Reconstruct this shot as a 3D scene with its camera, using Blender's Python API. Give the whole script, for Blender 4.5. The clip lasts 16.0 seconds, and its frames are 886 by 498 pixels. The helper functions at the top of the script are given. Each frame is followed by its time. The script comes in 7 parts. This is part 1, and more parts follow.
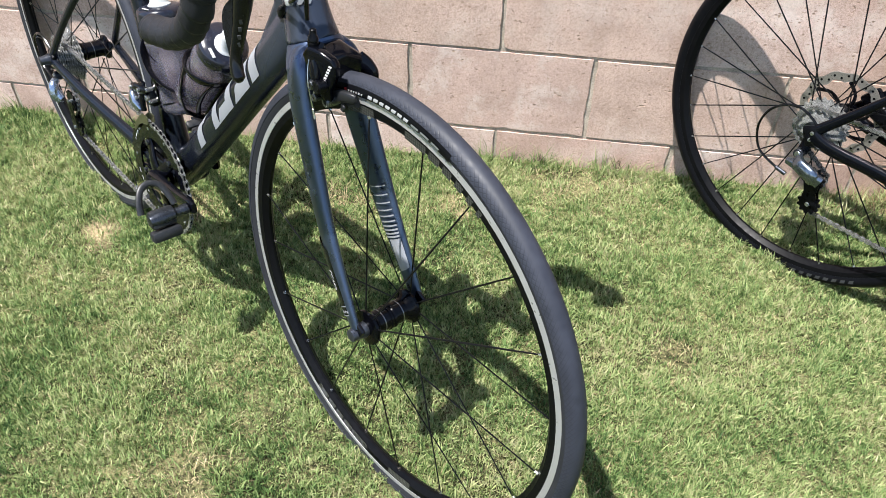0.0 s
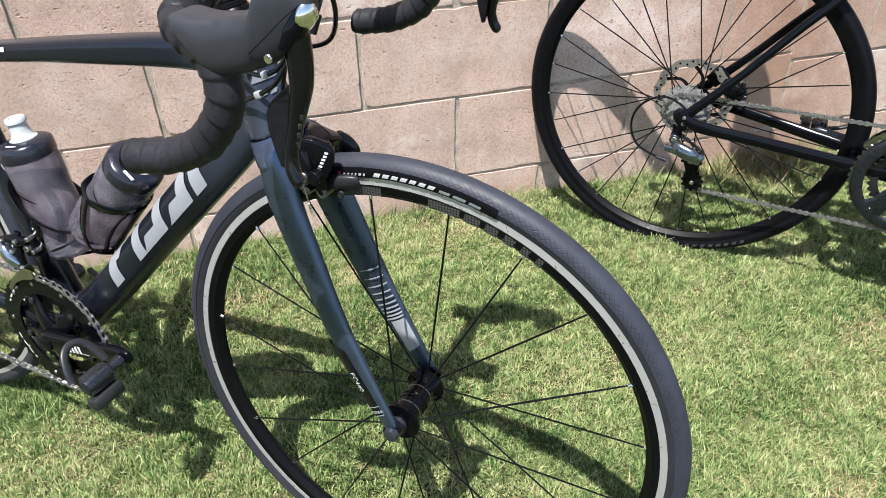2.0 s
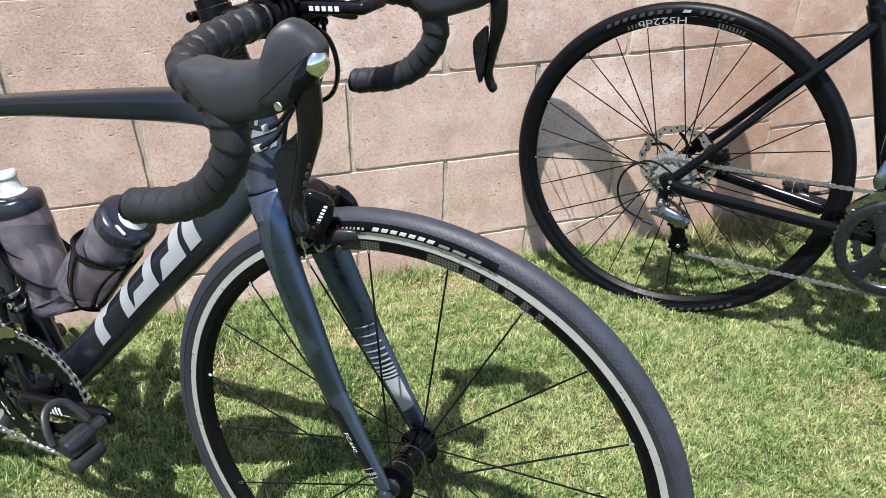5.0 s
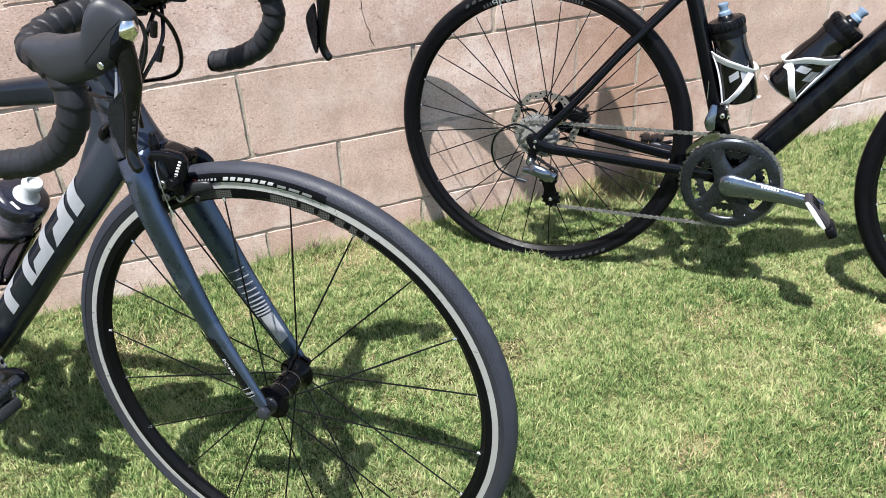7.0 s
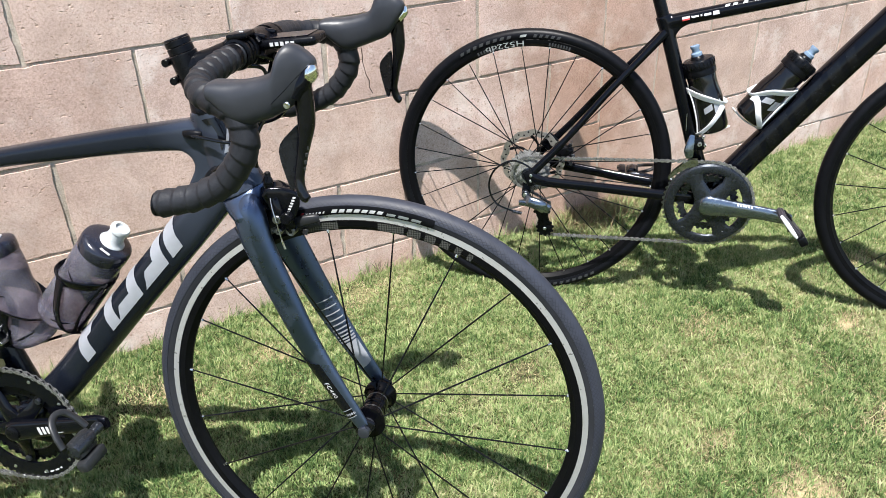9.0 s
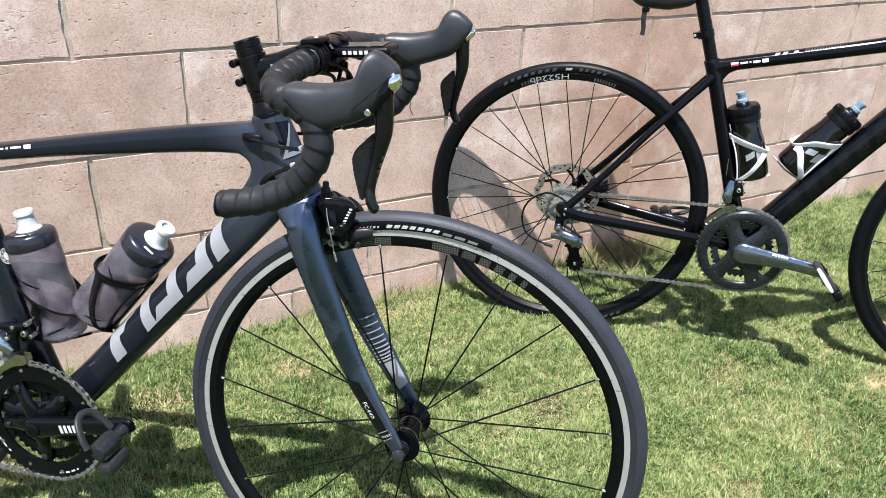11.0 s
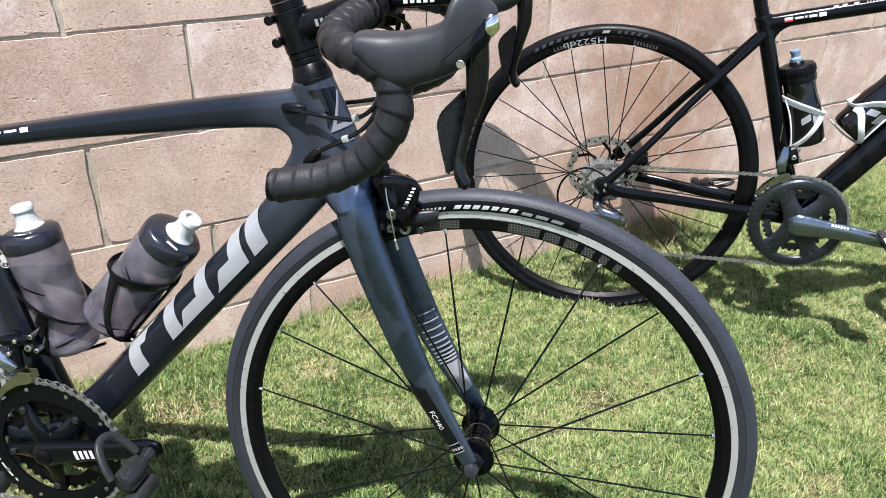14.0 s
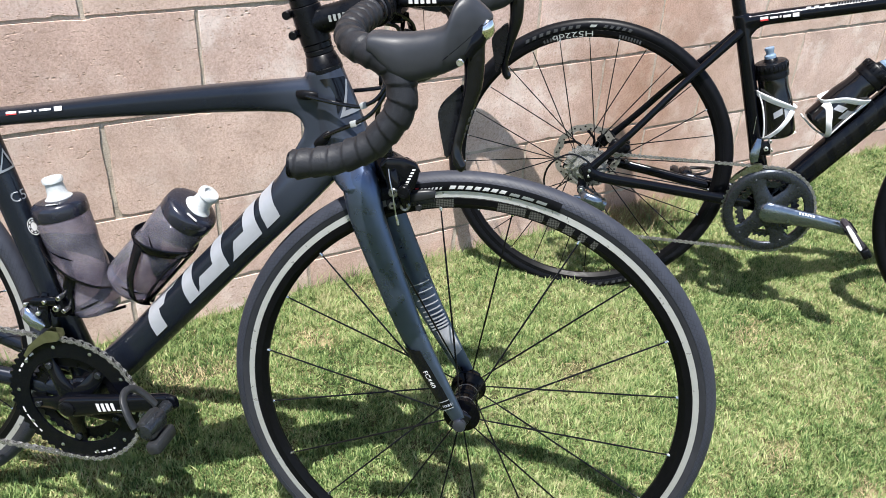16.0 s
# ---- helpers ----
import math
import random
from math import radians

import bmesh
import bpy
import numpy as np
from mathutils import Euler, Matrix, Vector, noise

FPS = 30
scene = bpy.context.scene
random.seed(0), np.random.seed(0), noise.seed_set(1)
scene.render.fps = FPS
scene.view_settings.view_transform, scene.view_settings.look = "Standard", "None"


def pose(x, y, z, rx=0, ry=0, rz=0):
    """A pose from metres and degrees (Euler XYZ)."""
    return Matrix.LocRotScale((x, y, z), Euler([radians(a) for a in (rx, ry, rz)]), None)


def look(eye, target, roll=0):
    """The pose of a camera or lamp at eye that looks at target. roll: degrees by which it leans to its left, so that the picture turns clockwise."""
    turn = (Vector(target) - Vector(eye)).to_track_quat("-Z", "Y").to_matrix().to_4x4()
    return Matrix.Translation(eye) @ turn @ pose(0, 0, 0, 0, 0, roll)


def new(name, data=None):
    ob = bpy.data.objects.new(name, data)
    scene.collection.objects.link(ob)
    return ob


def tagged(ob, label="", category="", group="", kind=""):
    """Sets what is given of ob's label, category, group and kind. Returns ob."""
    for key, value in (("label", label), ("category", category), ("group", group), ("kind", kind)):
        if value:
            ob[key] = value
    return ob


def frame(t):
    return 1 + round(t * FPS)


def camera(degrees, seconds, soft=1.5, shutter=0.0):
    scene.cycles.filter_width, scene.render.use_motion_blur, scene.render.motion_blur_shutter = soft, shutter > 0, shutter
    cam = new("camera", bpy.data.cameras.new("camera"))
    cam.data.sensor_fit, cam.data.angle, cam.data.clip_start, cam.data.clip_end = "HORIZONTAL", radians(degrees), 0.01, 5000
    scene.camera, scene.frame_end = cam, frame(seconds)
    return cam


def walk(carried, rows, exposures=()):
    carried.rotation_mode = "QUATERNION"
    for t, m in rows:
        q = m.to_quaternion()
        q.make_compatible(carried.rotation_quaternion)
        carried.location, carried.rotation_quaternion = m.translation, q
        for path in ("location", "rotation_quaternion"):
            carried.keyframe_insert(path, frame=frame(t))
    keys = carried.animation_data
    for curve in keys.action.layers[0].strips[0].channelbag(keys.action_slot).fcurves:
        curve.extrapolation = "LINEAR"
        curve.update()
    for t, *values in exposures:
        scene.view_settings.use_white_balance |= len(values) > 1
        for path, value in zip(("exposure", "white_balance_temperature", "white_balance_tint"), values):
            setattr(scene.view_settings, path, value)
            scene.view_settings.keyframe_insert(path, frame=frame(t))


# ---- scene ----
EXPO = [(0.0, 1.40), (16.0, 1.40)]
cam = camera(58.58, 16.0, 0.6, 0.0)
PATH = [
    (0, (0.1017, -1.5576, 1.1286), (-0.0548, -0.4627, 0.1153), 0.98),
    (0.5, (-0.0468, -1.5063, 1.1105), (-0.0934, -0.3620, 0.1418), -4.70),
    (1, (-0.1618, -1.4778, 1.0990), (-0.0111, -0.3462, 0.1259), -2.37),
    (1.5, (-0.1782, -1.4846, 1.0956), (0.0446, -0.3513, 0.1385), -1.05),
    (2, (-0.1877, -1.4887, 1.1001), (0.0825, -0.3487, 0.1634), -1.27),
    (2.5, (-0.1918, -1.4898, 1.0996), (0.1099, -0.3246, 0.2044), -1.34),
    (3, (-0.1959, -1.4812, 1.0909), (0.1224, -0.3026, 0.2194), -1.04),
    (3.5, (-0.1998, -1.4793, 1.0875), (0.1105, -0.2877, 0.2309), -0.94),
    (6, (-0.2133, -1.5141, 1.0839), (0.1312, -0.3111, 0.2569), 0.82),
    (6.5, (-0.1784, -1.5998, 1.0872), (0.1878, -0.4097, 0.2509), -0.56),
    (7, (-0.1223, -1.7074, 1.0987), (0.2789, -0.5203, 0.2742), -2.92),
    (7.5, (-0.1908, -1.7215, 1.1134), (0.2347, -0.5317, 0.3052), -3.34),
    (8, (-0.3586, -1.6925, 1.1243), (0.1727, -0.5318, 0.3366), -3.33),
    (8.5, (-0.3983, -1.6981, 1.1249), (0.1905, -0.5511, 0.3583), -2.92),
    (11, (-0.4672, -1.6508, 1.1034), (0.1586, -0.4790, 0.4068), 2.75),
    (11.5, (-0.4445, -1.5107, 1.0511), (0.1580, -0.3316, 0.3463), 1.05),
    (12, (-0.4153, -1.3685, 0.9800), (0.1398, -0.1989, 0.2224), 0.22),
    (12.5, (-0.4479, -1.3555, 0.9765), (0.1156, -0.2042, 0.1973), 1.17),
    (13, (-0.4821, -1.3950, 0.9972), (0.1050, -0.2516, 0.2238), 1.71),
    (13.5, (-0.4883, -1.4437, 1.0162), (0.1201, -0.3030, 0.2554), 1.35),
    (14, (-0.5017, -1.4863, 1.0292), (0.1486, -0.3418, 0.3100), 1.26),
    (14.5, (-0.5168, -1.5196, 1.0510), (0.1578, -0.3723, 0.3593), 0.76),
    (15, (-0.5221, -1.5386, 1.0553), (0.1674, -0.3964, 0.3697), 0.83),
    (15.5, (-0.5250, -1.5402, 1.0588), (0.1743, -0.4034, 0.3743), 1.56),
    (16, (-0.5566, -1.5620, 1.0694), (0.1084, -0.4438, 0.3230), 2.97),
]
walk(cam, [(t, look(eye, target, roll)) for t, eye, target, roll in PATH], EXPO)

# ---- daylight: one high sun and a clear sky ----
SUN_WAY = Vector((0.24, 0.26, -1.0)).normalized()
sky = bpy.data.worlds.new("sky")
sky.use_nodes = True
scene.world = sky
sky_tex = sky.node_tree.nodes.new("ShaderNodeTexSky")
sky_tex.sky_type = "NISHITA"
sky_tex.sun_disc = False
sky_tex.sun_elevation = math.asin(-SUN_WAY.z)
sky_tex.sun_rotation = math.atan2(-SUN_WAY.x, -SUN_WAY.y)
sky_bg = sky.node_tree.nodes["Background"]
sky_bg.inputs["Strength"].default_value = 0.100
sky.node_tree.links.new(sky_tex.outputs[0], sky_bg.inputs["Color"])
sun_data = bpy.data.lights.new("sun", "SUN")
sun_data.energy = 4.8
sun_data.angle = radians(0.55)
sun_data.color = (1.0, 0.975, 0.94)
sun = new("sun", sun_data)
sun.rotation_mode = "QUATERNION"
sun.rotation_quaternion = SUN_WAY.to_track_quat("-Z", "Y")
sun.location = (-1.0, -1.0, 4.0)

# ---- materials ----
def material(name, colour, rough=0.5, metal=0.0, vary=0.12, scale=40.0, bump=0.0, bump_scale=400.0, coat=0.0, rough_vary=0.08, spec=0.5, each=0.0):
    """A surface with two scales of tone, a little wear in its gloss and fine relief."""
    m = bpy.data.materials.new(name)
    m.use_nodes = True
    n, l = m.node_tree.nodes, m.node_tree.links
    p = n["Principled BSDF"]
    p.inputs["Metallic"].default_value = metal
    p.inputs["Specular IOR Level"].default_value = spec
    p.inputs["Coat Weight"].default_value = coat
    p.inputs["Coat Roughness"].default_value = 0.12
    co = n.new("ShaderNodeTexCoord")
    big, fine = n.new("ShaderNodeTexNoise"), n.new("ShaderNodeTexNoise")
    big.inputs["Scale"].default_value, fine.inputs["Scale"].default_value = scale * 0.25, scale * 3
    for t in (big, fine):
        t.inputs["Detail"].default_value = 5
        l.new(co.outputs["Object"], t.inputs["Vector"])
    add = n.new("ShaderNodeMath")
    l.new(big.outputs["Fac"], add.inputs[0])
    l.new(fine.outputs["Fac"], add.inputs[1])
    last = add.outputs[0]
    if each:
        info, more = n.new("ShaderNodeObjectInfo"), n.new("ShaderNodeMath")
        more.operation = "MULTIPLY_ADD"
        l.new(info.outputs["Random"], more.inputs[0])
        more.inputs[1].default_value = each
        l.new(last, more.inputs[2])
        last = more.outputs[0]
    ramp = n.new("ShaderNodeMapRange")
    ramp.inputs["From Min"].default_value, ramp.inputs["From Max"].default_value = 0.65, 1.35 + each
    ramp.inputs["To Min"].default_value, ramp.inputs["To Max"].default_value = 1 - vary, 1 + vary
    l.new(last, ramp.inputs["Value"])
    mul = n.new("ShaderNodeVectorMath")
    mul.operation = "SCALE"
    mul.inputs[0].default_value = colour
    l.new(ramp.outputs[0], mul.inputs["Scale"])
    l.new(mul.outputs[0], p.inputs["Base Color"])
    rr = n.new("ShaderNodeMapRange")
    rr.inputs["From Min"].default_value, rr.inputs["From Max"].default_value = 0.3, 0.7
    rr.inputs["To Min"].default_value, rr.inputs["To Max"].default_value = max(rough - rough_vary, 0.02), min(rough + rough_vary, 1)
    l.new(fine.outputs["Fac"], rr.inputs["Value"])
    l.new(rr.outputs[0], p.inputs["Roughness"])
    if bump:
        tex, b = n.new("ShaderNodeTexNoise"), n.new("ShaderNodeBump")
        tex.inputs["Scale"].default_value = bump_scale
        tex.inputs["Detail"].default_value = 4
        l.new(co.outputs["Object"], tex.inputs["Vector"])
        b.inputs["Strength"].default_value, b.inputs["Distance"].default_value = bump, 0.001
        l.new(tex.outputs["Fac"], b.inputs["Height"])
        l.new(b.outputs[0], p.inputs["Normal"])
    return m


RUBBER_DUSTY = material("dusty tyre flank rubber", (0.017, 0.018, 0.022), 0.62, vary=0.3, scale=60, bump=0.1, bump_scale=1200, spec=0.25)
RUBBER_SLICK = material("smooth black rubber", (0.0030, 0.0032, 0.0044), 0.40, vary=0.3, spec=0.12)
RIM_BLACK = material("black anodised rim", (0.0022, 0.0023, 0.0029), 0.42, vary=0.3, spec=0.10)
BRAKE_TRACK = material("machined aluminium brake track", (0.44, 0.44, 0.445), 0.34, metal=0.60, vary=0.05, bump=0.05, bump_scale=1500)
ALLOY = material("polished aluminium", (0.62, 0.62, 0.62), 0.28, metal=1.0, vary=0.12)
STEEL = material("plated steel", (0.47, 0.49, 0.51), 0.30, metal=1.0, vary=0.2, scale=120)
SLATE = material("polished slate-grey alloy", (0.17, 0.20, 0.24), 0.20, metal=0.95, vary=0.06)
GUNMETAL = material("dark grey anodised alloy", (0.045, 0.050, 0.060), 0.28, metal=0.8, vary=0.06)
RING_DARK = material("dark graphite ring finish", (0.034, 0.039, 0.047), 0.28, metal=0.8, vary=0.06)
BLACK_GLOSS = material("gloss black paint", (0.0018, 0.0021, 0.0036), 0.11, vary=0.2, spec=0.20, rough_vary=0.02)
BLACK_SATIN = material("satin black alloy", (0.0022, 0.0024, 0.0034), 0.30, vary=0.3, spec=0.15)
SPOKE_BLACK = material("black steel spoke", (0.0025, 0.0025, 0.003), 0.36, vary=0.2, spec=0.20)
FRAME_BLUE = material("satin midnight blue paint", (0.0085, 0.0112, 0.0180), 0.24, metal=0.35, vary=0.10, scale=20, spec=0.38, rough_vary=0.03)


def faded(m, colour, full, none):
    """Lets a paint pass into another colour along the bike, from x = none to x = full."""
    n, l = m.node_tree.nodes, m.node_tree.links
    p = n["Principled BSDF"]
    co, sep, far, x = n.new("ShaderNodeTexCoord"), n.new("ShaderNodeSeparateXYZ"), n.new("ShaderNodeMapRange"), n.new("ShaderNodeMix")
    far.interpolation_type = "SMOOTHSTEP"
    far.inputs["From Min"].default_value, far.inputs["From Max"].default_value = none, full
    l.new(co.outputs["Object"], sep.inputs[0])
    l.new(sep.outputs["X"], far.inputs["Value"])
    x.data_type = "RGBA"
    l.new(far.outputs[0], x.inputs[0])
    l.new(p.inputs["Base Color"].links[0].from_socket, x.inputs[6])
    x.inputs[7].default_value = (*colour, 1)
    l.new(x.outputs[2], p.inputs["Base Color"])
    return m


# the midnight blue of the frame passes into slate at the head
faded(FRAME_BLUE, (0.029, 0.0355, 0.052), -0.225, -0.300)
FORK_BLUE = material("satin slate blue paint", (0.074, 0.099, 0.155), 0.31, metal=0.85, vary=0.08, scale=20, spec=0.4, bump=0.02, bump_scale=1800)
FRAME_BLACK = material("satin black paint", (0.0024, 0.0027, 0.0042), 0.15, vary=0.1, scale=20, spec=0.34, rough_vary=0.03)
SILVER_DECAL = material("silver grey decal", (0.285, 0.295, 0.325), 0.38, metal=0.3, vary=0.06)
WHITE_DECAL = material("white print", (0.45, 0.45, 0.45), 0.5, vary=0.08)
GREY_DECAL = material("faded grey print", (0.20, 0.215, 0.21), 0.55, vary=0.2)
RED_DECAL = material("red print", (0.45, 0.03, 0.03), 0.5, vary=0.06)
TAPE = material("black cork bar tape", (0.0105, 0.0112, 0.0138), 0.50, vary=0.4, scale=90, bump=0.30, bump_scale=600, spec=0.26)
HOOD_RUBBER = material("moulded rubber hood", (0.0190, 0.0205, 0.0250), 0.42, vary=0.15, bump=0.08, bump_scale=1100, spec=0.36)

# ---- modelling tools ----
def mesh_of(name, bm, mat, smooth=True, angle=40):
    bmesh.ops.recalc_face_normals(bm, faces=bm.faces)
    me = bpy.data.meshes.new(name)
    bm.to_mesh(me)
    bm.free()
    me.materials.append(mat)
    if smooth:
        me.shade_smooth()
        me.set_sharp_from_angle(angle=radians(angle))
    return me


def part(name, bm, mat, parent, label="", smooth=True, angle=40):
    ob = new(name, mesh_of(name, bm, mat, smooth, angle))
    ob.parent = parent
    return tagged(ob, label)


def group_node(name, parent, at=(0, 0, 0)):
    ob = new(name)
    ob.empty_display_size = 0.05
    ob.parent = parent
    ob.location = at
    return ob


def smooth_line(points, steps=6):
    """A curve through the points (Catmull-Rom)."""
    pts = [Vector(p) for p in points]
    out = []
    for i in range(len(pts) - 1):
        a, b, c, d = pts[max(i - 1, 0)], pts[i], pts[i + 1], pts[min(i + 2, len(pts) - 1)]
        for k in range(steps):
            t = k / steps
            out.append(0.5 * ((2 * b) + (c - a) * t + (2 * a - 5 * b + 4 * c - d) * t * t + (3 * b - a - 3 * c + d) * t ** 3))
    out.append(pts[-1])
    return out


def interp(values, n):
    """Values spread evenly over n places."""
    if not hasattr(values, "__len__"):
        return [values] * n
    return list(np.interp(np.linspace(0, 1, n), np.linspace(0, 1, len(values)), values))


def sweep(bm, line, wide, high=None, side=(0, 1, 0), seg=12, power=2.0, caps=True, closed=False):
    """A tube along a line: half widths along side and across it; power over 2 squares the section."""
    n = len(line)
    line = [Vector(p) for p in line]
    wide = interp(wide, n)
    high = wide if high is None else interp(high, n)
    rings = []
    side = Vector(side)
    for i, p in enumerate(line):
        if closed:
            way = line[(i + 1) % n] - line[i - 1]
        else:
            way = line[min(i + 1, n - 1)] - line[max(i - 1, 0)]
        way.normalize()
        s = side - way * side.dot(way)
        if s.length < 1e-4:
            s = Vector((0, 0, 1)) - way * way.z
        s.normalize()
        side = s.copy()
        u = way.cross(s)
        ring = []
        for k in range(seg):
            a = 2 * math.pi * k / seg
            c, d = math.cos(a), math.sin(a)
            e = 2 / power
            c, d = math.copysign(abs(c) ** e, c), math.copysign(abs(d) ** e, d)
            ring.append(bm.verts.new(p + s * (c * wide[i]) + u * (d * high[i])))
        rings.append(ring)
    last = n if closed else n - 1
    for i in range(last):
        a, b = rings[i], rings[(i + 1) % n]
        for k in range(seg):
            bm.faces.new((a[k], a[(k + 1) % seg], b[(k + 1) % seg], b[k]))
    if caps and not closed:
        bm.faces.new(rings[0][::-1])
        bm.faces.new(rings[-1])
    return bm


def lathe(bm, profile, at=(0, 0, 0), axis="Y", seg=24, closed=False):
    """Turns a profile of (radius, place along the axis)."""
    at = Vector(at)
    rings = []
    for r, h in profile:
        ring = []
        for k in range(seg):
            a = 2 * math.pi * k / seg
            c, s = r * math.cos(a), r * math.sin(a)
            v = {"Y": (c, h, s), "X": (h, c, s), "Z": (c, s, h)}[axis]
            ring.append(bm.verts.new(at + Vector(v)))
        rings.append(ring)
    m = len(rings)
    for i in range(m if closed else m - 1):
        a, b = rings[i], rings[(i + 1) % m]
        for k in range(seg):
            bm.faces.new((a[k], a[(k + 1) % seg], b[(k + 1) % seg], b[k]))
    if not closed:
        bm.faces.new(rings[0][::-1])
        bm.faces.new(rings[-1])
    return bm


def block(bm, size, at=(0, 0, 0), turn=None, bevel=0.001, steps=1):
    m = Matrix.Translation(at) @ (turn.to_4x4() if turn else Matrix.Identity(4)) @ Matrix.Diagonal((*size, 1))
    vs = bmesh.ops.create_cube(bm, size=1, matrix=m)["verts"]
    if bevel:
        es = list({e for v in vs for e in v.link_edges})
        bmesh.ops.bevel(bm, geom=es, offset=bevel, segments=steps, affect="EDGES", profile=0.5)
    return bm


def plate(bm, outline, thick, to_world):
    """A plate: an outline in its own plane, given its thickness, laid by the function to_world(x, y, h)."""
    lo = [bm.verts.new(to_world(x, y, -thick / 2)) for x, y in outline]
    hi = [bm.verts.new(to_world(x, y, thick / 2)) for x, y in outline]
    n = len(outline)
    bm.faces.new(lo[::-1])
    bm.faces.new(hi)
    for i in range(n):
        bm.faces.new((lo[i], lo[(i + 1) % n], hi[(i + 1) % n], hi[i]))
    return bm


class Tube:
    """A shaped tube that remembers its surface, so that decals can lie on it. Places are u (0 to 1 along) and an angle round it (0: its left side)."""

    def __init__(self, points, wide, high=None, power=2.0, steps=6, side=(0, 1, 0), ease=4):
        self.line = smooth_line(points, steps) if len(points) > 2 else [Vector(points[0]).lerp(Vector(points[1]), k / 8) for k in range(9)]
        n = len(self.line)
        self.wide = interp(wide, n)
        self.high = self.wide if high is None else interp(high, n)
        for _ in range(ease):
            # ease the changes of section
            for row in {id(self.wide): self.wide, id(self.high): self.high}.values():
                row[1:-1] = [(a + 2 * b + c) / 4 for a, b, c in zip(row, row[1:], row[2:])]
        self.power, self.side = power, Vector(side)
        run = [0.0]
        for a, b in zip(self.line, self.line[1:]):
            run.append(run[-1] + (b - a).length)
        self.length = run[-1]
        self.run = [r / run[-1] for r in run]

    def mesh(self, seg=16):
        return sweep(bmesh.new(), self.line, self.wide, self.high, self.side, seg, self.power)

    def at(self, u, angle, lift=0.0):
        n = len(self.line)
        i = max(k for k in range(n - 1) if self.run[k] <= max(u, 0.0) + 1e-9)
        t = (u - self.run[i]) / (self.run[i + 1] - self.run[i])
        p = self.line[i].lerp(self.line[i + 1], t)
        way = (self.line[min(i + 2, n - 1)] - self.line[max(i - 1, 0)]).normalized()
        s = (self.side - way * self.side.dot(way)).normalized()
        w, h = self.wide[i] + (self.wide[i + 1] - self.wide[i]) * t, self.high[i] + (self.high[i + 1] - self.high[i]) * t
        c, d, e = math.cos(radians(angle)), math.sin(radians(angle)), 2 / self.power
        c, d = math.copysign(abs(c) ** e, c), math.copysign(abs(d) ** e, d)
        out = s * (c * w) + way.cross(s) * (d * h)
        return p + out + out.normalized() * lift

    def decal(self, outline, lift=0.0009, cuts=8, bm=None):
        """A patch between two edges, each a pair of places (u, angle): ((start low, end low), (start high, end high))."""
        bm = bm or bmesh.new()
        (a, b), (c, d) = outline
        rows = []
        for j in range(cuts + 1):
            v = j / cuts
            row = []
            for i in range(cuts + 1):
                w = i / cuts
                lo = Vector(a).lerp(Vector(b), w)
                hi = Vector(c).lerp(Vector(d), w)
                q = lo.lerp(hi, v)
                row.append(bm.verts.new(self.at(q.x, q.y, lift)))
            rows.append(row)
        for j in range(cuts):
            for i in range(cuts):
                bm.faces.new((rows[j][i], rows[j][i + 1], rows[j + 1][i + 1], rows[j + 1][i]))
        return bm


def words(body, lay, bm=None):
    """Lettering in the built-in font, laid by lay(x, y) from letters one unit high."""
    bm = bm or bmesh.new()
    cu = bpy.data.curves.new("words", "FONT")
    cu.body, cu.size, cu.resolution_u = body, 1.4, 3
    ob = bpy.data.objects.new("words", cu)
    scene.collection.objects.link(ob)
    me = bpy.data.meshes.new_from_object(ob.evaluated_get(bpy.context.evaluated_depsgraph_get()))
    bpy.data.objects.remove(ob)
    vs = [bm.verts.new(lay(v.co.x, v.co.y)) for v in me.vertices]
    for p in me.polygons:
        try:
            bm.faces.new([vs[i] for i in p.vertices])
        except ValueError:
            pass
    bpy.data.meshes.remove(me)
    return bm


def fused(shapes, grain, passes):
    """Closed shapes melted into one skin with softened joints, as moulded carbon is."""
    bm = bmesh.new()
    for other in shapes:
        bmesh.ops.recalc_face_normals(other, faces=other.faces)
        me = bpy.data.meshes.new("shape")
        other.to_mesh(me)
        other.free()
        bm.from_mesh(me)
        bpy.data.meshes.remove(me)
    me = bpy.data.meshes.new("shape")
    bm.to_mesh(me)
    bm.free()
    ob = new("shape", me)
    skin = ob.modifiers.new("skin", "REMESH")
    skin.mode, skin.voxel_size = "VOXEL", grain
    soft = ob.modifiers.new("soft", "SMOOTH")
    soft.factor, soft.iterations = 0.5, passes
    done = bpy.data.meshes.new_from_object(ob.evaluated_get(bpy.context.evaluated_depsgraph_get()))
    bpy.data.objects.remove(ob)
    bpy.data.meshes.remove(me)
    bm = bmesh.new()
    bm.from_mesh(done)
    bpy.data.meshes.remove(done)
    return bm


def pipe(points, r, steps=6, seg=8):
    return sweep(bmesh.new(), smooth_line(points, steps), r, seg=seg)


def rod(a, b, r, seg=12, bevel=0.0006):
    """A short round bar with eased ends."""
    a, b = Vector(a), Vector(b)
    way = (b - a).normalized()
    e = min(bevel, (b - a).length / 3)
    return sweep(bmesh.new(), [a, a + way * e, b - way * e, b], [r - e, r, r, r - e], side=(0.3, 0.2, 0.93), seg=seg)


def round_rod(bm, a, b, r0, r1=None, seg=12):
    a, b = Vector(a), Vector(b)
    r1 = r0 if r1 is None else r1
    e = min(0.0006, r0 / 3)
    way = (b - a).normalized()
    return sweep(bm, [a, a + way * e, b - way * e, b], [r0 - e, r0, r1, r1 - e], side=(0.3, 0.2, 0.93), seg=seg)


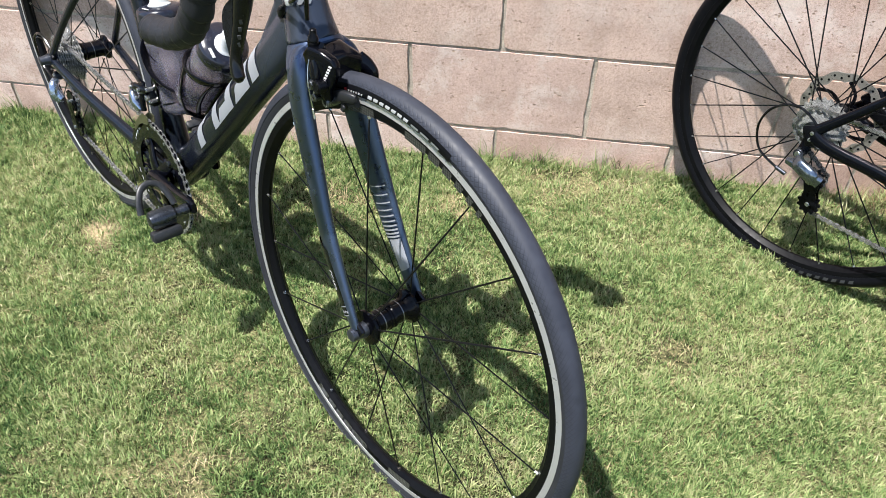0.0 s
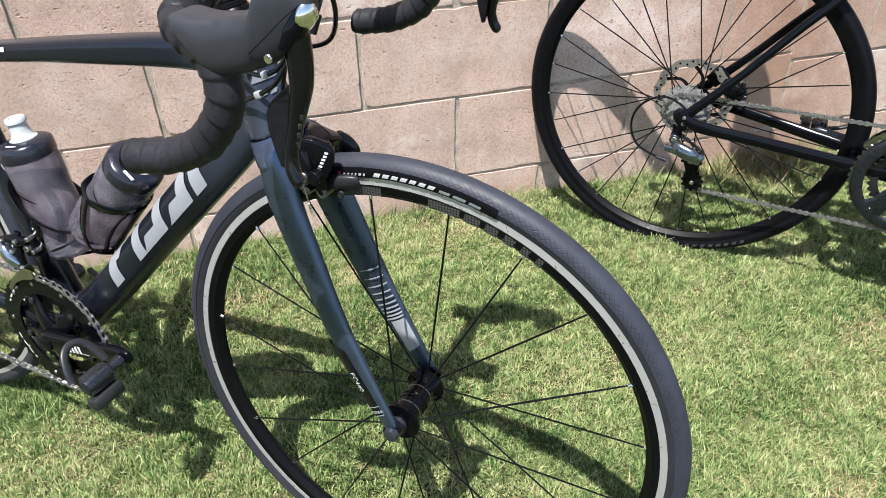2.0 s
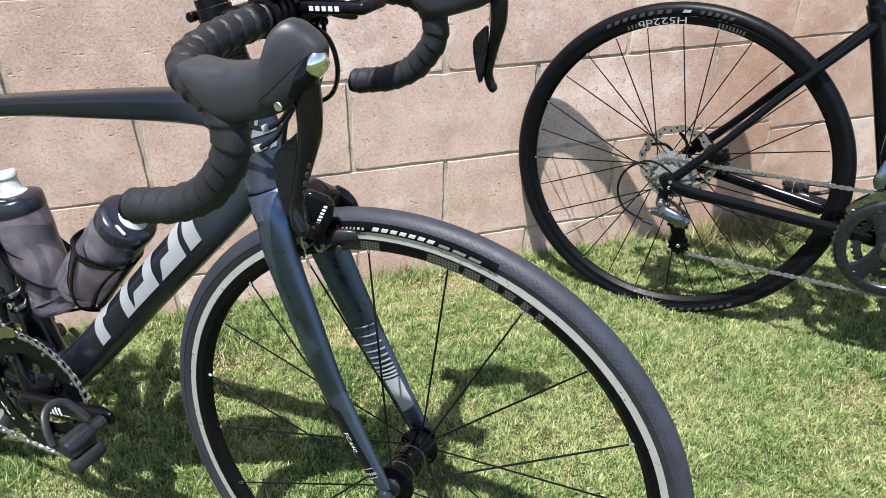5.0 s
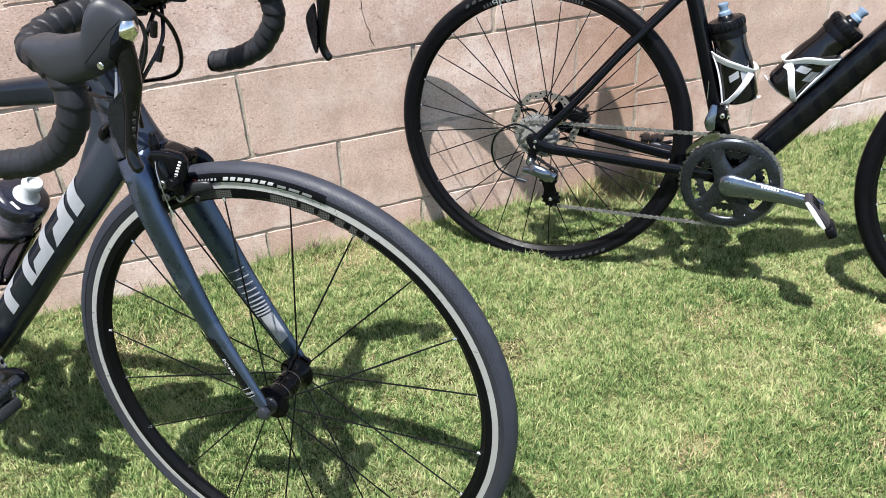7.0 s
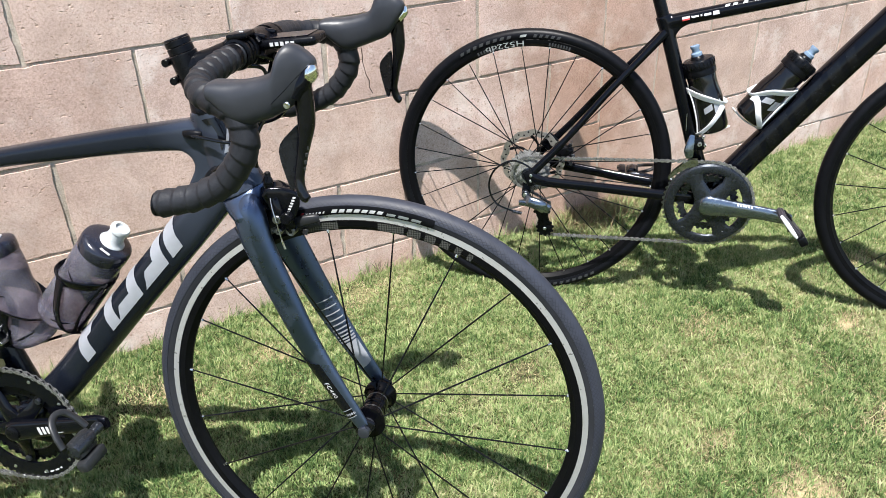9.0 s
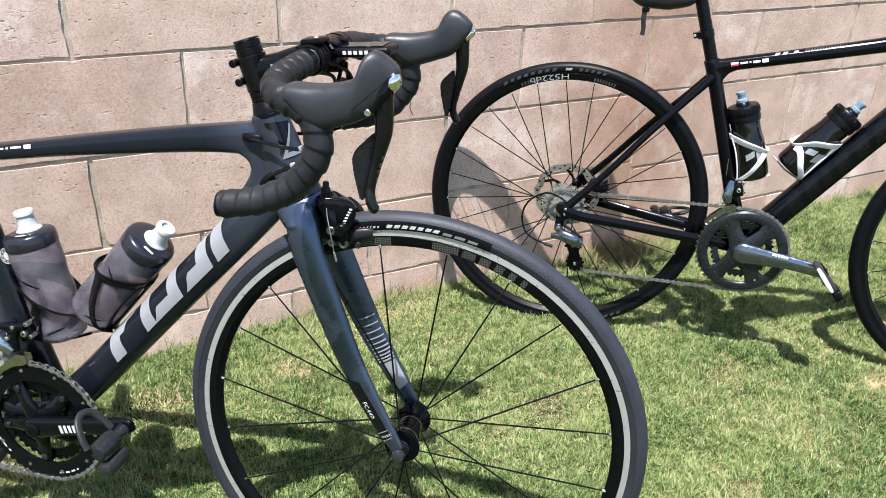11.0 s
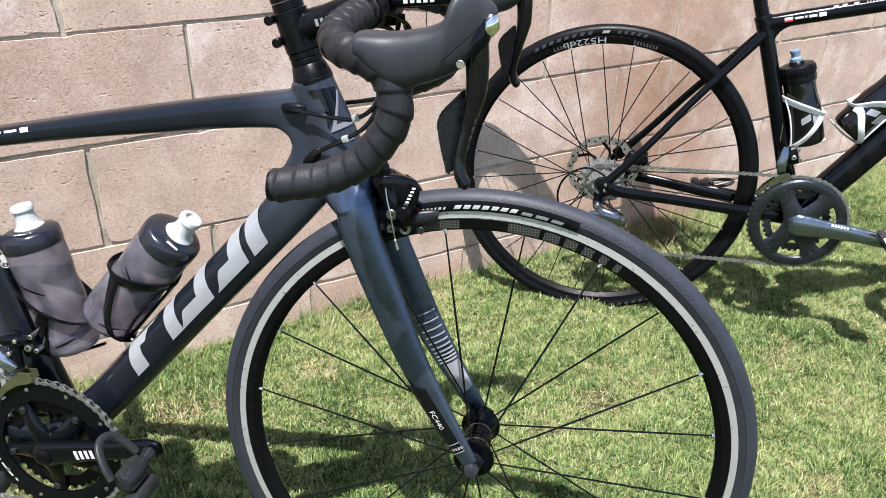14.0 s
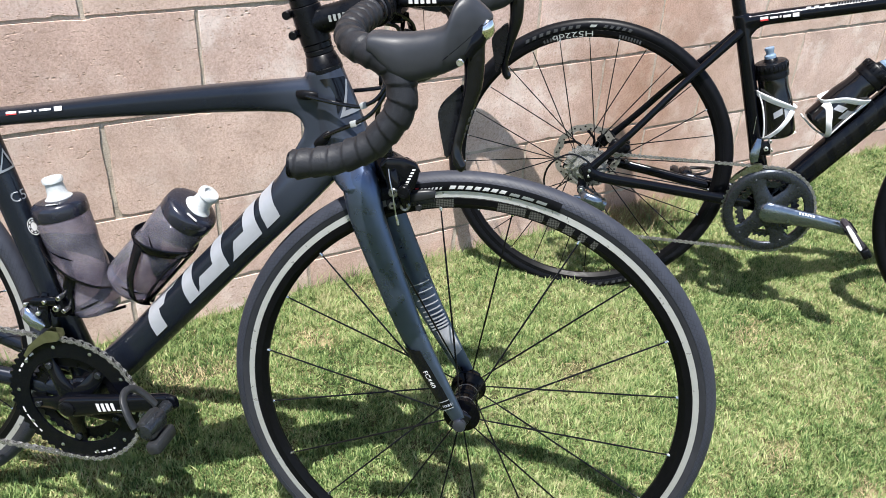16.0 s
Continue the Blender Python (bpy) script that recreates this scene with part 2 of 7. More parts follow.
def toothed(bm, at, r_in, r_out, teeth, thick, deep=0.0042):
    """A flat ring with teeth, facing along y."""
    n = teeth * 4
    at = Vector(at)
    rim, bore = [], []
    for side in (-thick / 2, thick / 2):
        a_row, b_row = [], []
        for k in range(n):
            a = 2 * math.pi * k / n
            r = r_out - (deep if k % 4 in (0, 3) else 0.0)
            a_row.append(bm.verts.new(at + Vector((r * math.cos(a), side, r * math.sin(a)))))
            b_row.append(bm.verts.new(at + Vector((r_in * math.cos(a), side, r_in * math.sin(a)))))
        rim.append(a_row)
        bore.append(b_row)
    for k in range(n):
        j = (k + 1) % n
        bm.faces.new((rim[0][k], rim[0][j], rim[1][j], rim[1][k]))
        bm.faces.new((bore[0][j], bore[0][k], bore[1][k], bore[1][j]))
        bm.faces.new((rim[0][j], rim[0][k], bore[0][k], bore[0][j]))
        bm.faces.new((rim[1][k], rim[1][j], bore[1][j], bore[1][k]))
    return bm


def chain(bm, points, pitch=0.0127):
    """Links along a line of points (x, z) at one depth: pairs of waisted side plates and a roller."""
    pts = [Vector(p) for p in points]
    run = [0.0]
    for a, b in zip(pts, pts[1:]):
        run.append(run[-1] + (b - a).length)

    def at(d):
        i = max(k for k in range(len(run) - 1) if run[k] <= d)
        return pts[i].lerp(pts[i + 1], (d - run[i]) / (run[i + 1] - run[i]))

    n = int(run[-1] / pitch)
    for k in range(n):
        a, b = at(k * pitch), at((k + 1) * pitch)
        way = (b - a).normalized()
        up = way.cross(Vector((0, 1, 0))).normalized()
        gap = 0.0028 if k % 2 else 0.0021
        for s in (1, -1):
            rows = []
            for along, half in ((-0.0035, 0.0020), (0.001, 0.0038), (0.0064, 0.0016), (0.0117, 0.0038), (0.0162, 0.0020)):
                c = a + way * along + Vector((0, s * gap, 0))
                rows.append([bm.verts.new(c + up * half + Vector((0, s * 0.0005, 0))), bm.verts.new(c - up * half + Vector((0, s * 0.0005, 0))),
                             bm.verts.new(c - up * half - Vector((0, s * 0.0005, 0))), bm.verts.new(c + up * half - Vector((0, s * 0.0005, 0)))])
            for p, q in zip(rows, rows[1:]):
                for j in range(4):
                    bm.faces.new((p[j], p[(j + 1) % 4], q[(j + 1) % 4], q[j]))
            bm.faces.new(rows[0])
            bm.faces.new(rows[-1][::-1])
        round_rod(bm, a - Vector((0, 0.0030, 0)), a + Vector((0, 0.0030, 0)), 0.0034, seg=6)
    return bm

# ---- the wall: running bond of concrete blocks, 406 x 203 mm with the joint ----
BLOCK_L, BLOCK_H, BED0 = 0.4064, 0.2032, 0.085


def block_material():
    m = bpy.data.materials.new("weathered tan concrete block")
    m.use_nodes = True
    n, l = m.node_tree.nodes, m.node_tree.links
    p = n["Principled BSDF"]
    p.inputs["Roughness"].default_value = 0.92
    p.inputs["Specular IOR Level"].default_value = 0.2
    geo, info = n.new("ShaderNodeNewGeometry"), n.new("ShaderNodeObjectInfo")

    def noise_at(scale, detail, rough=0.55):
        t = n.new("ShaderNodeTexNoise")
        t.inputs["Scale"].default_value, t.inputs["Detail"].default_value, t.inputs["Roughness"].default_value = scale, detail, rough
        l.new(geo.outputs["Position"], t.inputs["Vector"])
        return t.outputs["Fac"]

    def ramp(value, stops):
        r = n.new("ShaderNodeValToRGB")
        r.color_ramp.elements[0].position, r.color_ramp.elements[0].color = stops[0][0], (*stops[0][1], 1)
        r.color_ramp.elements[1].position, r.color_ramp.elements[1].color = stops[-1][0], (*stops[-1][1], 1)
        for pos, c in stops[1:-1]:
            r.color_ramp.elements.new(pos).color = (*c, 1)
        l.new(value, r.inputs["Fac"])
        return r.outputs["Color"]

    def mix(kind, fac, a, b):
        x = n.new("ShaderNodeMix")
        x.data_type, x.blend_type = "RGBA", kind
        for s, v in ((0, fac), (6, a), (7, b)):
            if isinstance(v, (int, float)):
                x.inputs[s].default_value = v
            elif isinstance(v, tuple):
                x.inputs[s].default_value = (*v, 1)
            else:
                l.new(v, x.inputs[s])
        return x.outputs[2]

    tone = ramp(info.outputs["Random"], [(0.0, (0.468, 0.328, 0.276)), (0.25, (0.542, 0.408, 0.345)), (0.5, (0.512, 0.376, 0.324)), (0.75, (0.586, 0.448, 0.394)), (1.0, (0.530, 0.371, 0.309))])
    cloudy = ramp(noise_at(9, 6, 0.6), [(0.32, (0.80, 0.79, 0.77)), (0.66, (1.09, 1.09, 1.09))])
    grain = ramp(noise_at(620, 4, 0.8), [(0.34, (0.70, 0.68, 0.66)), (0.60, (1.10, 1.10, 1.10))])
    flecks = ramp(noise_at(190, 3, 0.7), [(0.36, (0.80, 0.78, 0.76)), (0.50, (1.0, 1.0, 1.0)), (0.66, (1.10, 1.10, 1.10))])
    col = mix("MULTIPLY", 1.0, mix("MULTIPLY", 1.0, mix("MULTIPLY", 1.0, tone, cloudy), grain), flecks)
    # lime bloom, on some blocks more than on others
    chalk = ramp(noise_at(6.5, 10, 0.72), [(0.50, (0, 0, 0)), (0.68, (1, 1, 1))])
    some = ramp(info.outputs["Random"], [(0.30, (0.25, 0.25, 0.25)), (0.62, (0.72, 0.72, 0.72))])
    col = mix("MIX", mix("MULTIPLY", 1.0, chalk, some), col, (0.76, 0.695, 0.65))
    # rusty damp stain beside the stepped course
    away = n.new("ShaderNodeVectorMath")
    away.operation = "DISTANCE"
    squash = n.new("ShaderNodeMapping")
    squash.inputs["Scale"].default_value = (1.6, 1.0, 0.7)
    l.new(geo.outputs["Position"], squash.inputs["Vector"])
    l.new(squash.outputs[0], away.inputs[0])
    away.inputs[1].default_value = (1.6 * 1.00, 0, 0.7 * 0.36)
    ragged = n.new("ShaderNodeMath")
    ragged.operation = "MULTIPLY_ADD"
    l.new(noise_at(14, 6, 0.65), ragged.inputs[0])
    ragged.inputs[1].default_value = 0.30
    l.new(away.outputs["Value"], ragged.inputs[2])
    stain = ramp(ragged.outputs[0], [(0.22, (0.74, 0.63, 0.55)), (0.80, (1, 1, 1))])
    col = mix("MULTIPLY", 1.0, col, stain)
    # open pores of two sizes
    def pores_at(scale, lo, hi, few_scale, cut):
        stretch = n.new("ShaderNodeMapping")
        stretch.inputs["Scale"].default_value = (0.75, 1.0, 1.25)
        l.new(geo.outputs["Position"], stretch.inputs["Vector"])
        v = n.new("ShaderNodeTexVoronoi")
        v.inputs["Scale"].default_value = scale
        l.new(stretch.outputs[0], v.inputs["Vector"])
        hole, few, pick = n.new("ShaderNodeMapRange"), n.new("ShaderNodeMapRange"), n.new("ShaderNodeMath")
        hole.inputs["From Min"].default_value, hole.inputs["From Max"].default_value = lo, hi
        hole.inputs["To Min"].default_value, hole.inputs["To Max"].default_value = 1.0, 0.0
        l.new(v.outputs["Distance"], hole.inputs["Value"])
        few.inputs["From Min"].default_value, few.inputs["From Max"].default_value = cut, cut + 0.06
        l.new(noise_at(few_scale, 3), few.inputs["Value"])
        pick.operation = "MULTIPLY"
        l.new(hole.outputs[0], pick.inputs[0])
        l.new(few.outputs[0], pick.inputs[1])
        return pick.outputs[0]

    both = n.new("ShaderNodeMath")
    both.operation = "MAXIMUM"
    l.new(pores_at(105, 0.18, 0.34, 45, 0.555), both.inputs[0])
    l.new(pores_at(260, 0.18, 0.36, 80, 0.50), both.inputs[1])
    pick = both
    col = mix("MIX", pick.outputs[0], col, (0.33, 0.23, 0.175))
    l.new(col, p.inputs["Base Color"])
    h = n.new("ShaderNodeMath")
    h.operation = "MULTIPLY_ADD"
    l.new(pick.outputs[0], h.inputs[0])
    h.inputs[1].default_value = -2.2
    l.new(noise_at(420, 5, 0.7), h.inputs[2])
    b = n.new("ShaderNodeBump")
    b.inputs["Strength"].default_value, b.inputs["Distance"].default_value = 0.55, 0.0014
    l.new(h.outputs[0], b.inputs["Height"])
    l.new(b.outputs[0], p.inputs["Normal"])
    return m


BLOCK = block_material()
MORTAR = material("sandy grey mortar", (0.37, 0.318, 0.262), 0.95, vary=0.5, scale=110, bump=1.0, bump_scale=420, spec=0.15)


def block_mesh(length, high, seed):
    """A block with crumbly, uneven arrises; the lower edge is the more worn."""
    hx, hz = length / 2 - 0.0042, high / 2 - 0.0032
    rnd = random.Random(seed)
    edge = [(-hx + 2 * hx * i / 22, -hz) for i in range(22)] + [(hx, -hz + 2 * hz * i / 11) for i in range(11)]
    edge += [(-x, -z) for x, z in edge]
    bm = bmesh.new()
    rows = [[], [], []]
    for x, z in edge:
        cx, cz = x / hx, z / hz
        top = cz > 0.999
        bite = abs(rnd.gauss(0, 0.0004 if top else 0.0009)) + (rnd.uniform(0.002, 0.004) if rnd.random() < (0.02 if top else 0.07) else 0)
        ix = -math.copysign(bite, x) if abs(cx) > 0.999 else 0
        iz = -math.copysign(bite, z) if abs(cz) > 0.999 else 0
        soft = 0.0003 if top else rnd.uniform(0.0006, 0.0016)
        rows[0].append(bm.verts.new((x + ix - cx * soft, -0.095, z + iz - cz * soft)))
        rows[1].append(bm.verts.new((x + ix, -0.095 + soft * 0.9, z + iz)))
        rows[2].append(bm.verts.new((x, 0.095, z)))
    m = len(edge)
    bm.faces.new(rows[0])
    bm.faces.new(rows[2][::-1])
    for a, b in zip(rows, rows[1:]):
        for i in range(m):
            bm.faces.new((a[i], a[(i + 1) % m], b[(i + 1) % m], b[i]))
    return mesh_of("block", bm, BLOCK, smooth=False)


wall = tagged(new("wall_north"), "tan concrete block garden wall in running bond", "wall", kind="structure")
bm = bmesh.new()
block(bm, (9.0, 0.17, 2.3), (0.6, 0.0885, 0.85), bevel=0)
part("mortar", bm, MORTAR, wall, "sandy recessed mortar joints", smooth=False)

FULL = [block_mesh(BLOCK_L, BLOCK_H, 40 + k) for k in range(7)]
rnd_wall = random.Random(7)


def lay_block(mesh, x, z):
    ob = new("block", mesh)
    ob.parent = wall
    ob.location = (x + rnd_wall.uniform(-0.0015, 0.0015), 0.095 + rnd_wall.uniform(-0.0009, 0.0009), z + rnd_wall.uniform(-0.001, 0.001))
    ob.rotation_euler = (0, rnd_wall.uniform(-0.003, 0.003), rnd_wall.uniform(-0.002, 0.002))


def bed(row):
    return BED0 + row * BLOCK_H


# blocks cut to fit where the courses step: x from and to, z from and to
STEP = 0.266
CUT = [(0.4064, 0.838, bed(1), bed(2)), (0.838, 1.019, bed(1), bed(2)), (1.019, 1.2192, STEP, bed(2)), (1.2192, 1.6256, STEP, bed(2)), (1.6256, 2.032, STEP, bed(2)),
       (0.6096, 1.026, bed(0), bed(1)), (1.026, 1.4224, bed(0), STEP), (1.4224, 1.8288, bed(0), STEP)]
for row in range(-1, 9):
    for i in range(-8, 13):
        # odd rows hold joints at whole block lengths, even rows at halves
        x, z = (i + (0.5 if row % 2 else 0.0)) * BLOCK_L, bed(row + 0.5)
        if not any(a < x < b and c < z < d for a, b, c, d in CUT):
            lay_block(FULL[rnd_wall.randrange(7)], x, z)
for k, (a, b, c, d) in enumerate(CUT):
    lay_block(block_mesh(b - a, d - c, 60 + k), (a + b) / 2, (c + d) / 2)

# a hairline crack runs down one block
CRACK_DARK = material("dark open crack", (0.05, 0.035, 0.028), 0.95, vary=0.3, spec=0.1)
crack = pipe([(0.292, -0.0010, 0.690), (0.290, -0.0010, 0.652), (0.294, -0.0010, 0.611), (0.294, -0.0010, 0.588), (0.297, -0.0010, 0.572), (0.301, -0.0010, 0.553), (0.308, -0.0010, 0.538), (0.306, -0.0010, 0.525), (0.314, -0.0010, 0.507)], 0.0008, 3, 6)
part("crack", crack, CRACK_DARK, wall, "thin dark hairline crack")

# ---- the lawn: one sheet of soil and thatch, and the blades that stand on it ----
def hump(x, y):
    """The lie of the lawn, in gentle swells."""
    return 0.005 * np.sin(x * 4.1 + 1.3 * np.sin(y * 3.3)) * np.cos(y * 3.7)


# worn, straw-coloured spots in the lawn: x, y, size
BARE = [(0.64, -1.11, 0.075), (1.16, -0.79, 0.05), (-0.81, -0.41, 0.06), (1.02, -0.03, 0.08), (-0.05, -0.21, 0.035)]
WORN = BARE + [(0.59, -0.92, 0.05), (-0.40, -0.94, 0.07), (-0.35, -0.21, 0.09), (-0.08, -0.19, 0.05), (0.20, -0.05, 0.10), (0.86, -0.62, 0.06), (0.40, -0.55, 0.05), (-0.62, -0.30, 0.06), (0.95, -1.05, 0.06), (1.45, -0.62, 0.08)]


def wear(x, y):
    """How worn the lawn is, 0 to 1."""
    w = np.zeros_like(x)
    for a, b, size in WORN:
        d = np.hypot(x - a, (y - b) * 1.25) / size + 0.25 * np.sin(x * 61 + y * 23) + 0.2 * np.sin(y * 83 - x * 31)
        w = np.maximum(w, np.clip(1.5 - d, 0, 1))
    return w


def soil_material():
    m = bpy.data.materials.new("thatch and soil under the lawn")
    m.use_nodes = True
    n, l = m.node_tree.nodes, m.node_tree.links
    p = n["Principled BSDF"]
    p.inputs["Roughness"].default_value = 0.95
    p.inputs["Specular IOR Level"].default_value = 0.15
    geo = n.new("ShaderNodeNewGeometry")
    a, b = n.new("ShaderNodeTexNoise"), n.new("ShaderNodeTexNoise")
    a.inputs["Scale"].default_value, b.inputs["Scale"].default_value = 3.0, 160
    a.inputs["Detail"].default_value, b.inputs["Detail"].default_value = 6, 6
    for t in (a, b):
        l.new(geo.outputs["Position"], t.inputs["Vector"])
    add = n.new("ShaderNodeMath")
    l.new(a.outputs["Fac"], add.inputs[0])
    l.new(b.outputs["Fac"], add.inputs[1])
    half = n.new("ShaderNodeMath")
    half.operation = "MULTIPLY"
    half.inputs[1].default_value = 0.5
    l.new(add.outputs[0], half.inputs[0])
    r = n.new("ShaderNodeValToRGB")
    r.color_ramp.elements[0].position, r.color_ramp.elements[0].color = 0.42, (0.022, 0.024, 0.010, 1)
    r.color_ramp.elements[1].position, r.color_ramp.elements[1].color = 0.60, (0.190, 0.175, 0.085, 1)
    l.new(half.outputs[0], r.inputs["Fac"])
    last = r.outputs["Color"]
    for x, y, size in BARE:
        d = n.new("ShaderNodeVectorMath")
        d.operation = "DISTANCE"
        l.new(geo.outputs["Position"], d.inputs[0])
        d.inputs[1].default_value = (x, y, 0)
        wob = n.new("ShaderNodeMath")
        wob.operation = "MULTIPLY_ADD"
        l.new(b.outputs["Fac"], wob.inputs[0])
        wob.inputs[1].default_value = 0.06
        l.new(d.outputs["Value"], wob.inputs[2])
        fall = n.new("ShaderNodeMapRange")
        fall.inputs["From Min"].default_value, fall.inputs["From Max"].default_value = size * 0.6, size * 1.5
        fall.inputs["To Min"].default_value, fall.inputs["To Max"].default_value = 0.75, 0.0
        l.new(wob.outputs[0], fall.inputs["Value"])
        mx = n.new("ShaderNodeMix")
        mx.data_type = "RGBA"
        l.new(fall.outputs[0], mx.inputs[0])
        l.new(last, mx.inputs[6])
        mx.inputs[7].default_value = (0.42, 0.33, 0.20, 1)
        last = mx.outputs[2]
    # away from the bicycles the turf closes over the thatch
    spread, size, axes, far = n.new("ShaderNodeVectorMath"), n.new("ShaderNodeVectorMath"), n.new("ShaderNodeSeparateXYZ"), n.new("ShaderNodeMath")
    closed, turf = n.new("ShaderNodeMapRange"), n.new("ShaderNodeMix")
    spread.operation, size.operation, far.operation = "MULTIPLY_ADD", "ABSOLUTE", "MAXIMUM"
    l.new(geo.outputs["Position"], spread.inputs[0])
    spread.inputs[1].default_value, spread.inputs[2].default_value = (1 / 1.95, 1 / 0.65, 0), (-0.45 / 1.95, 1, 0)
    l.new(spread.outputs[0], size.inputs[0])
    l.new(size.outputs[0], axes.inputs[0])
    l.new(axes.outputs["X"], far.inputs[0])
    l.new(axes.outputs["Y"], far.inputs[1])
    closed.inputs["From Min"].default_value, closed.inputs["From Max"].default_value = 0.98, 1.06
    closed.inputs["To Max"].default_value = 0.85
    l.new(far.outputs[0], closed.inputs["Value"])
    turf.data_type = "RGBA"
    l.new(closed.outputs[0], turf.inputs[0])
    l.new(last, turf.inputs[6])
    turf.inputs[7].default_value = (0.060, 0.068, 0.026, 1)
    l.new(turf.outputs[2], p.inputs["Base Color"])
    bp = n.new("ShaderNodeBump")
    bp.inputs["Strength"].default_value, bp.inputs["Distance"].default_value = 0.8, 0.006
    l.new(b.outputs["Fac"], bp.inputs["Height"])
    l.new(bp.outputs[0], p.inputs["Normal"])
    return m


bm = bmesh.new()
lines_x = [-400, -60, -12, -5] + [-3 + 0.06 * k for k in range(120)] + [5, 8, 20, 80, 400]
lines_y = [-400, -60, -12, -5] + [-3 + 0.06 * k for k in range(51)] + [0.06, 0.35]
lines_y = sorted(set(lines_y)) + [6, 40, 400]
lines_x = sorted(set(lines_x))
grid = [[bm.verts.new((x, y, float(hump(x, y)) - 0.002 if abs(x) < 5 and -4 < y < 0.5 else 0.0)) for x in lines_x] for y in lines_y]
for j in range(len(lines_y) - 1):
    for i in range(len(lines_x) - 1):
        bm.faces.new((grid[j][i], grid[j][i + 1], grid[j + 1][i + 1], grid[j + 1][i]))
ground = new("ground", mesh_of("ground", bm, soil_material()))
tagged(ground, "dry thatch and soil under mown grass", "ground", kind="structure")


def grass_material():
    m = bpy.data.materials.new("mown grass blades")
    m.use_nodes = True
    n, l = m.node_tree.nodes, m.node_tree.links
    p = n["Principled BSDF"]
    p.inputs["Roughness"].default_value = 0.55
    p.inputs["Specular IOR Level"].default_value = 0.28
    geo = n.new("ShaderNodeNewGeometry")
    patch = n.new("ShaderNodeTexNoise")
    patch.inputs["Scale"].default_value, patch.inputs["Detail"].default_value = 4.5, 5
    l.new(geo.outputs["Position"], patch.inputs["Vector"])
    # tufts a hand wide and a finger wide differ in tone
    clump = n.new("ShaderNodeTexNoise")
    clump.inputs["Scale"].default_value, clump.inputs["Detail"].default_value = 48, 4
    l.new(geo.outputs["Position"], clump.inputs["Vector"])
    both = n.new("ShaderNodeMath")
    both.operation = "MULTIPLY_ADD"
    l.new(clump.outputs["Fac"], both.inputs[0])
    both.inputs[1].default_value, both.inputs[2].default_value = 0.95, -0.455
    sum_up = n.new("ShaderNodeMath")
    l.new(patch.outputs["Fac"], sum_up.inputs[0])
    l.new(both.outputs[0], sum_up.inputs[1])
    mixer = n.new("ShaderNodeMath")
    mixer.operation = "MULTIPLY_ADD"
    l.new(sum_up.outputs[0], mixer.inputs[0])
    mixer.inputs[1].default_value = 1.10
    shift = n.new("ShaderNodeMath")
    shift.operation = "MULTIPLY_ADD"
    l.new(geo.outputs["Random Per Island"], shift.inputs[0])
    shift.inputs[1].default_value, shift.inputs[2].default_value = 0.58, -0.375
    l.new(shift.outputs[0], mixer.inputs[2])
    r = n.new("ShaderNodeValToRGB")
    e = r.color_ramp.elements
    e[0].position, e[0].color = 0.10, (0.040, 0.085, 0.024, 1)
    e[1].position, e[1].color = 0.95, (0.42, 0.39, 0.23, 1)
    for pos, c in ((0.33, (0.140, 0.220, 0.070)), (0.55, (0.278, 0.350, 0.138)), (0.76, (0.400, 0.420, 0.205))):
        e.new(pos).color = (*c, 1)
    l.new(mixer.outputs[0], r.inputs["Fac"])
    l.new(r.outputs["Color"], p.inputs["Base Color"])
    t = n.new("ShaderNodeBsdfTranslucent")
    l.new(r.outputs["Color"], t.inputs["Color"])
    mx = n.new("ShaderNodeMixShader")
    mx.inputs[0].default_value = 0.30
    l.new(p.outputs[0], mx.inputs[1])
    l.new(t.outputs[0], mx.inputs[2])
    l.new(mx.outputs[0], n["Material Output"].inputs["Surface"])
    return m


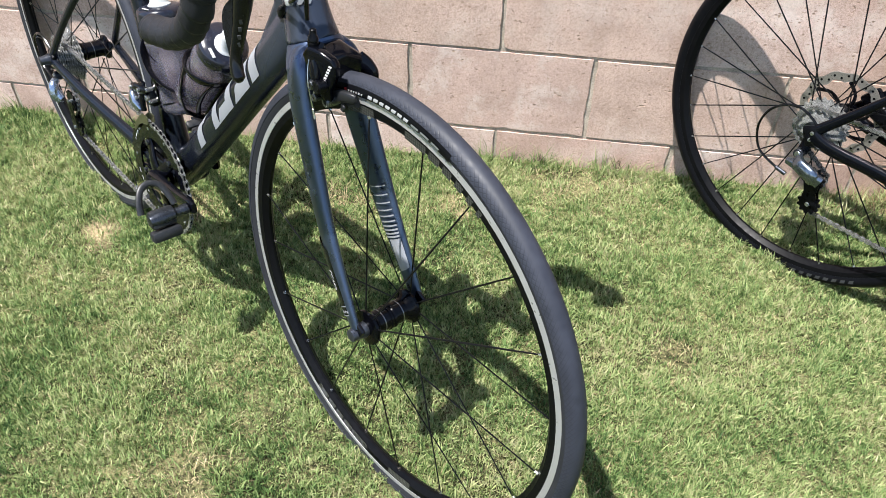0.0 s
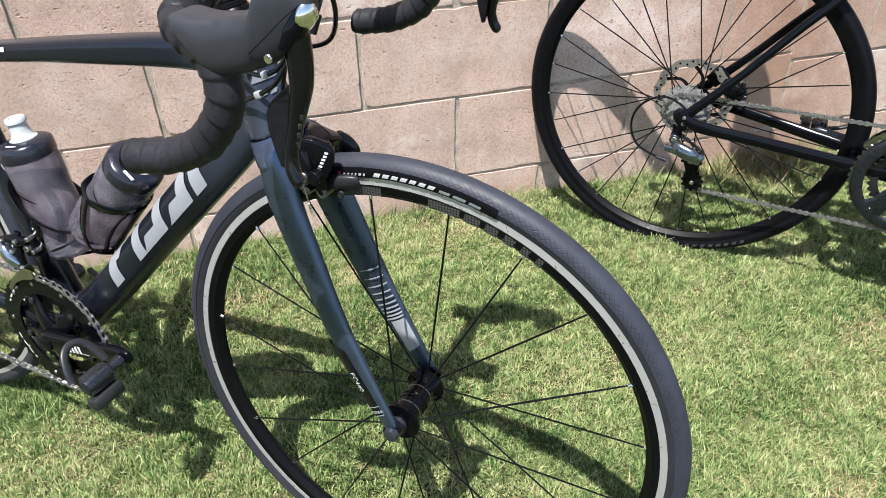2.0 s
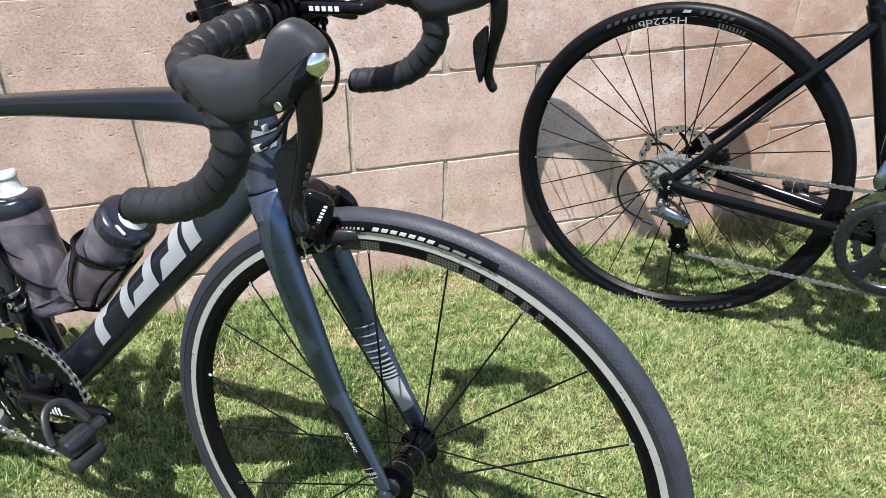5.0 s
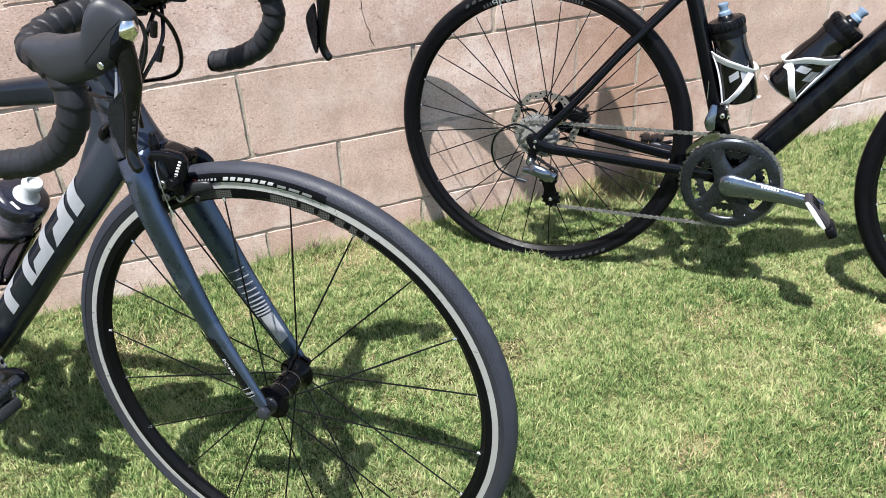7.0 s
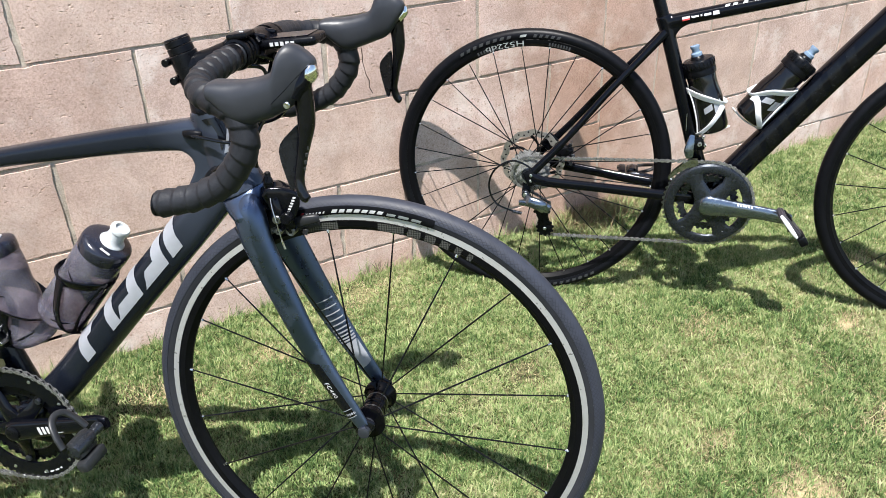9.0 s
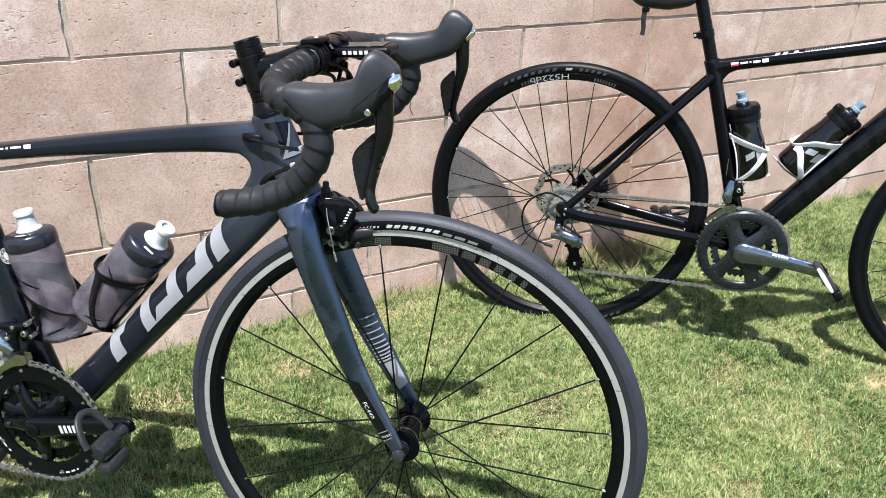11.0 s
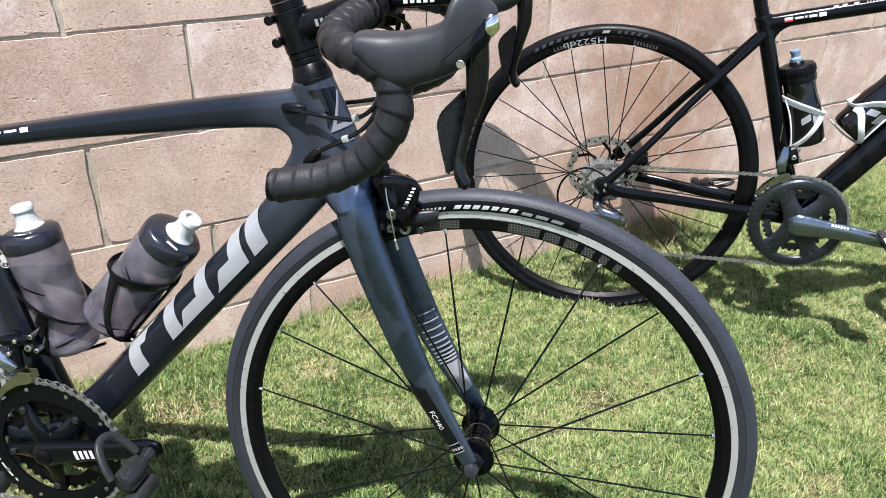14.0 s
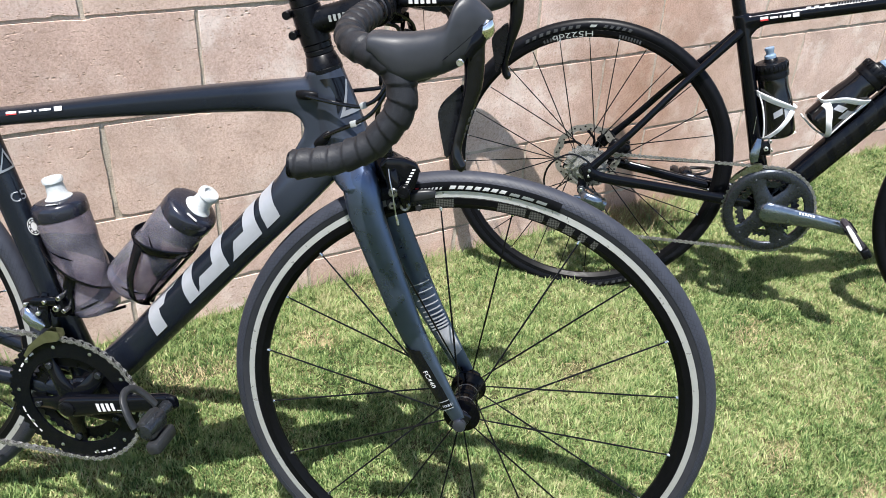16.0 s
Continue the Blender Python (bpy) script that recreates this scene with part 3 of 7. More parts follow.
def blades(name, x, y, high, label, seed, wide, mat, flat=0.55):
    """A field of leaning, pointed blades in one mesh; neighbours lean alike, in tufts."""
    g = np.random.default_rng(seed)
    count = len(x)
    z = hump(x, y)
    tuft = 0.6 * np.sin(x * 160 + 2.3 * np.sin(y * 97)) * np.sin(y * 171 + 2.0 * np.sin(x * 113)) + 0.7 * np.sin(x * 47 + 2.1 * np.sin(y * 39)) * np.sin(y * 53 + 1.7 * np.sin(x * 41)) + 0.38 * np.sin(x * 19 + 2.4 * np.sin(y * 17)) * np.sin(y * 23 + 2.0 * np.sin(x * 15)) + 0.55 * np.sin(x * 431 + 2.2 * np.sin(y * 173)) * np.sin(y * 467 + 2.1 * np.sin(x * 197))
    h = high * g.uniform(0.45, 1.10, count) * np.maximum(1 + 0.80 * tuft, 0.12)
    turn = 2.2 * np.sin(x * 57 + 1.9 * np.sin(y * 43)) + 2.6 * np.sin(y * 49 + 1.5 * np.sin(x * 61)) + g.normal(0, 1.9, count)
    bend = h * np.abs(g.normal(flat, 0.42, count))
    h = h / np.sqrt(1 + (0.6 * bend / h) ** 2)
    w = wide * g.uniform(0.55, 1.35, count)
    dx, dy = np.cos(turn), np.sin(turn)
    twist = turn + g.normal(0, 0.7, count)
    sx, sy = -np.sin(twist) * w, np.cos(twist) * w
    v = np.empty((count, 4, 3))
    for k, (up, out, half) in enumerate(((-0.2, 0.0, 0), (0.50, 0.36, 1), (0.50, 0.36, -1), (1.0, 1.0, 0))):
        v[:, k, 0] = x + dx * bend * out + sx * half
        v[:, k, 1] = np.minimum(y + dy * bend * out + sy * half, -0.004)
        v[:, k, 2] = z + h * up
    me = bpy.data.meshes.new(name)
    base = np.arange(count)[:, None] * 4
    tri = (base + np.array([[0, 1, 2, 2, 1, 3]])).ravel()
    me.vertices.add(count * 4)
    me.vertices.foreach_set("co", v.ravel())
    me.loops.add(len(tri))
    me.loops.foreach_set("vertex_index", tri.astype(np.int32))
    me.polygons.add(len(tri) // 3)
    me.polygons.foreach_set("loop_start", np.arange(0, len(tri), 3, dtype=np.int32))
    me.update(calc_edges=True)
    me.materials.append(mat)
    ob = new(name, me)
    return tagged(ob, label, "grass", kind="stuff")


def scatter(count, x0, x1, y0, y1, seed):
    g = np.random.default_rng(seed)
    return g.uniform(x0, x1, count), g.uniform(y0, y1, count), g


GRASS = grass_material()
STRAW = material("dry straw-coloured grass", (0.36, 0.285, 0.165), 0.6, vary=0.35, scale=60)
x, y, g = scatter(1150000, -1.50, 2.40, -1.30, -0.004, 3)
keep = g.uniform(0, 1, len(x)) > 0.80 * wear(x, y)
blades("lawn_grass", x[keep], y[keep], 0.0120, "short mown green and straw-flecked lawn grass", 5, 0.00105, GRASS, flat=0.50)
x, y, g = scatter(260000, -3.2, 4.0, -3.2, -1.30, 8)
blades("lawn_grass", x, y, 0.018, "short mown green and straw-flecked lawn grass", 6, 0.0022, GRASS)
x, y, g = scatter(420000, -1.50, 2.40, -1.30, -0.004, 4)
dry = np.clip(np.sin(3.3 * x + 1.7 * np.sin(2.9 * y + 0.4)) * np.sin(4.1 * y + 1.4 * np.sin(3.7 * x)) + 0.5 * np.sin(11 * x + 2 * np.sin(9 * y)) * np.sin(13 * y + 1.5 * np.sin(10 * x)), 0, 1)
keep = (g.uniform(0, 1, len(x)) < 0.36 * wear(x, y)) | (g.uniform(0, 1, len(x)) < 0.018 + 0.125 * dry + 0.10 * np.exp(y / 0.16) + 0.20 * np.clip((x - 0.65) / 0.6, 0, 1))
blades("dry_grass", x[keep], y[keep], 0.0105, "flattened dry straw-coloured grass in worn lawn spots", 7, 0.00085, STRAW, flat=0.9)
# uncut fringe at the foot of the wall, and one dry tuft
x, y, g = scatter(5200, -1.6, 2.6, -0.035, -0.006, 9)
blades("wall_edge_grass", x, y, 0.036, "longer uncut grass along the foot of the wall", 10, 0.0008, GRASS)
g = np.random.default_rng(12)
x, y = g.normal(0.98, 0.075, 2600), -0.012 - np.abs(g.normal(0, 0.050, 2600))
BROWN = material("brown dead grass", (0.20, 0.145, 0.075), 0.7, vary=0.5, scale=60)
blades("dry_grass_tuft", x, y, 0.050, "dry brown grass tuft against the foot of the wall", 13, 0.0008, BROWN, flat=0.8)
x, y = g.normal(0.99, 0.110, 2400), -0.010 - np.abs(g.normal(0, 0.065, 2400))
blades("wall_edge_grass", x, y, 0.040, "longer uncut grass round the dry tuft", 14, 0.0010, GRASS, flat=0.7)


# dry twigs of a dead weed at the foot of the wall
def dry_weed(at, high, seed):
    rnd = random.Random(seed)
    root = tagged(new("dry_weed"), "small dead grey twiggy weed at the foot of the wall", "weed", group="dead weeds")
    root.location = at
    for k in range(6):
        lean, tall = rnd.uniform(-0.9, 0.9), high * rnd.uniform(0.55, 1.0)
        pts = [(0, 0, -0.004), (lean * tall * 0.3, -0.002 - 0.002 * k, tall * 0.45), (lean * tall * (0.5 + rnd.uniform(0, 0.4)), -0.003 - 0.002 * k, tall)]
        part("twig", sweep(bmesh.new(), smooth_line(pts, 4), [0.0010, 0.0008, 0.0004], seg=5), TWIG, root)
        a = Vector(pts[1])
        part("side_twig", sweep(bmesh.new(), smooth_line([a, a + Vector((-lean * tall * 0.2, -0.002, tall * 0.25)), a + Vector((-lean * tall * 0.25, -0.004, tall * 0.42))], 3), [0.0006, 0.0005, 0.0003], seg=5), TWIG, root)
    return root


TWIG = material("dead grey-brown twig", (0.16, 0.125, 0.09), 0.9, vary=0.3, spec=0.2)
dry_weed((0.293, -0.006, 0.006), 0.050, 3)
dry_weed((0.105, -0.006, 0.006), 0.038, 5)

# ---- bicycle parts; a bicycle's own axes: x ahead, y to its left, z up from the ground ----
def tread_material(middle):
    """Rubber with fine tread cuts that cross on the shoulders. middle: radius to the middle of the tyre."""
    m = material("treaded tyre rubber", (0.021, 0.0235, 0.033), 0.55, vary=0.25, spec=0.3)
    n, l = m.node_tree.nodes, m.node_tree.links
    co, sep = n.new("ShaderNodeTexCoord"), n.new("ShaderNodeSeparateXYZ")
    l.new(co.outputs["Object"], sep.inputs[0])
    ang = n.new("ShaderNodeMath")
    ang.operation = "ARCTAN2"
    l.new(sep.outputs["Z"], ang.inputs[0])
    l.new(sep.outputs["X"], ang.inputs[1])
    around = n.new("ShaderNodeMath")
    around.operation = "MULTIPLY"
    around.inputs[1].default_value = 0.335
    l.new(ang.outputs[0], around.inputs[0])
    side = n.new("ShaderNodeMath")
    side.operation = "ABSOLUTE"
    l.new(sep.outputs["Y"], side.inputs[0])
    com = n.new("ShaderNodeCombineXYZ")
    l.new(around.outputs[0], com.inputs[0])
    l.new(side.outputs[0], com.inputs[1])

    def sum_of(kind, x, y):
        q = n.new("ShaderNodeMath")
        q.operation = kind
        for k, v in enumerate((x, y)):
            if isinstance(v, (int, float)):
                q.inputs[k].default_value = v
            else:
                l.new(v, q.inputs[k])
        return q.outputs[0]

    # how far down the shoulder, along the rubber
    rise = sum_of("SUBTRACT", sum_of("SQRT", sum_of("ADD", sum_of("MULTIPLY", sep.outputs["X"], sep.outputs["X"]), sum_of("MULTIPLY", sep.outputs["Z"], sep.outputs["Z"])), 0.0), middle)
    arc = sum_of("MULTIPLY", sum_of("ARCTAN2", side.outputs[0], rise), 0.014)
    wobble = n.new("ShaderNodeTexNoise")
    wobble.inputs["Scale"].default_value = 70
    l.new(com.outputs[0], wobble.inputs["Vector"])
    uneven = sum_of("MULTIPLY", sum_of("SUBTRACT", wobble.outputs["Fac"], 0.5), 0.006)

    def cuts(slant, first, full):
        """Thin cuts that slant one way and run out towards the crown."""
        phase = sum_of("ADD", sum_of("MULTIPLY", around.outputs[0], 1 / 0.0074), sum_of("MULTIPLY", arc, slant))
        line = n.new("ShaderNodeMapRange")
        line.inputs["From Min"].default_value, line.inputs["From Max"].default_value = 0.05, 0.15
        line.inputs["To Min"].default_value, line.inputs["To Max"].default_value = 1.0, 0.0
        l.new(sum_of("PINGPONG", phase, 0.5), line.inputs["Value"])
        deep = n.new("ShaderNodeMapRange")
        deep.inputs["From Min"].default_value, deep.inputs["From Max"].default_value = first, full
        l.new(sum_of("ADD", arc, uneven), deep.inputs["Value"])
        return sum_of("MULTIPLY", line.outputs[0], deep.outputs[0])

    cut = n.new("ShaderNodeMath")
    cut.operation = "SUBTRACT"
    cut.inputs[0].default_value = 1.0
    l.new(sum_of("MAXIMUM", cuts(175, 0.0075, 0.0150), cuts(-175, 0.0115, 0.0155)), cut.inputs[1])
    b = n.new("ShaderNodeBump")
    b.inputs["Strength"].default_value, b.inputs["Distance"].default_value = 0.35, 0.0005
    l.new(cut.outputs[0], b.inputs["Height"])
    l.new(b.outputs[0], n["Principled BSDF"].inputs["Normal"])
    # dust greys the lands; shade in the cuts is put into the colour
    p = n["Principled BSDF"]
    paint = p.inputs["Base Color"].links[0].from_socket
    lands = n.new("ShaderNodeMapRange")
    lands.inputs["To Min"].default_value, lands.inputs["To Max"].default_value = 0.60, 1.0
    l.new(cut.outputs[0], lands.inputs["Value"])
    shade = n.new("ShaderNodeVectorMath")
    shade.operation = "SCALE"
    l.new(paint, shade.inputs[0])
    l.new(lands.outputs[0], shade.inputs["Scale"])
    l.new(shade.outputs[0], p.inputs["Base Color"])
    return m


TREAD = tread_material(0.326)


def wheel(parent, name, at, outer, tyre_wide, rim_edge, track, rim_in, rim_wide, spokes, hub_half, flange, cross, tread, spin=0.0):
    """tyre, rim, hub and every spoke. track: height of the bare brake track (0: none). cross: how far round the hub the spokes lean, in degrees."""
    w = group_node(name, parent, at)
    tw = tyre_wide / 2
    mid = outer - tw
    prof = []
    for k in range(13):
        a = radians(-118 + 236 * k / 12)
        prof.append((mid + tw * math.cos(a), tw * math.sin(a)))
    prof[0], prof[-1] = (rim_edge - 0.003, -rim_wide / 2 + 0.0015), (rim_edge - 0.003, rim_wide / 2 - 0.0015)
    bm = lathe(bmesh.new(), prof, seg=128, closed=True)
    part("tyre", bm, RUBBER_DUSTY if tread else RUBBER_SLICK, w, "black rubber tyre", angle=60)
    if tread:
        # the textured band that meets the road
        band = [(mid + (tw + 0.0006) * math.cos(radians(a)), (tw + 0.0006) * math.sin(radians(a))) for a in range(-90, 91, 15)]
        band += [(mid + (tw - 0.001) * math.cos(radians(a)), (tw - 0.001) * math.sin(radians(a))) for a in (92, -92)]
        part("tyre_tread", lathe(bmesh.new(), band, seg=128, closed=True), TREAD, w, "grey finely treaded rubber band", angle=60)
    rw = rim_wide / 2
    edge = rim_edge - track
    prof = [(rim_edge - 0.0002, rw - 0.0022), (rim_edge, rw - 0.0006), (edge, rw - 0.0004), (edge - 0.0006, rw + 0.0002),
            (edge - (edge - rim_in) * 0.55, rw * 0.92), (rim_in + 0.004, rw * 0.55), (rim_in, rw * 0.22)]
    prof = prof + [(r, -h) for r, h in prof[::-1]]
    bm = lathe(bmesh.new(), prof, seg=128, closed=True)
    part("rim", bm, RIM_BLACK, w, "black aluminium rim", angle=35)
    if track:
        for s in (1, -1):
            bm = lathe(bmesh.new(), [(rim_edge - 0.0004, s * (rw - 0.0012)), (rim_edge - 0.0006, s * rw), (edge + 0.0004, s * (rw + 0.0003)), (edge, s * (rw - 0.0010))], seg=128, closed=True)
            part("brake_track", bm, BRAKE_TRACK, w, "bare machined brake track", angle=35)
    # spokes: one straight spoke for each side, then turned round the hub
    fl = flange
    out_r = rim_in + 0.006
    for side in (1, -1):
        a = radians(cross)
        for lean in ((1, -1) if cross else (1,)):
            bm = bmesh.new()
            foot = Vector((fl * math.sin(a) * lean, side * hub_half, fl * math.cos(a)))
            head = Vector((0, side * 0.002, out_r))
            sweep(bm, [foot, foot.lerp(head, 0.25), foot.lerp(head, 0.7), head], [0.0010, 0.0009, 0.0009, 0.0010], [0.0010, 0.0014, 0.0014, 0.0010], seg=6)
            me = mesh_of("spoke", bm, SPOKE_BLACK)
            bm = bmesh.new()
            way = (foot - head).normalized()
            sweep(bm, [head + way * -0.004, head + way * 0.009], 0.0021, seg=8)
            ne = mesh_of("nipple", bm, ALLOY)
            step = 4 if cross else 2
            first = (0 if side > 0 else 1) + (2 if lean < 0 else 0)
            for k in range(first, spokes, step):
                for nm, data in (("spoke", me), ("nipple", ne)):
                    ob = new(nm, data)
                    ob.parent = w
                    ob.rotation_euler = (0, 2 * math.pi * k / spokes + spin, 0)
    return w


DULL_STEEL = material("dull plated steel", (0.20, 0.205, 0.21), 0.32, metal=1.0, vary=0.3, scale=200)


def front_hub(w, half, flange, mat):
    h = hub = half
    bm = lathe(bmesh.new(), [(0.006, -h - 0.012), (0.0085, -h - 0.011), (0.0085, -h - 0.004), (flange * 0.78, -h - 0.003), (flange, -h - 0.0015), (flange, -h + 0.0025), (flange * 0.80, -h + 0.006), (0.0180, -h + 0.010), (0.0165, -h + 0.012), (0.0165, -0.006), (0.0180, -0.005), (0.0180, -0.002), (0.0168, 0), (0.0180, 0.002), (0.0180, 0.005), (0.0165, 0.006),
                             (0.0165, h - 0.012), (0.0180, h - 0.010), (flange * 0.80, h - 0.006), (flange, h - 0.0025), (flange, h + 0.0015), (flange * 0.78, h + 0.003), (0.0085, h + 0.004), (0.0085, h + 0.011), (0.006, h + 0.012)], seg=28)
    part("hub", bm, mat, w, "gloss black hub shell", angle=30)
    for y in (-0.0155, 0.0155):
        bm = lathe(bmesh.new(), [(0.0160, y - 0.0010), (0.0172, y - 0.0006), (0.0172, y + 0.0006), (0.0160, y + 0.0010)], seg=28, closed=True)
        part("hub_ring", bm, DULL_STEEL, w, "thin bright ring")

# ---- fittings shared by both bicycles ----
CLEAR_PLASTIC = material("milky zip-tie plastic", (0.24, 0.25, 0.25), 0.30, vary=0.05)
CHROME_TIP = material("polished name plate", (0.75, 0.74, 0.70), 0.12, metal=1.0, vary=0.05)
CABLE_BLACK = material("black cable housing", (0.0025, 0.0025, 0.0032), 0.22, vary=0.2, spec=0.35)
CHAIN_METAL = material("oiled steel chain", (0.25, 0.25, 0.25), 0.28, metal=0.75, vary=0.5, scale=300)
COG_METAL = material("dull nickel cogs", (0.30, 0.30, 0.29), 0.25, metal=0.5, vary=0.45, scale=420)
CAGE_WHITE = material("white plastic bottle cage", (0.66, 0.66, 0.67), 0.35, vary=0.05, coat=0.2)
BRAKE_PAD = material("brake pad rubber", (0.012, 0.012, 0.013), 0.7, vary=0.2)


def cassette(parent, at, big, small, cogs, y0, y1):
    """Stacked toothed cogs, the smallest outermost."""
    for k in range(cogs):
        t = k / (cogs - 1)
        r = big + (small - big) * t ** 0.85
        bm = toothed(bmesh.new(), (at[0], y0 + (y1 - y0) * t, at[2]), r * 0.62, r, max(int(r / 0.00205), 10), 0.0015, 0.0040)
        part("cog", bm, COG_METAL, parent, smooth=False)
    bm = lathe(bmesh.new(), [(0.012, y1 - 0.004), (0.0165, y1 - 0.003), (0.0165, y0), (0.014, y0 + 0.004)], (at[0], 0, at[2]))
    part("freehub_body", bm, GUNMETAL, parent)


NUT_GREY = material("blue-grey anodised alloy", (0.050, 0.055, 0.068), 0.34, metal=0.7, vary=0.15)


def skewer(parent, x, z, half, nut=0.011):
    bm = round_rod(bmesh.new(), (x, -half - 0.012, z), (x, half + 0.012, z), 0.0032)
    part("skewer", bm, STEEL, parent)
    bm = lathe(bmesh.new(), [(0.005, -half - 0.028), (0.0085, -half - 0.027), (0.0095, -half - 0.018), (nut - 0.0010, -half - 0.014), (nut + 0.001, -half - 0.007), (nut - 0.001, -half)], (x, 0, z), seg=20)
    part("skewer_nut", bm, NUT_GREY, parent, "blue-grey skewer nut")


def bottle_cage(parent, axis_at, along, radius, mat, label, lo, hi, flip=1, steep=False, free_side=0.69):
    """A wrap-round cage with its opening towards the free side: two side arms that sweep from the bottom up and round, a foot and a back plate."""
    along = Vector(along).normalized()
    side = Vector((0, 1, 0))
    out = side.cross(along).normalized() * flip
    c0 = Vector(axis_at)
    r = radius + 0.0022

    def spot(angle, height):
        a = radians(angle)
        return c0 + along * height + out * (math.cos(a) * r) + side * (math.sin(a) * r)

    cage = group_node("bottle_cage", parent)
    tagged(cage, label)
    # angle 0 faces away from the frame tube, 180 towards it
    for s in (1, -1):
        if steep:
            # the arms fall from the tube to the foot of the free side, each with one short leg
            upper = ((176, hi * 1.02), (150, hi * 0.98), (120, hi * 0.84), (85, hi * 0.62), (45, hi * 0.42), (0, hi * 0.30))
            lower = ((80, hi * 0.60), (96, hi * 0.46), (106, hi * 0.28), (124, hi * 0.08), (176, lo + 0.002))
        elif free_side < 0.6:
            # a wide loop: the arms meet low on the free side, and the legs run from there back to the foot
            upper = ((176, hi * 0.98), (150, hi * 0.96), (115, hi * 0.86), (75, hi * 0.70), (35, hi * free_side * 1.08), (0, hi * free_side))
            lower = ((36, hi * free_side * 1.05), (62, hi * 0.40), (98, hi * 0.22), (136, hi * 0.08), (176, lo + 0.002))
        else:
            upper = ((176, hi * 0.98), (150, hi * 0.98), (115, hi * 0.92), (75, hi * 0.80), (35, hi * 0.72), (0, hi * free_side))
            lower = ((62, hi * 0.77), (78, hi * 0.56), (98, hi * 0.32), (130, hi * 0.10), (176, lo + 0.002))
        line = [spot(s * a, h) for a, h in upper]
        bm = sweep(bmesh.new(), smooth_line(line, 6), [w * (1.4 if steep else 1.0) for w in (0.0068, 0.0072, 0.0080, 0.0088, 0.0076, 0.0066)], [0.0017, 0.0018, 0.0019, 0.0019, 0.0018, 0.0016], side=tuple(along), seg=10, power=2.8)
        part("upper_arm", bm, mat, cage)
        line = [spot(s * a, h) for a, h in lower]
        bm = sweep(bmesh.new(), smooth_line(line, 6), [0.0092, 0.0072, 0.0062, 0.0062, 0.0068], [0.0018, 0.0018, 0.0017, 0.0017, 0.0017], side=tuple(along), seg=10, power=2.8)
        part("lower_arm", bm, mat, cage)
        line = [spot(s * a, h) for a, h in ((152, hi * 0.97), (143, hi * 0.70), (146, hi * 0.35), (158, hi * 0.08))]
        bm = sweep(bmesh.new(), smooth_line(line, 5), [0.0042, 0.0038, 0.0038, 0.0046], [0.0018] * 4, side=tuple(side * s), seg=10, power=2.8)
        part("side_rail", bm, mat, cage)
    bm = sweep(bmesh.new(), [spot(180, lo + 0.004), spot(180, hi * 0.5), spot(180, hi * 0.99)], [0.007, 0.008, 0.007], [0.0022, 0.0022, 0.0022], side=(0, 1, 0), seg=10, power=3)
    part("back_plate", bm, mat, cage)
    bm = sweep(bmesh.new(), smooth_line([spot(165, lo), c0 + along * (lo - 0.004), spot(15, lo - 0.001)], 6), [0.006, 0.005, 0.004], [0.002, 0.002, 0.002], side=(0, 1, 0), seg=8)
    part("foot", bm, mat, cage)
    return cage


def bottle_profile(kind):
    if kind == "soft":
        return [(0.004, 0.0), (0.028, 0.0006), (0.0335, 0.004), (0.0362, 0.012), (0.0368, 0.04), (0.0366, 0.075), (0.0355, 0.092), (0.0350, 0.100), (0.0354, 0.108), (0.0364, 0.120), (0.0366, 0.140), (0.0358, 0.152), (0.0330, 0.158), (0.028, 0.159)]
    return [(0.004, 0.0), (0.027, 0.0006), (0.0325, 0.004), (0.0350, 0.012), (0.0356, 0.05), (0.0356, 0.080), (0.0338, 0.094), (0.0320, 0.104), (0.0312, 0.118), (0.0318, 0.132), (0.0300, 0.140), (0.026, 0.141)]


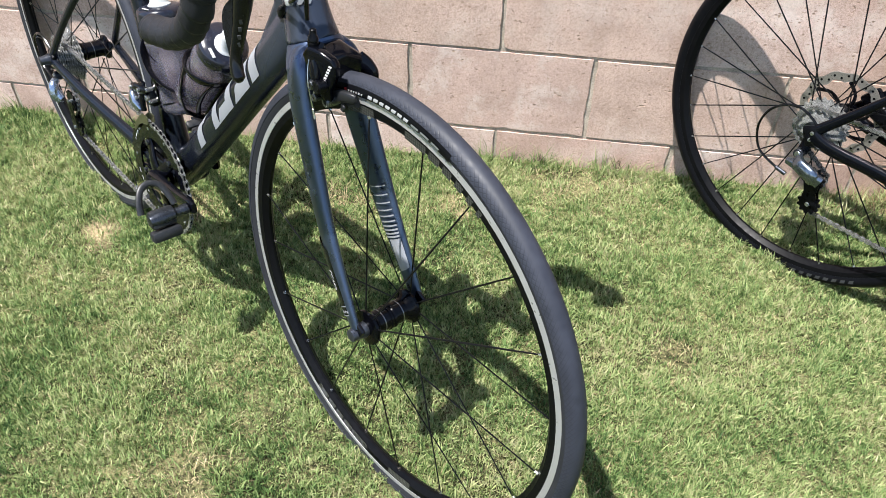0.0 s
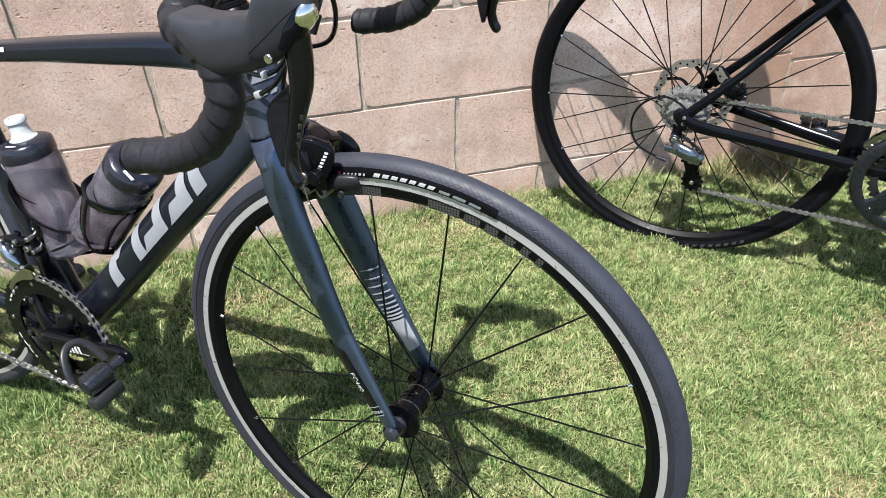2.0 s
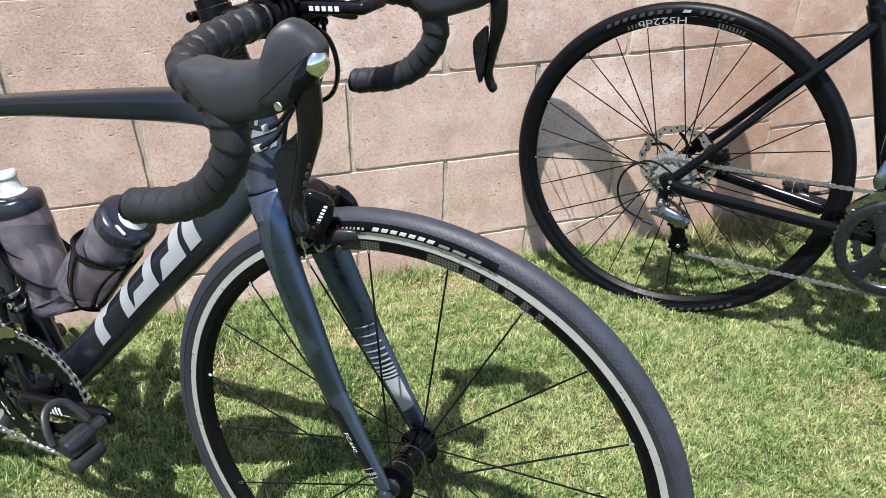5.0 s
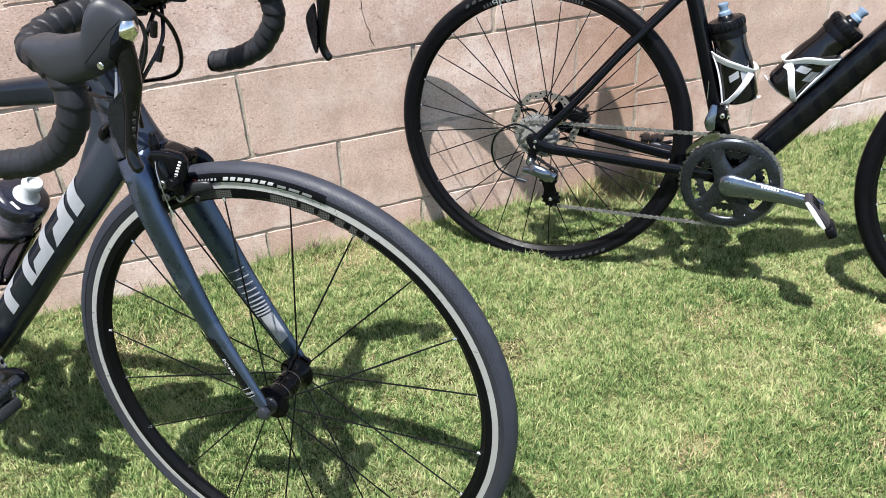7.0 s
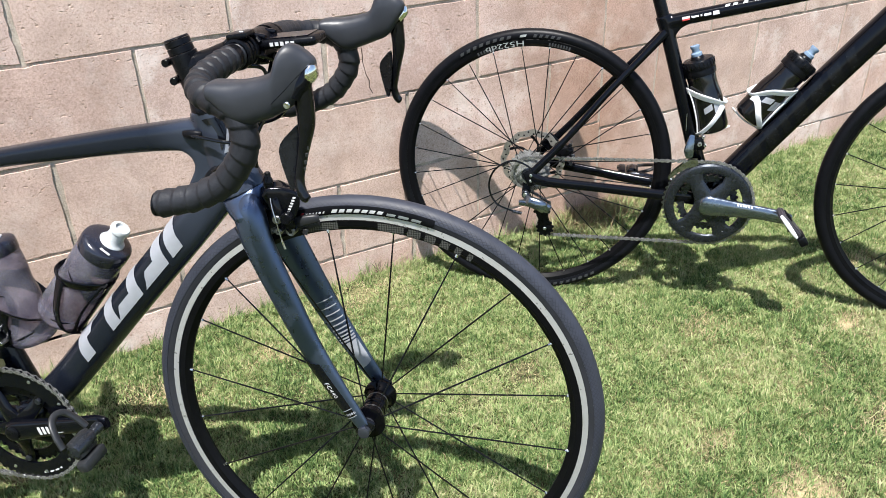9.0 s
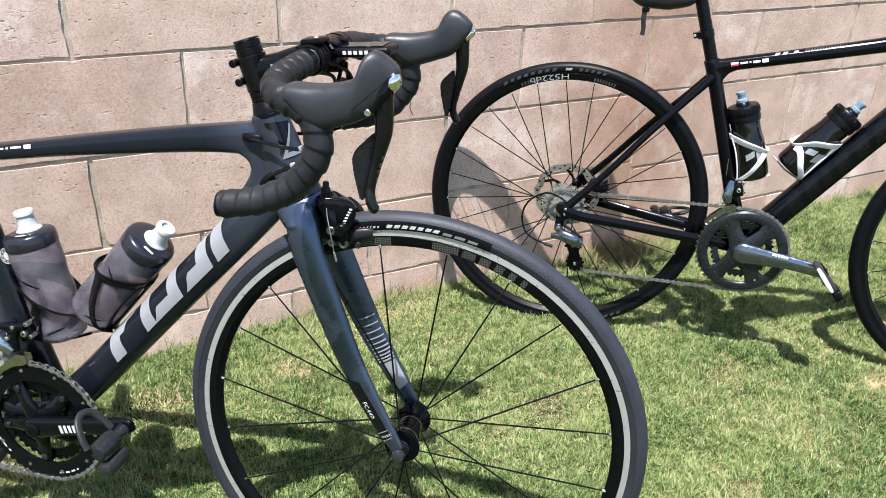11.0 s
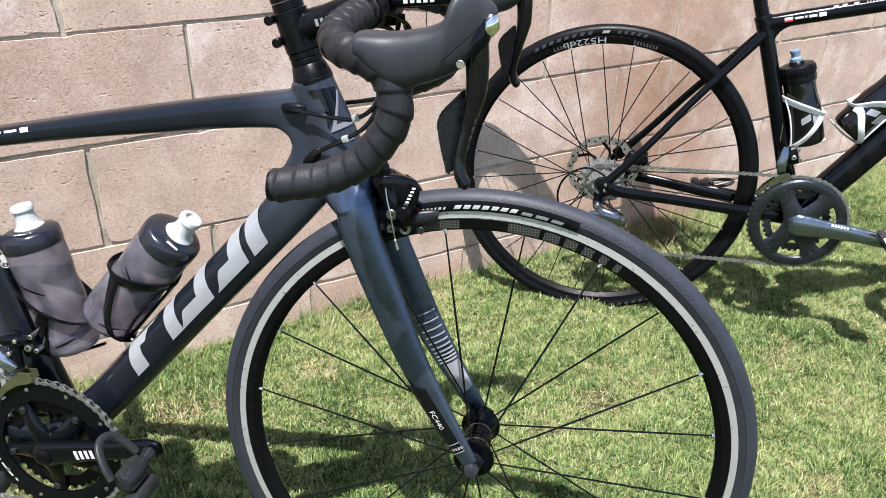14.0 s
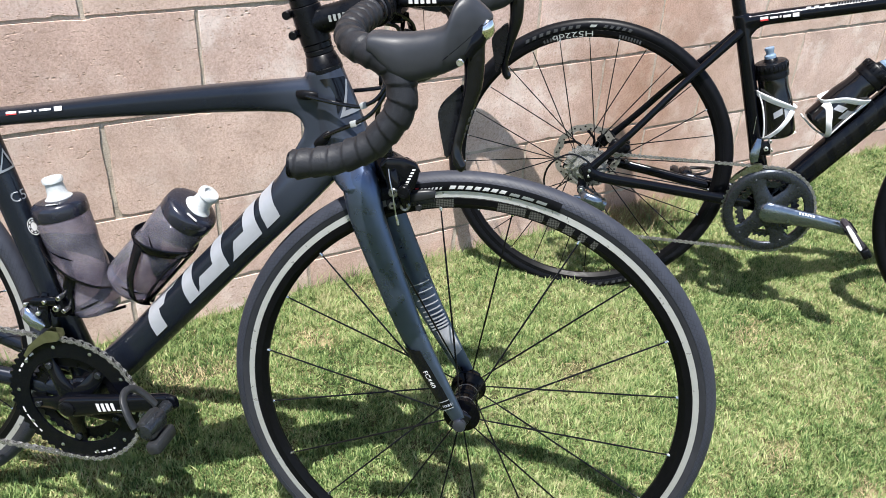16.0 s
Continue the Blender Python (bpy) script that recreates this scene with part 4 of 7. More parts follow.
def water_bottle(bike, at, along, kind, body_mat, cap_mat, top_mat, label, group, lean=0.0):
    root = tagged(new("water_bottle"), label, "bottle", group=group)
    root.empty_display_size = 0.03
    along = Vector(along).normalized()
    side = Vector((0, 1, 0))
    out = side.cross(along).normalized()
    m = Matrix((out, side, along)).transposed().to_4x4()
    m.translation = Vector(at)
    root.matrix_world = bike.matrix_world @ m
    prof = bottle_profile(kind)
    bm = lathe(bmesh.new(), prof, axis="Z", seg=36)
    part("bottle_body", bm, body_mat, root, angle=50)
    top = prof[-1][1]
    if kind == "soft":
        bm = lathe(bmesh.new(), [(0.0345, top - 0.0075), (0.0366, top - 0.0070), (0.0372, top - 0.0050), (0.0372, top + 0.0075), (0.0362, top + 0.0120), (0.0330, top + 0.0148), (0.026, top + 0.0170), (0.018, top + 0.0185), (0.010, top + 0.019)], axis="Z", seg=36)
        part("cap", bm, cap_mat, root, "smooth dark screw cap", angle=50)
        bm = lathe(bmesh.new(), [(0.0185, top + 0.014), (0.0185, top + 0.0190), (0.0158, top + 0.0212), (0.0138, top + 0.024), (0.0128, top + 0.030), (0.0120, top + 0.038), (0.0122, top + 0.0400), (0.0140, top + 0.0415), (0.0142, top + 0.0465), (0.0125, top + 0.0485), (0.0085, top + 0.0485), (0.0075, top + 0.045)], (0.004, 0, 0), axis="Z", seg=24)
        part("drinking_valve", bm, top_mat, root, "milky white bite valve", angle=45)
        bm = block(bmesh.new(), (0.016, 0.005, 0.0016), (0.010, -0.0265, top + 0.0172), Euler((radians(-18), 0, 0)).to_matrix(), 0.0004)
        part("cap_mark", bm, WHITE_DECAL, root)
        for a0, a1, h0, h1 in ((-2.05, -1.15, 0.112, 0.094), (-2.25, -1.75, 0.084, 0.072), (-1.55, -0.75, 0.020, 0.026)):
            bm = bmesh.new()
            rows = []
            for i in range(9):
                a, h = a0 + (a1 - a0) * i / 8, h0 + (h1 - h0) * i / 8
                r = float(np.interp(h, [z for _, z in prof], [q for q, _ in prof])) + 0.0005
                t = 0.0012 * math.sin(math.pi * (i + 0.5) / 9) + 0.0003
                rows.append((bm.verts.new((r * math.cos(a), r * math.sin(a), h - t)), bm.verts.new((r * math.cos(a), r * math.sin(a), h + t))))
            for p, q in zip(rows, rows[1:]):
                bm.faces.new((p[0], q[0], q[1], p[1]))
            part("bottle_print", bm, BLACK_SATIN, root, "thin black slash print")
    else:
        bm = lathe(bmesh.new(), [(0.0315, top - 0.006), (0.0345, top - 0.005), (0.0350, top + 0.006), (0.0345, top + 0.0075), (0.0345, top + 0.010), (0.0350, top + 0.012), (0.0345, top + 0.026), (0.0325, top + 0.029), (0.016, top + 0.031), (0.0135, top + 0.036), (0.0125, top + 0.037)], axis="Z", seg=36)
        part("cap", bm, cap_mat, root, "ribbed black screw cap", angle=35)
        for k in range(24):
            a = 2 * math.pi * k / 24
            bm = block(bmesh.new(), (0.0016, 0.003, 0.012), (0.0350 * math.cos(a), 0.0350 * math.sin(a), top + 0.019), Euler((0, 0, a)).to_matrix(), 0.0005)
            part("grip_rib", bm, cap_mat, root)
        bm = lathe(bmesh.new(), [(0.0115, top + 0.034), (0.0125, top + 0.036), (0.0120, top + 0.043), (0.0085, top + 0.046), (0.0085, top + 0.052), (0.0105, top + 0.056), (0.0100, top + 0.060), (0.006, top + 0.061)], axis="Z", seg=24)
        part("drinking_valve", bm, top_mat, root, "pale blue push-pull valve", angle=45)
    return root


PEDAL_GREY = material("scuffed grey pedal composite", (0.014, 0.015, 0.017), 0.42, vary=0.35, scale=90, spec=0.35)


def pedal(parent, at, s, turn):
    """A clip-in road pedal on the side s: axle, body, open front loop and rear catch, turned about its axle."""
    p = group_node("pedal", parent, at)
    p.rotation_euler = (0, radians(turn), 0)
    bm = lathe(bmesh.new(), [(0.0065, 0.0), (0.009, s * 0.002), (0.009, s * 0.010), (0.0075, s * 0.014), (0.0075, s * 0.022), (0.012, s * 0.026), (0.0135, s * 0.040), (0.012, s * 0.060), (0.010, s * 0.066), (0.004, s * 0.067)], seg=20)
    part("axle", bm, GUNMETAL, p)
    bm = bmesh.new()
    block(bm, (0.030, 0.040, 0.016), (0.000, s * 0.045, 0.0), bevel=0.004, steps=2)
    part("body", bm, PEDAL_GREY, p)
    line = [(0.014, s * 0.018, 0.001), (0.032, s * 0.022, 0.002), (0.050, s * 0.030, 0.004), (0.057, s * 0.045, 0.005), (0.051, s * 0.060, 0.004), (0.033, s * 0.070, 0.002), (0.014, s * 0.074, 0.001)]
    bm = sweep(bmesh.new(), smooth_line(line, 5), 0.0038, 0.0052, side=(0, 0, 1), seg=10, power=2.6)
    part("front_loop", bm, PEDAL_GREY, p)
    bm = bmesh.new()
    block(bm, (0.018, 0.050, 0.020), (-0.026, s * 0.046, 0.001), Euler((0, radians(14), 0)).to_matrix(), 0.005, 2)
    part("rear_catch", bm, PEDAL_GREY, p)
    bm = block(bmesh.new(), (0.010, 0.018, 0.004), (-0.033, s * 0.046, 0.010), bevel=0.001)
    part("tension_screw_block", bm, GUNMETAL, p)
    return p


def rear_derailleur(parent, hang, knuckle, upper, lower, y, shell, cage_mat):
    d = group_node("rear_derailleur", parent)
    bm = sweep(bmesh.new(), smooth_line([(hang[0] - 0.002, y + 0.010, hang[1] + 0.030), (hang[0], y + 0.006, hang[1] + 0.012), (hang[0], y, hang[1])], 4), [0.004, 0.005, 0.008], [0.009, 0.010, 0.011], seg=12)
    part("hanger_link", bm, cage_mat, d)
    bm = round_rod(bmesh.new(), (hang[0], y - 0.014, hang[1]), (hang[0], y + 0.010, hang[1]), 0.0095, seg=18)
    part("mounting_bolt", bm, GUNMETAL, d)
    bm = sweep(bmesh.new(), smooth_line([(hang[0] + 0.002, y - 0.012, hang[1] - 0.006), (hang[0] + 0.014, y - 0.024, hang[1] - 0.012), (knuckle[0], y - 0.026, knuckle[1] + 0.006), (knuckle[0] + 0.006, y - 0.020, knuckle[1] - 0.008)], 5), [0.006, 0.009, 0.010, 0.007], [0.010, 0.013, 0.014, 0.011], seg=14, power=2.5)
    part("outer_link", bm, shell, d, "polished slate-grey outer link")
    wide = knuckle[0] - hang[0]
    bm = sweep(bmesh.new(), smooth_line([(hang[0] - wide * 0.35, y - 0.016, hang[1] - 0.019), (hang[0] + wide * 0.2, y - 0.020, hang[1] - 0.018), (hang[0] + wide * 0.8, y - 0.024, hang[1] - 0.021), (knuckle[0] + wide * 0.45, y - 0.018, knuckle[1] - 0.004)], 5), [0.005, 0.008, 0.010, 0.008], [0.0065, 0.0085, 0.0115, 0.0125], seg=14, power=2.6)
    part("body_knuckle", bm, shell, d, "polished slate-grey body")
    bm = round_rod(bmesh.new(), (hang[0], y - 0.0165, hang[1]), (hang[0], y - 0.0135, hang[1]), 0.0060, seg=14)
    part("bolt_head", bm, STEEL, d)
    for k, (px, pz) in enumerate((upper, lower)):
        bm = toothed(bmesh.new(), (px, y, pz), 0.004, 0.0225, 11, 0.0035, 0.004)
        part("jockey_wheel", bm, BLACK_SATIN, d, smooth=False)
    for s in (-0.0055, 0.0055):
        bm = sweep(bmesh.new(), [(upper[0], y + s, upper[1]), (Vector((upper[0], y + s, upper[1])).lerp(Vector((lower[0], y + s, lower[1])), 0.5)), (lower[0], y + s, lower[1])], [0.0012, 0.0012, 0.0012], [0.017, 0.012, 0.016], seg=10, power=3)
        part("cage_plate", bm, cage_mat, d)
    for px, pz in (upper, lower):
        bm = round_rod(bmesh.new(), (px, y - 0.009, pz), (px, y + 0.008, pz), 0.0042, seg=10)
        part("pivot_bolt", bm, STEEL, d)
    return d


def front_derailleur(parent, at, y, mat, cage_mat, bright=None):
    """Body on its clamp, link, three bright screws and the two plates that guide the chain over the ring."""
    x, z = at
    d = group_node("front_derailleur", parent)
    bm = block(bmesh.new(), (0.026, 0.016, 0.030), (x + 0.006, y + 0.008, z + 0.008), Euler((0, radians(-14), 0)).to_matrix(), 0.004, 2)
    part("body", bm, BLACK_SATIN, d)
    bm = sweep(bmesh.new(), smooth_line([(x + 0.010, y + 0.034, z + 0.004), (x + 0.008, y + 0.020, z + 0.006), (x + 0.006, y + 0.010, z + 0.006)], 3), [0.010, 0.009, 0.008], [0.012, 0.012, 0.012], side=(1, 0, 0), seg=12)
    part("clamp", bm, BLACK_SATIN, d)
    bm = sweep(bmesh.new(), smooth_line([(x - 0.010, y + 0.002, z + 0.030), (x - 0.012, y - 0.002, z + 0.012), (x - 0.014, y - 0.004, z - 0.006), (x - 0.010, y - 0.004, z - 0.022)], 4), [0.003, 0.0045, 0.005, 0.004], [0.005, 0.009, 0.011, 0.008], seg=12, power=2.6)
    part("link_arm", bm, mat, d, "polished grey link arm")
    if bright:
        bm = sweep(bmesh.new(), smooth_line([(x - 0.041, y - 0.006, z + 0.004), (x - 0.034, y - 0.009, z - 0.002), (x - 0.024, y - 0.010, z - 0.012), (x - 0.014, y - 0.008, z - 0.022)], 4), [0.0045, 0.0070, 0.0075, 0.0045], [0.0075, 0.0105, 0.0100, 0.0070], seg=14, power=2.8)
        part("outer_link", bm, bright, d, "polished blue-silver outer link")
        bm = sweep(bmesh.new(), smooth_line([(x - 0.038, y - 0.004, z + 0.014), (x - 0.022, y - 0.006, z + 0.018), (x - 0.006, y - 0.004, z + 0.020), (x + 0.010, y - 0.002, z + 0.022)], 4), [0.0045, 0.0055, 0.0055, 0.0045], [0.0050, 0.0075, 0.0080, 0.0060], seg=12, power=2.6)
        part("upper_arm", bm, BLACK_GLOSS, d)
        for dx, dz in ((-0.034, 0.014), (-0.016, 0.002), (-0.004, 0.022)):
            part("pivot_pin", round_rod(bmesh.new(), (x + dx, y - 0.013, z + dz), (x + dx, y + 0.002, z + dz), 0.0032, seg=12), ALLOY, d)
    for dx, dz, r in ((0.014, 0.027, 0.0036), (0.008, 0.010, 0.0050), (0.020, 0.008, 0.0034)):
        bm = round_rod(bmesh.new(), (x + dx, y - 0.006, z + dz), (x + dx, y + 0.012, z + dz), r, seg=12)
        part("screw", bm, ALLOY, d)
        bm = round_rod(bmesh.new(), (x + dx, y - 0.0068, z + dz), (x + dx, y - 0.004, z + dz), r * 0.45, seg=6)
        part("socket", bm, BLACK_SATIN, d)
    outline = [(0.008, -0.026), (0.010, -0.036), (0.004, -0.042), (-0.016, -0.048), (-0.034, -0.060), (-0.050, -0.078), (-0.053, -0.074), (-0.042, -0.056), (-0.024, -0.038), (-0.010, -0.027)]
    # both plates take a colour with the grass reflection painted in
    for s in (-0.008, 0.004):
        bm = plate(bmesh.new(), [(x + px, z + pz) for px, pz in outline], 0.0014, lambda u, v, h, s=s: Vector((u, y + s + h, v)))
        part("cage_plate", bm, cage_mat, d, "metal cage plate with grass reflection put into its olive colour", smooth=False)
    return d

# ---- the midnight-blue road bicycle ----
def place_bike(name, contact, yaw, lean, label):
    root = tagged(new(name), label, "bicycle", group="parked road bicycles")
    root.empty_display_size = 0.1
    root.matrix_world = pose(*contact, 0, 0, yaw) @ pose(0, 0, 0, -lean, 0, 0)
    return root


R1 = 0.340
DROP = 0.336
blue = place_bike("road_bicycle", (-0.0985, -0.8655, -0.0125), -39.0, 6.0, "matte midnight-blue carbon road bicycle with silver lettering, standing on lawn")
BB1 = Vector((-0.577, 0, 0.265))
HUB1 = Vector((-0.980, 0, R1))


def head_axis(z):
    return -0.060 - (z - DROP) * 0.333


# wheels
fw = wheel(blue, "front_wheel", (0, 0, R1), R1, 0.028, 0.3178, 0.0090, 0.2920, 0.021, 20, 0.036, 0.022, 0, True, spin=radians(7.6))
HUB_BLACK = material("gloss black anodised hub", (0.0012, 0.0013, 0.0020), 0.10, vary=0.2, spec=0.14, rough_vary=0.02)
front_hub(fw, 0.036, 0.0255, HUB_BLACK)
skewer(fw, 0, 0, 0.037)
rw = wheel(blue, "rear_wheel", HUB1, R1, 0.028, 0.3178, 0.0090, 0.2920, 0.021, 24, 0.034, 0.022, 60, True)
front_hub(rw, 0.046, 0.024, BLACK_GLOSS)
skewer(rw, 0, 0, 0.062)
cassette(rw, (0, 0, 0), 0.053, 0.024, 11, -0.020, -0.056)


def on_sidewall(r, turn, y, lift=0.0008, mid=0.3260, half=0.0141):
    """A place on the tyre's flank: turn in degrees ahead of straight up, r its distance from the axle."""
    d = max(min((r - mid) / half, 1), -1)
    side = half * math.sqrt(1 - d * d)
    a = radians(90 - turn)
    return Vector((r * math.cos(a), math.copysign(side + lift, y), r * math.sin(a)))


def flank_patch(r0, r1, t0, t1, side, slant=0.0, cuts=6, lift=0.0015):
    bm = bmesh.new()
    rows = [[bm.verts.new(on_sidewall(r0 + (r1 - r0) * j / 3, t0 + (t1 - t0) * i / cuts + slant * j / 3, side, lift)) for i in range(cuts + 1)] for j in range(4)]
    for j in range(3):
        for i in range(cuts):
            bm.faces.new((rows[j][i], rows[j][i + 1], rows[j + 1][i + 1], rows[j + 1][i]))
    return bm


# prints on the front tyre's flank: maker's mark as plain shapes on a black panel
part("tyre_panel", flank_patch(0.3186, 0.3310, -18.5, 17.5, -1, 0.0, 40, 0.0011), RUBBER_SLICK, fw, "smooth black label panel")
part("tyre_mark", flank_patch(0.3208, 0.3262, -15.4, -14.6, -1, 0.3), RED_DECAL, fw, "red tyre mark")
for t0, t1 in ((-14.2, -13.6), (-13.3, -12.7), (-12.4, -11.9), (-11.6, -11.1), (-10.8, -10.1), (-9.8, -9.2)):
    part("tyre_mark", flank_patch(0.3212, 0.3245, t0, t1 - 0.15, -1, 0.3), WHITE_DECAL, fw, "white tyre mark")
for k in range(7):
    t = -7.6 + k * 1.86
    part("tyre_mark", flank_patch(0.3212, 0.3262, t, t + 1.30, -1, 0.5), WHITE_DECAL, fw, "white tyre mark")
for t0, t1 in ((5.9, 8.4), (8.7, 11.6), (11.9, 14.6)):
    part("tyre_mark", flank_patch(0.3206, 0.3248, t0, t1 - 0.4, -1, 0.3), GREY_DECAL, fw, "grey-green tyre mark")


def rim_patch(r0, r1, t0, t1, side, y=0.0102):
    bm = bmesh.new()
    n = max(int(abs(t1 - t0) / 2), 2)
    rows = [[bm.verts.new((r * math.cos(radians(90 - t0 - (t1 - t0) * i / n)), side * (y - (0.3063 - r) * 0.10), r * math.sin(radians(90 - t0 - (t1 - t0) * i / n)))) for i in range(n + 1)] for r in (r0, (r0 + r1) / 2, r1)]
    for j in range(2):
        for i in range(n):
            bm.faces.new((rows[j][i], rows[j][i + 1], rows[j + 1][i + 1], rows[j + 1][i]))
    return bm


RIM_GREY = material("dim grey rim print", (0.055, 0.056, 0.060), 0.4, vary=0.3)
WEAVE = material("chequered dark rim print", (0.006, 0.006, 0.006), 0.4, vary=0.3)
weave_nodes = WEAVE.node_tree.nodes
checks = weave_nodes.new("ShaderNodeTexChecker")
checks.inputs["Scale"].default_value = 420
checks.inputs["Color1"].default_value, checks.inputs["Color2"].default_value = (0.003, 0.003, 0.003, 1), (0.060, 0.060, 0.057, 1)
tilted = weave_nodes.new("ShaderNodeMapping")
tilted.inputs["Rotation"].default_value = (0, radians(45), 0)
tilted.inputs["Scale"].default_value = (1, 0, 1)
WEAVE.node_tree.links.new(weave_nodes["Texture Coordinate"].outputs["Object"], tilted.inputs["Vector"])
WEAVE.node_tree.links.new(tilted.outputs[0], checks.inputs["Vector"])
WEAVE.node_tree.links.new(checks.outputs["Color"], weave_nodes["Principled BSDF"].inputs["Base Color"])
for base in (0, 180):
    for t0, t1 in ((-16.5, -6.8), (3.8, 10.6), (11.6, 15.0), (16.2, 19.0), (20.4, 22.8), (24.4, 26.2), (28.0, 29.4)):
        part("rim_print", rim_patch(0.2962, 0.3068, base + t0, base + t1, -1, 0.0106), WEAVE, fw, "fine chequered rim print")
for k in range(6):
    part("rim_mark", rim_patch(0.2975, 0.3060, 184 + k * 4.2, 187 + k * 4.2, -1, 0.0106), RIM_GREY, fw, "grey rim mark")

# frame
chassis = group_node("frame", blue)
down = Tube([(-0.590, 0, 0.252), (-0.506, 0, 0.336), (-0.360, 0, 0.498), (-0.250, 0, 0.620), (-0.192, 0, 0.690)], [0.028, 0.027, 0.026, 0.024, 0.020], [0.029, 0.028, 0.0275, 0.028, 0.030], 2.5)
top = Tube([(-0.695, 0, 0.672), (-0.610, 0, 0.688), (-0.494, 0, 0.710), (-0.415, 0, 0.7235), (-0.3375, 0, 0.7365), (-0.2775, 0, 0.745), (-0.230, 0, 0.750), (-0.198, 0, 0.752)], [0.016, 0.019, 0.020, 0.020, 0.020, 0.019, 0.018, 0.016], [0.0115, 0.0118, 0.0138, 0.0158, 0.0175, 0.0190, 0.0225, 0.0250], 3.4)
head = Tube([(head_axis(0.674) + 0.004, 0, 0.674), (head_axis(0.70) + 0.002, 0, 0.70), (head_axis(0.735) + 0.001, 0, 0.735), (head_axis(0.768), 0, 0.768), (head_axis(0.787), 0, 0.787)], [0.0325, 0.0260, 0.0218, 0.0215, 0.0218], [0.0345, 0.0320, 0.0290, 0.0260, 0.0230], 2.1)
seat = Tube([(BB1.x, 0, BB1.z), (-0.612, 0, 0.384), (-0.655, 0, 0.528), (-0.701, 0, 0.685), (-0.716, 0, 0.735)], [0.022, 0.017, 0.016, 0.016, 0.016], [0.026, 0.0215, 0.021, 0.020, 0.018], 2.4)
# the web that rounds off the corner between the head, top and down tubes
web = plate(bmesh.new(), [(-0.305, 0.730), (-0.266, 0.732), (-0.247, 0.7295), (-0.2345, 0.722), (-0.2300, 0.711), (-0.2330, 0.700), (-0.2420, 0.684), (-0.254, 0.664), (-0.272, 0.632), (-0.250, 0.625), (-0.195, 0.690), (-0.205, 0.750), (-0.270, 0.748)], 0.033, lambda x, z, h: Vector((x, h, z)))
shell = lathe(bmesh.new(), [(0.020, -0.034), (0.0255, -0.032), (0.0275, 0.0), (0.0255, 0.032), (0.020, 0.034)], (BB1.x, 0, BB1.z))
part("main_frame", fused([down.mesh(28), top.mesh(32), head.mesh(28), seat.mesh(24), web, shell], 0.0024, 9), FRAME_BLUE, chassis, "moulded midnight-blue carbon main triangle", angle=180)
for s in (1, -1):
    bm = sweep(bmesh.new(), smooth_line([(-0.590, s * 0.028, 0.268), (-0.69, s * 0.036, 0.282), (-0.84, s * 0.056, 0.310), (-0.975, s * 0.066, 0.333)], 5), [0.009, 0.010, 0.009, 0.006], [0.018, 0.014, 0.012, 0.010], seg=12, power=2.4)
    part("chainstay", bm, FRAME_BLUE, chassis)
    bm = sweep(bmesh.new(), smooth_line([(-0.700, s * 0.010, 0.650), (-0.79, s * 0.032, 0.560), (-0.89, s * 0.052, 0.450), (-0.976, s * 0.064, 0.345)], 5), [0.007, 0.007, 0.006, 0.006], [0.011, 0.009, 0.008, 0.009], seg=12)
    part("seatstay", bm, FRAME_BLUE, chassis)
    bm = block(bmesh.new(), (0.026, 0.007, 0.034), (HUB1.x + 0.003, s * 0.066, 0.335), Euler((0, radians(20), 0)).to_matrix(), 0.003, 2)
    part("dropout", bm, FRAME_BLACK, chassis)
bm = lathe(bmesh.new(), [(0.020, -0.036), (0.0235, -0.034), (0.0245, 0.0), (0.0235, 0.034), (0.020, 0.036)], (BB1.x, 0, BB1.z))
part("bottom_bracket_shell", bm, FRAME_BLACK, chassis)
part("seatpost", Tube([(-0.708, 0, 0.71), (-0.745, 0, 0.835)], [0.0136, 0.0136]).mesh(18), FRAME_BLACK, chassis)
part("seat_clamp", Tube([(-0.712, 0, 0.722), (-0.717, 0, 0.738)], [0.0185, 0.0185], [0.021, 0.021]).mesh(18), BLACK_SATIN, chassis)

# big slanted silver shapes on the down tube, solid and slit bars
def slanted(u0, u1, lo, hi, shift):
    return ((u0, lo), (u1, lo)), ((u0 + shift, hi), (u1 + shift, hi))


for u0, u1, lo, hi in ((0.330, 0.368, 196, 106), (0.368, 0.402, 152, 106), (0.402, 0.440, 126, 106),
                       (0.448, 0.482, 196, 106), (0.478, 0.548, 196, 170), (0.545, 0.579, 196, 106),
                       (0.592, 0.650, 196, 166), (0.646, 0.682, 196, 106), (0.698, 0.736, 196, 106)):
    u0, u1 = 0.336 + (u0 - 0.338) * 1.17, 0.336 + (u1 - 0.338) * 1.17
    part("frame_mark", down.decal(slanted(u0, u1, lo, hi, 0.040)), SILVER_DECAL, chassis, "silver-grey slanted decal")
# owner's plate on the top tube, flags and a bar in place of the name
for u0, u1, m, lo, hi in ((0.118, 0.150, RED_DECAL, 172, 166), (0.118, 0.150, WHITE_DECAL, 166, 150), (0.158, 0.196, WHITE_DECAL, 168, 156), (0.203, 0.211, WHITE_DECAL, 168, 156), (0.219, 0.254, WHITE_DECAL, 168, 154), (0.263, 0.286, WHITE_DECAL, 174, 148)):
    part("owner_plate", top.decal((((u0, lo), (u1, lo)), ((u0, hi), (u1, hi))), cuts=3), m, chassis, "small white name sticker")
HEAD_SILVER = material("brushed silver foil", (0.22, 0.23, 0.25), 0.35, metal=0.5, vary=0.06)
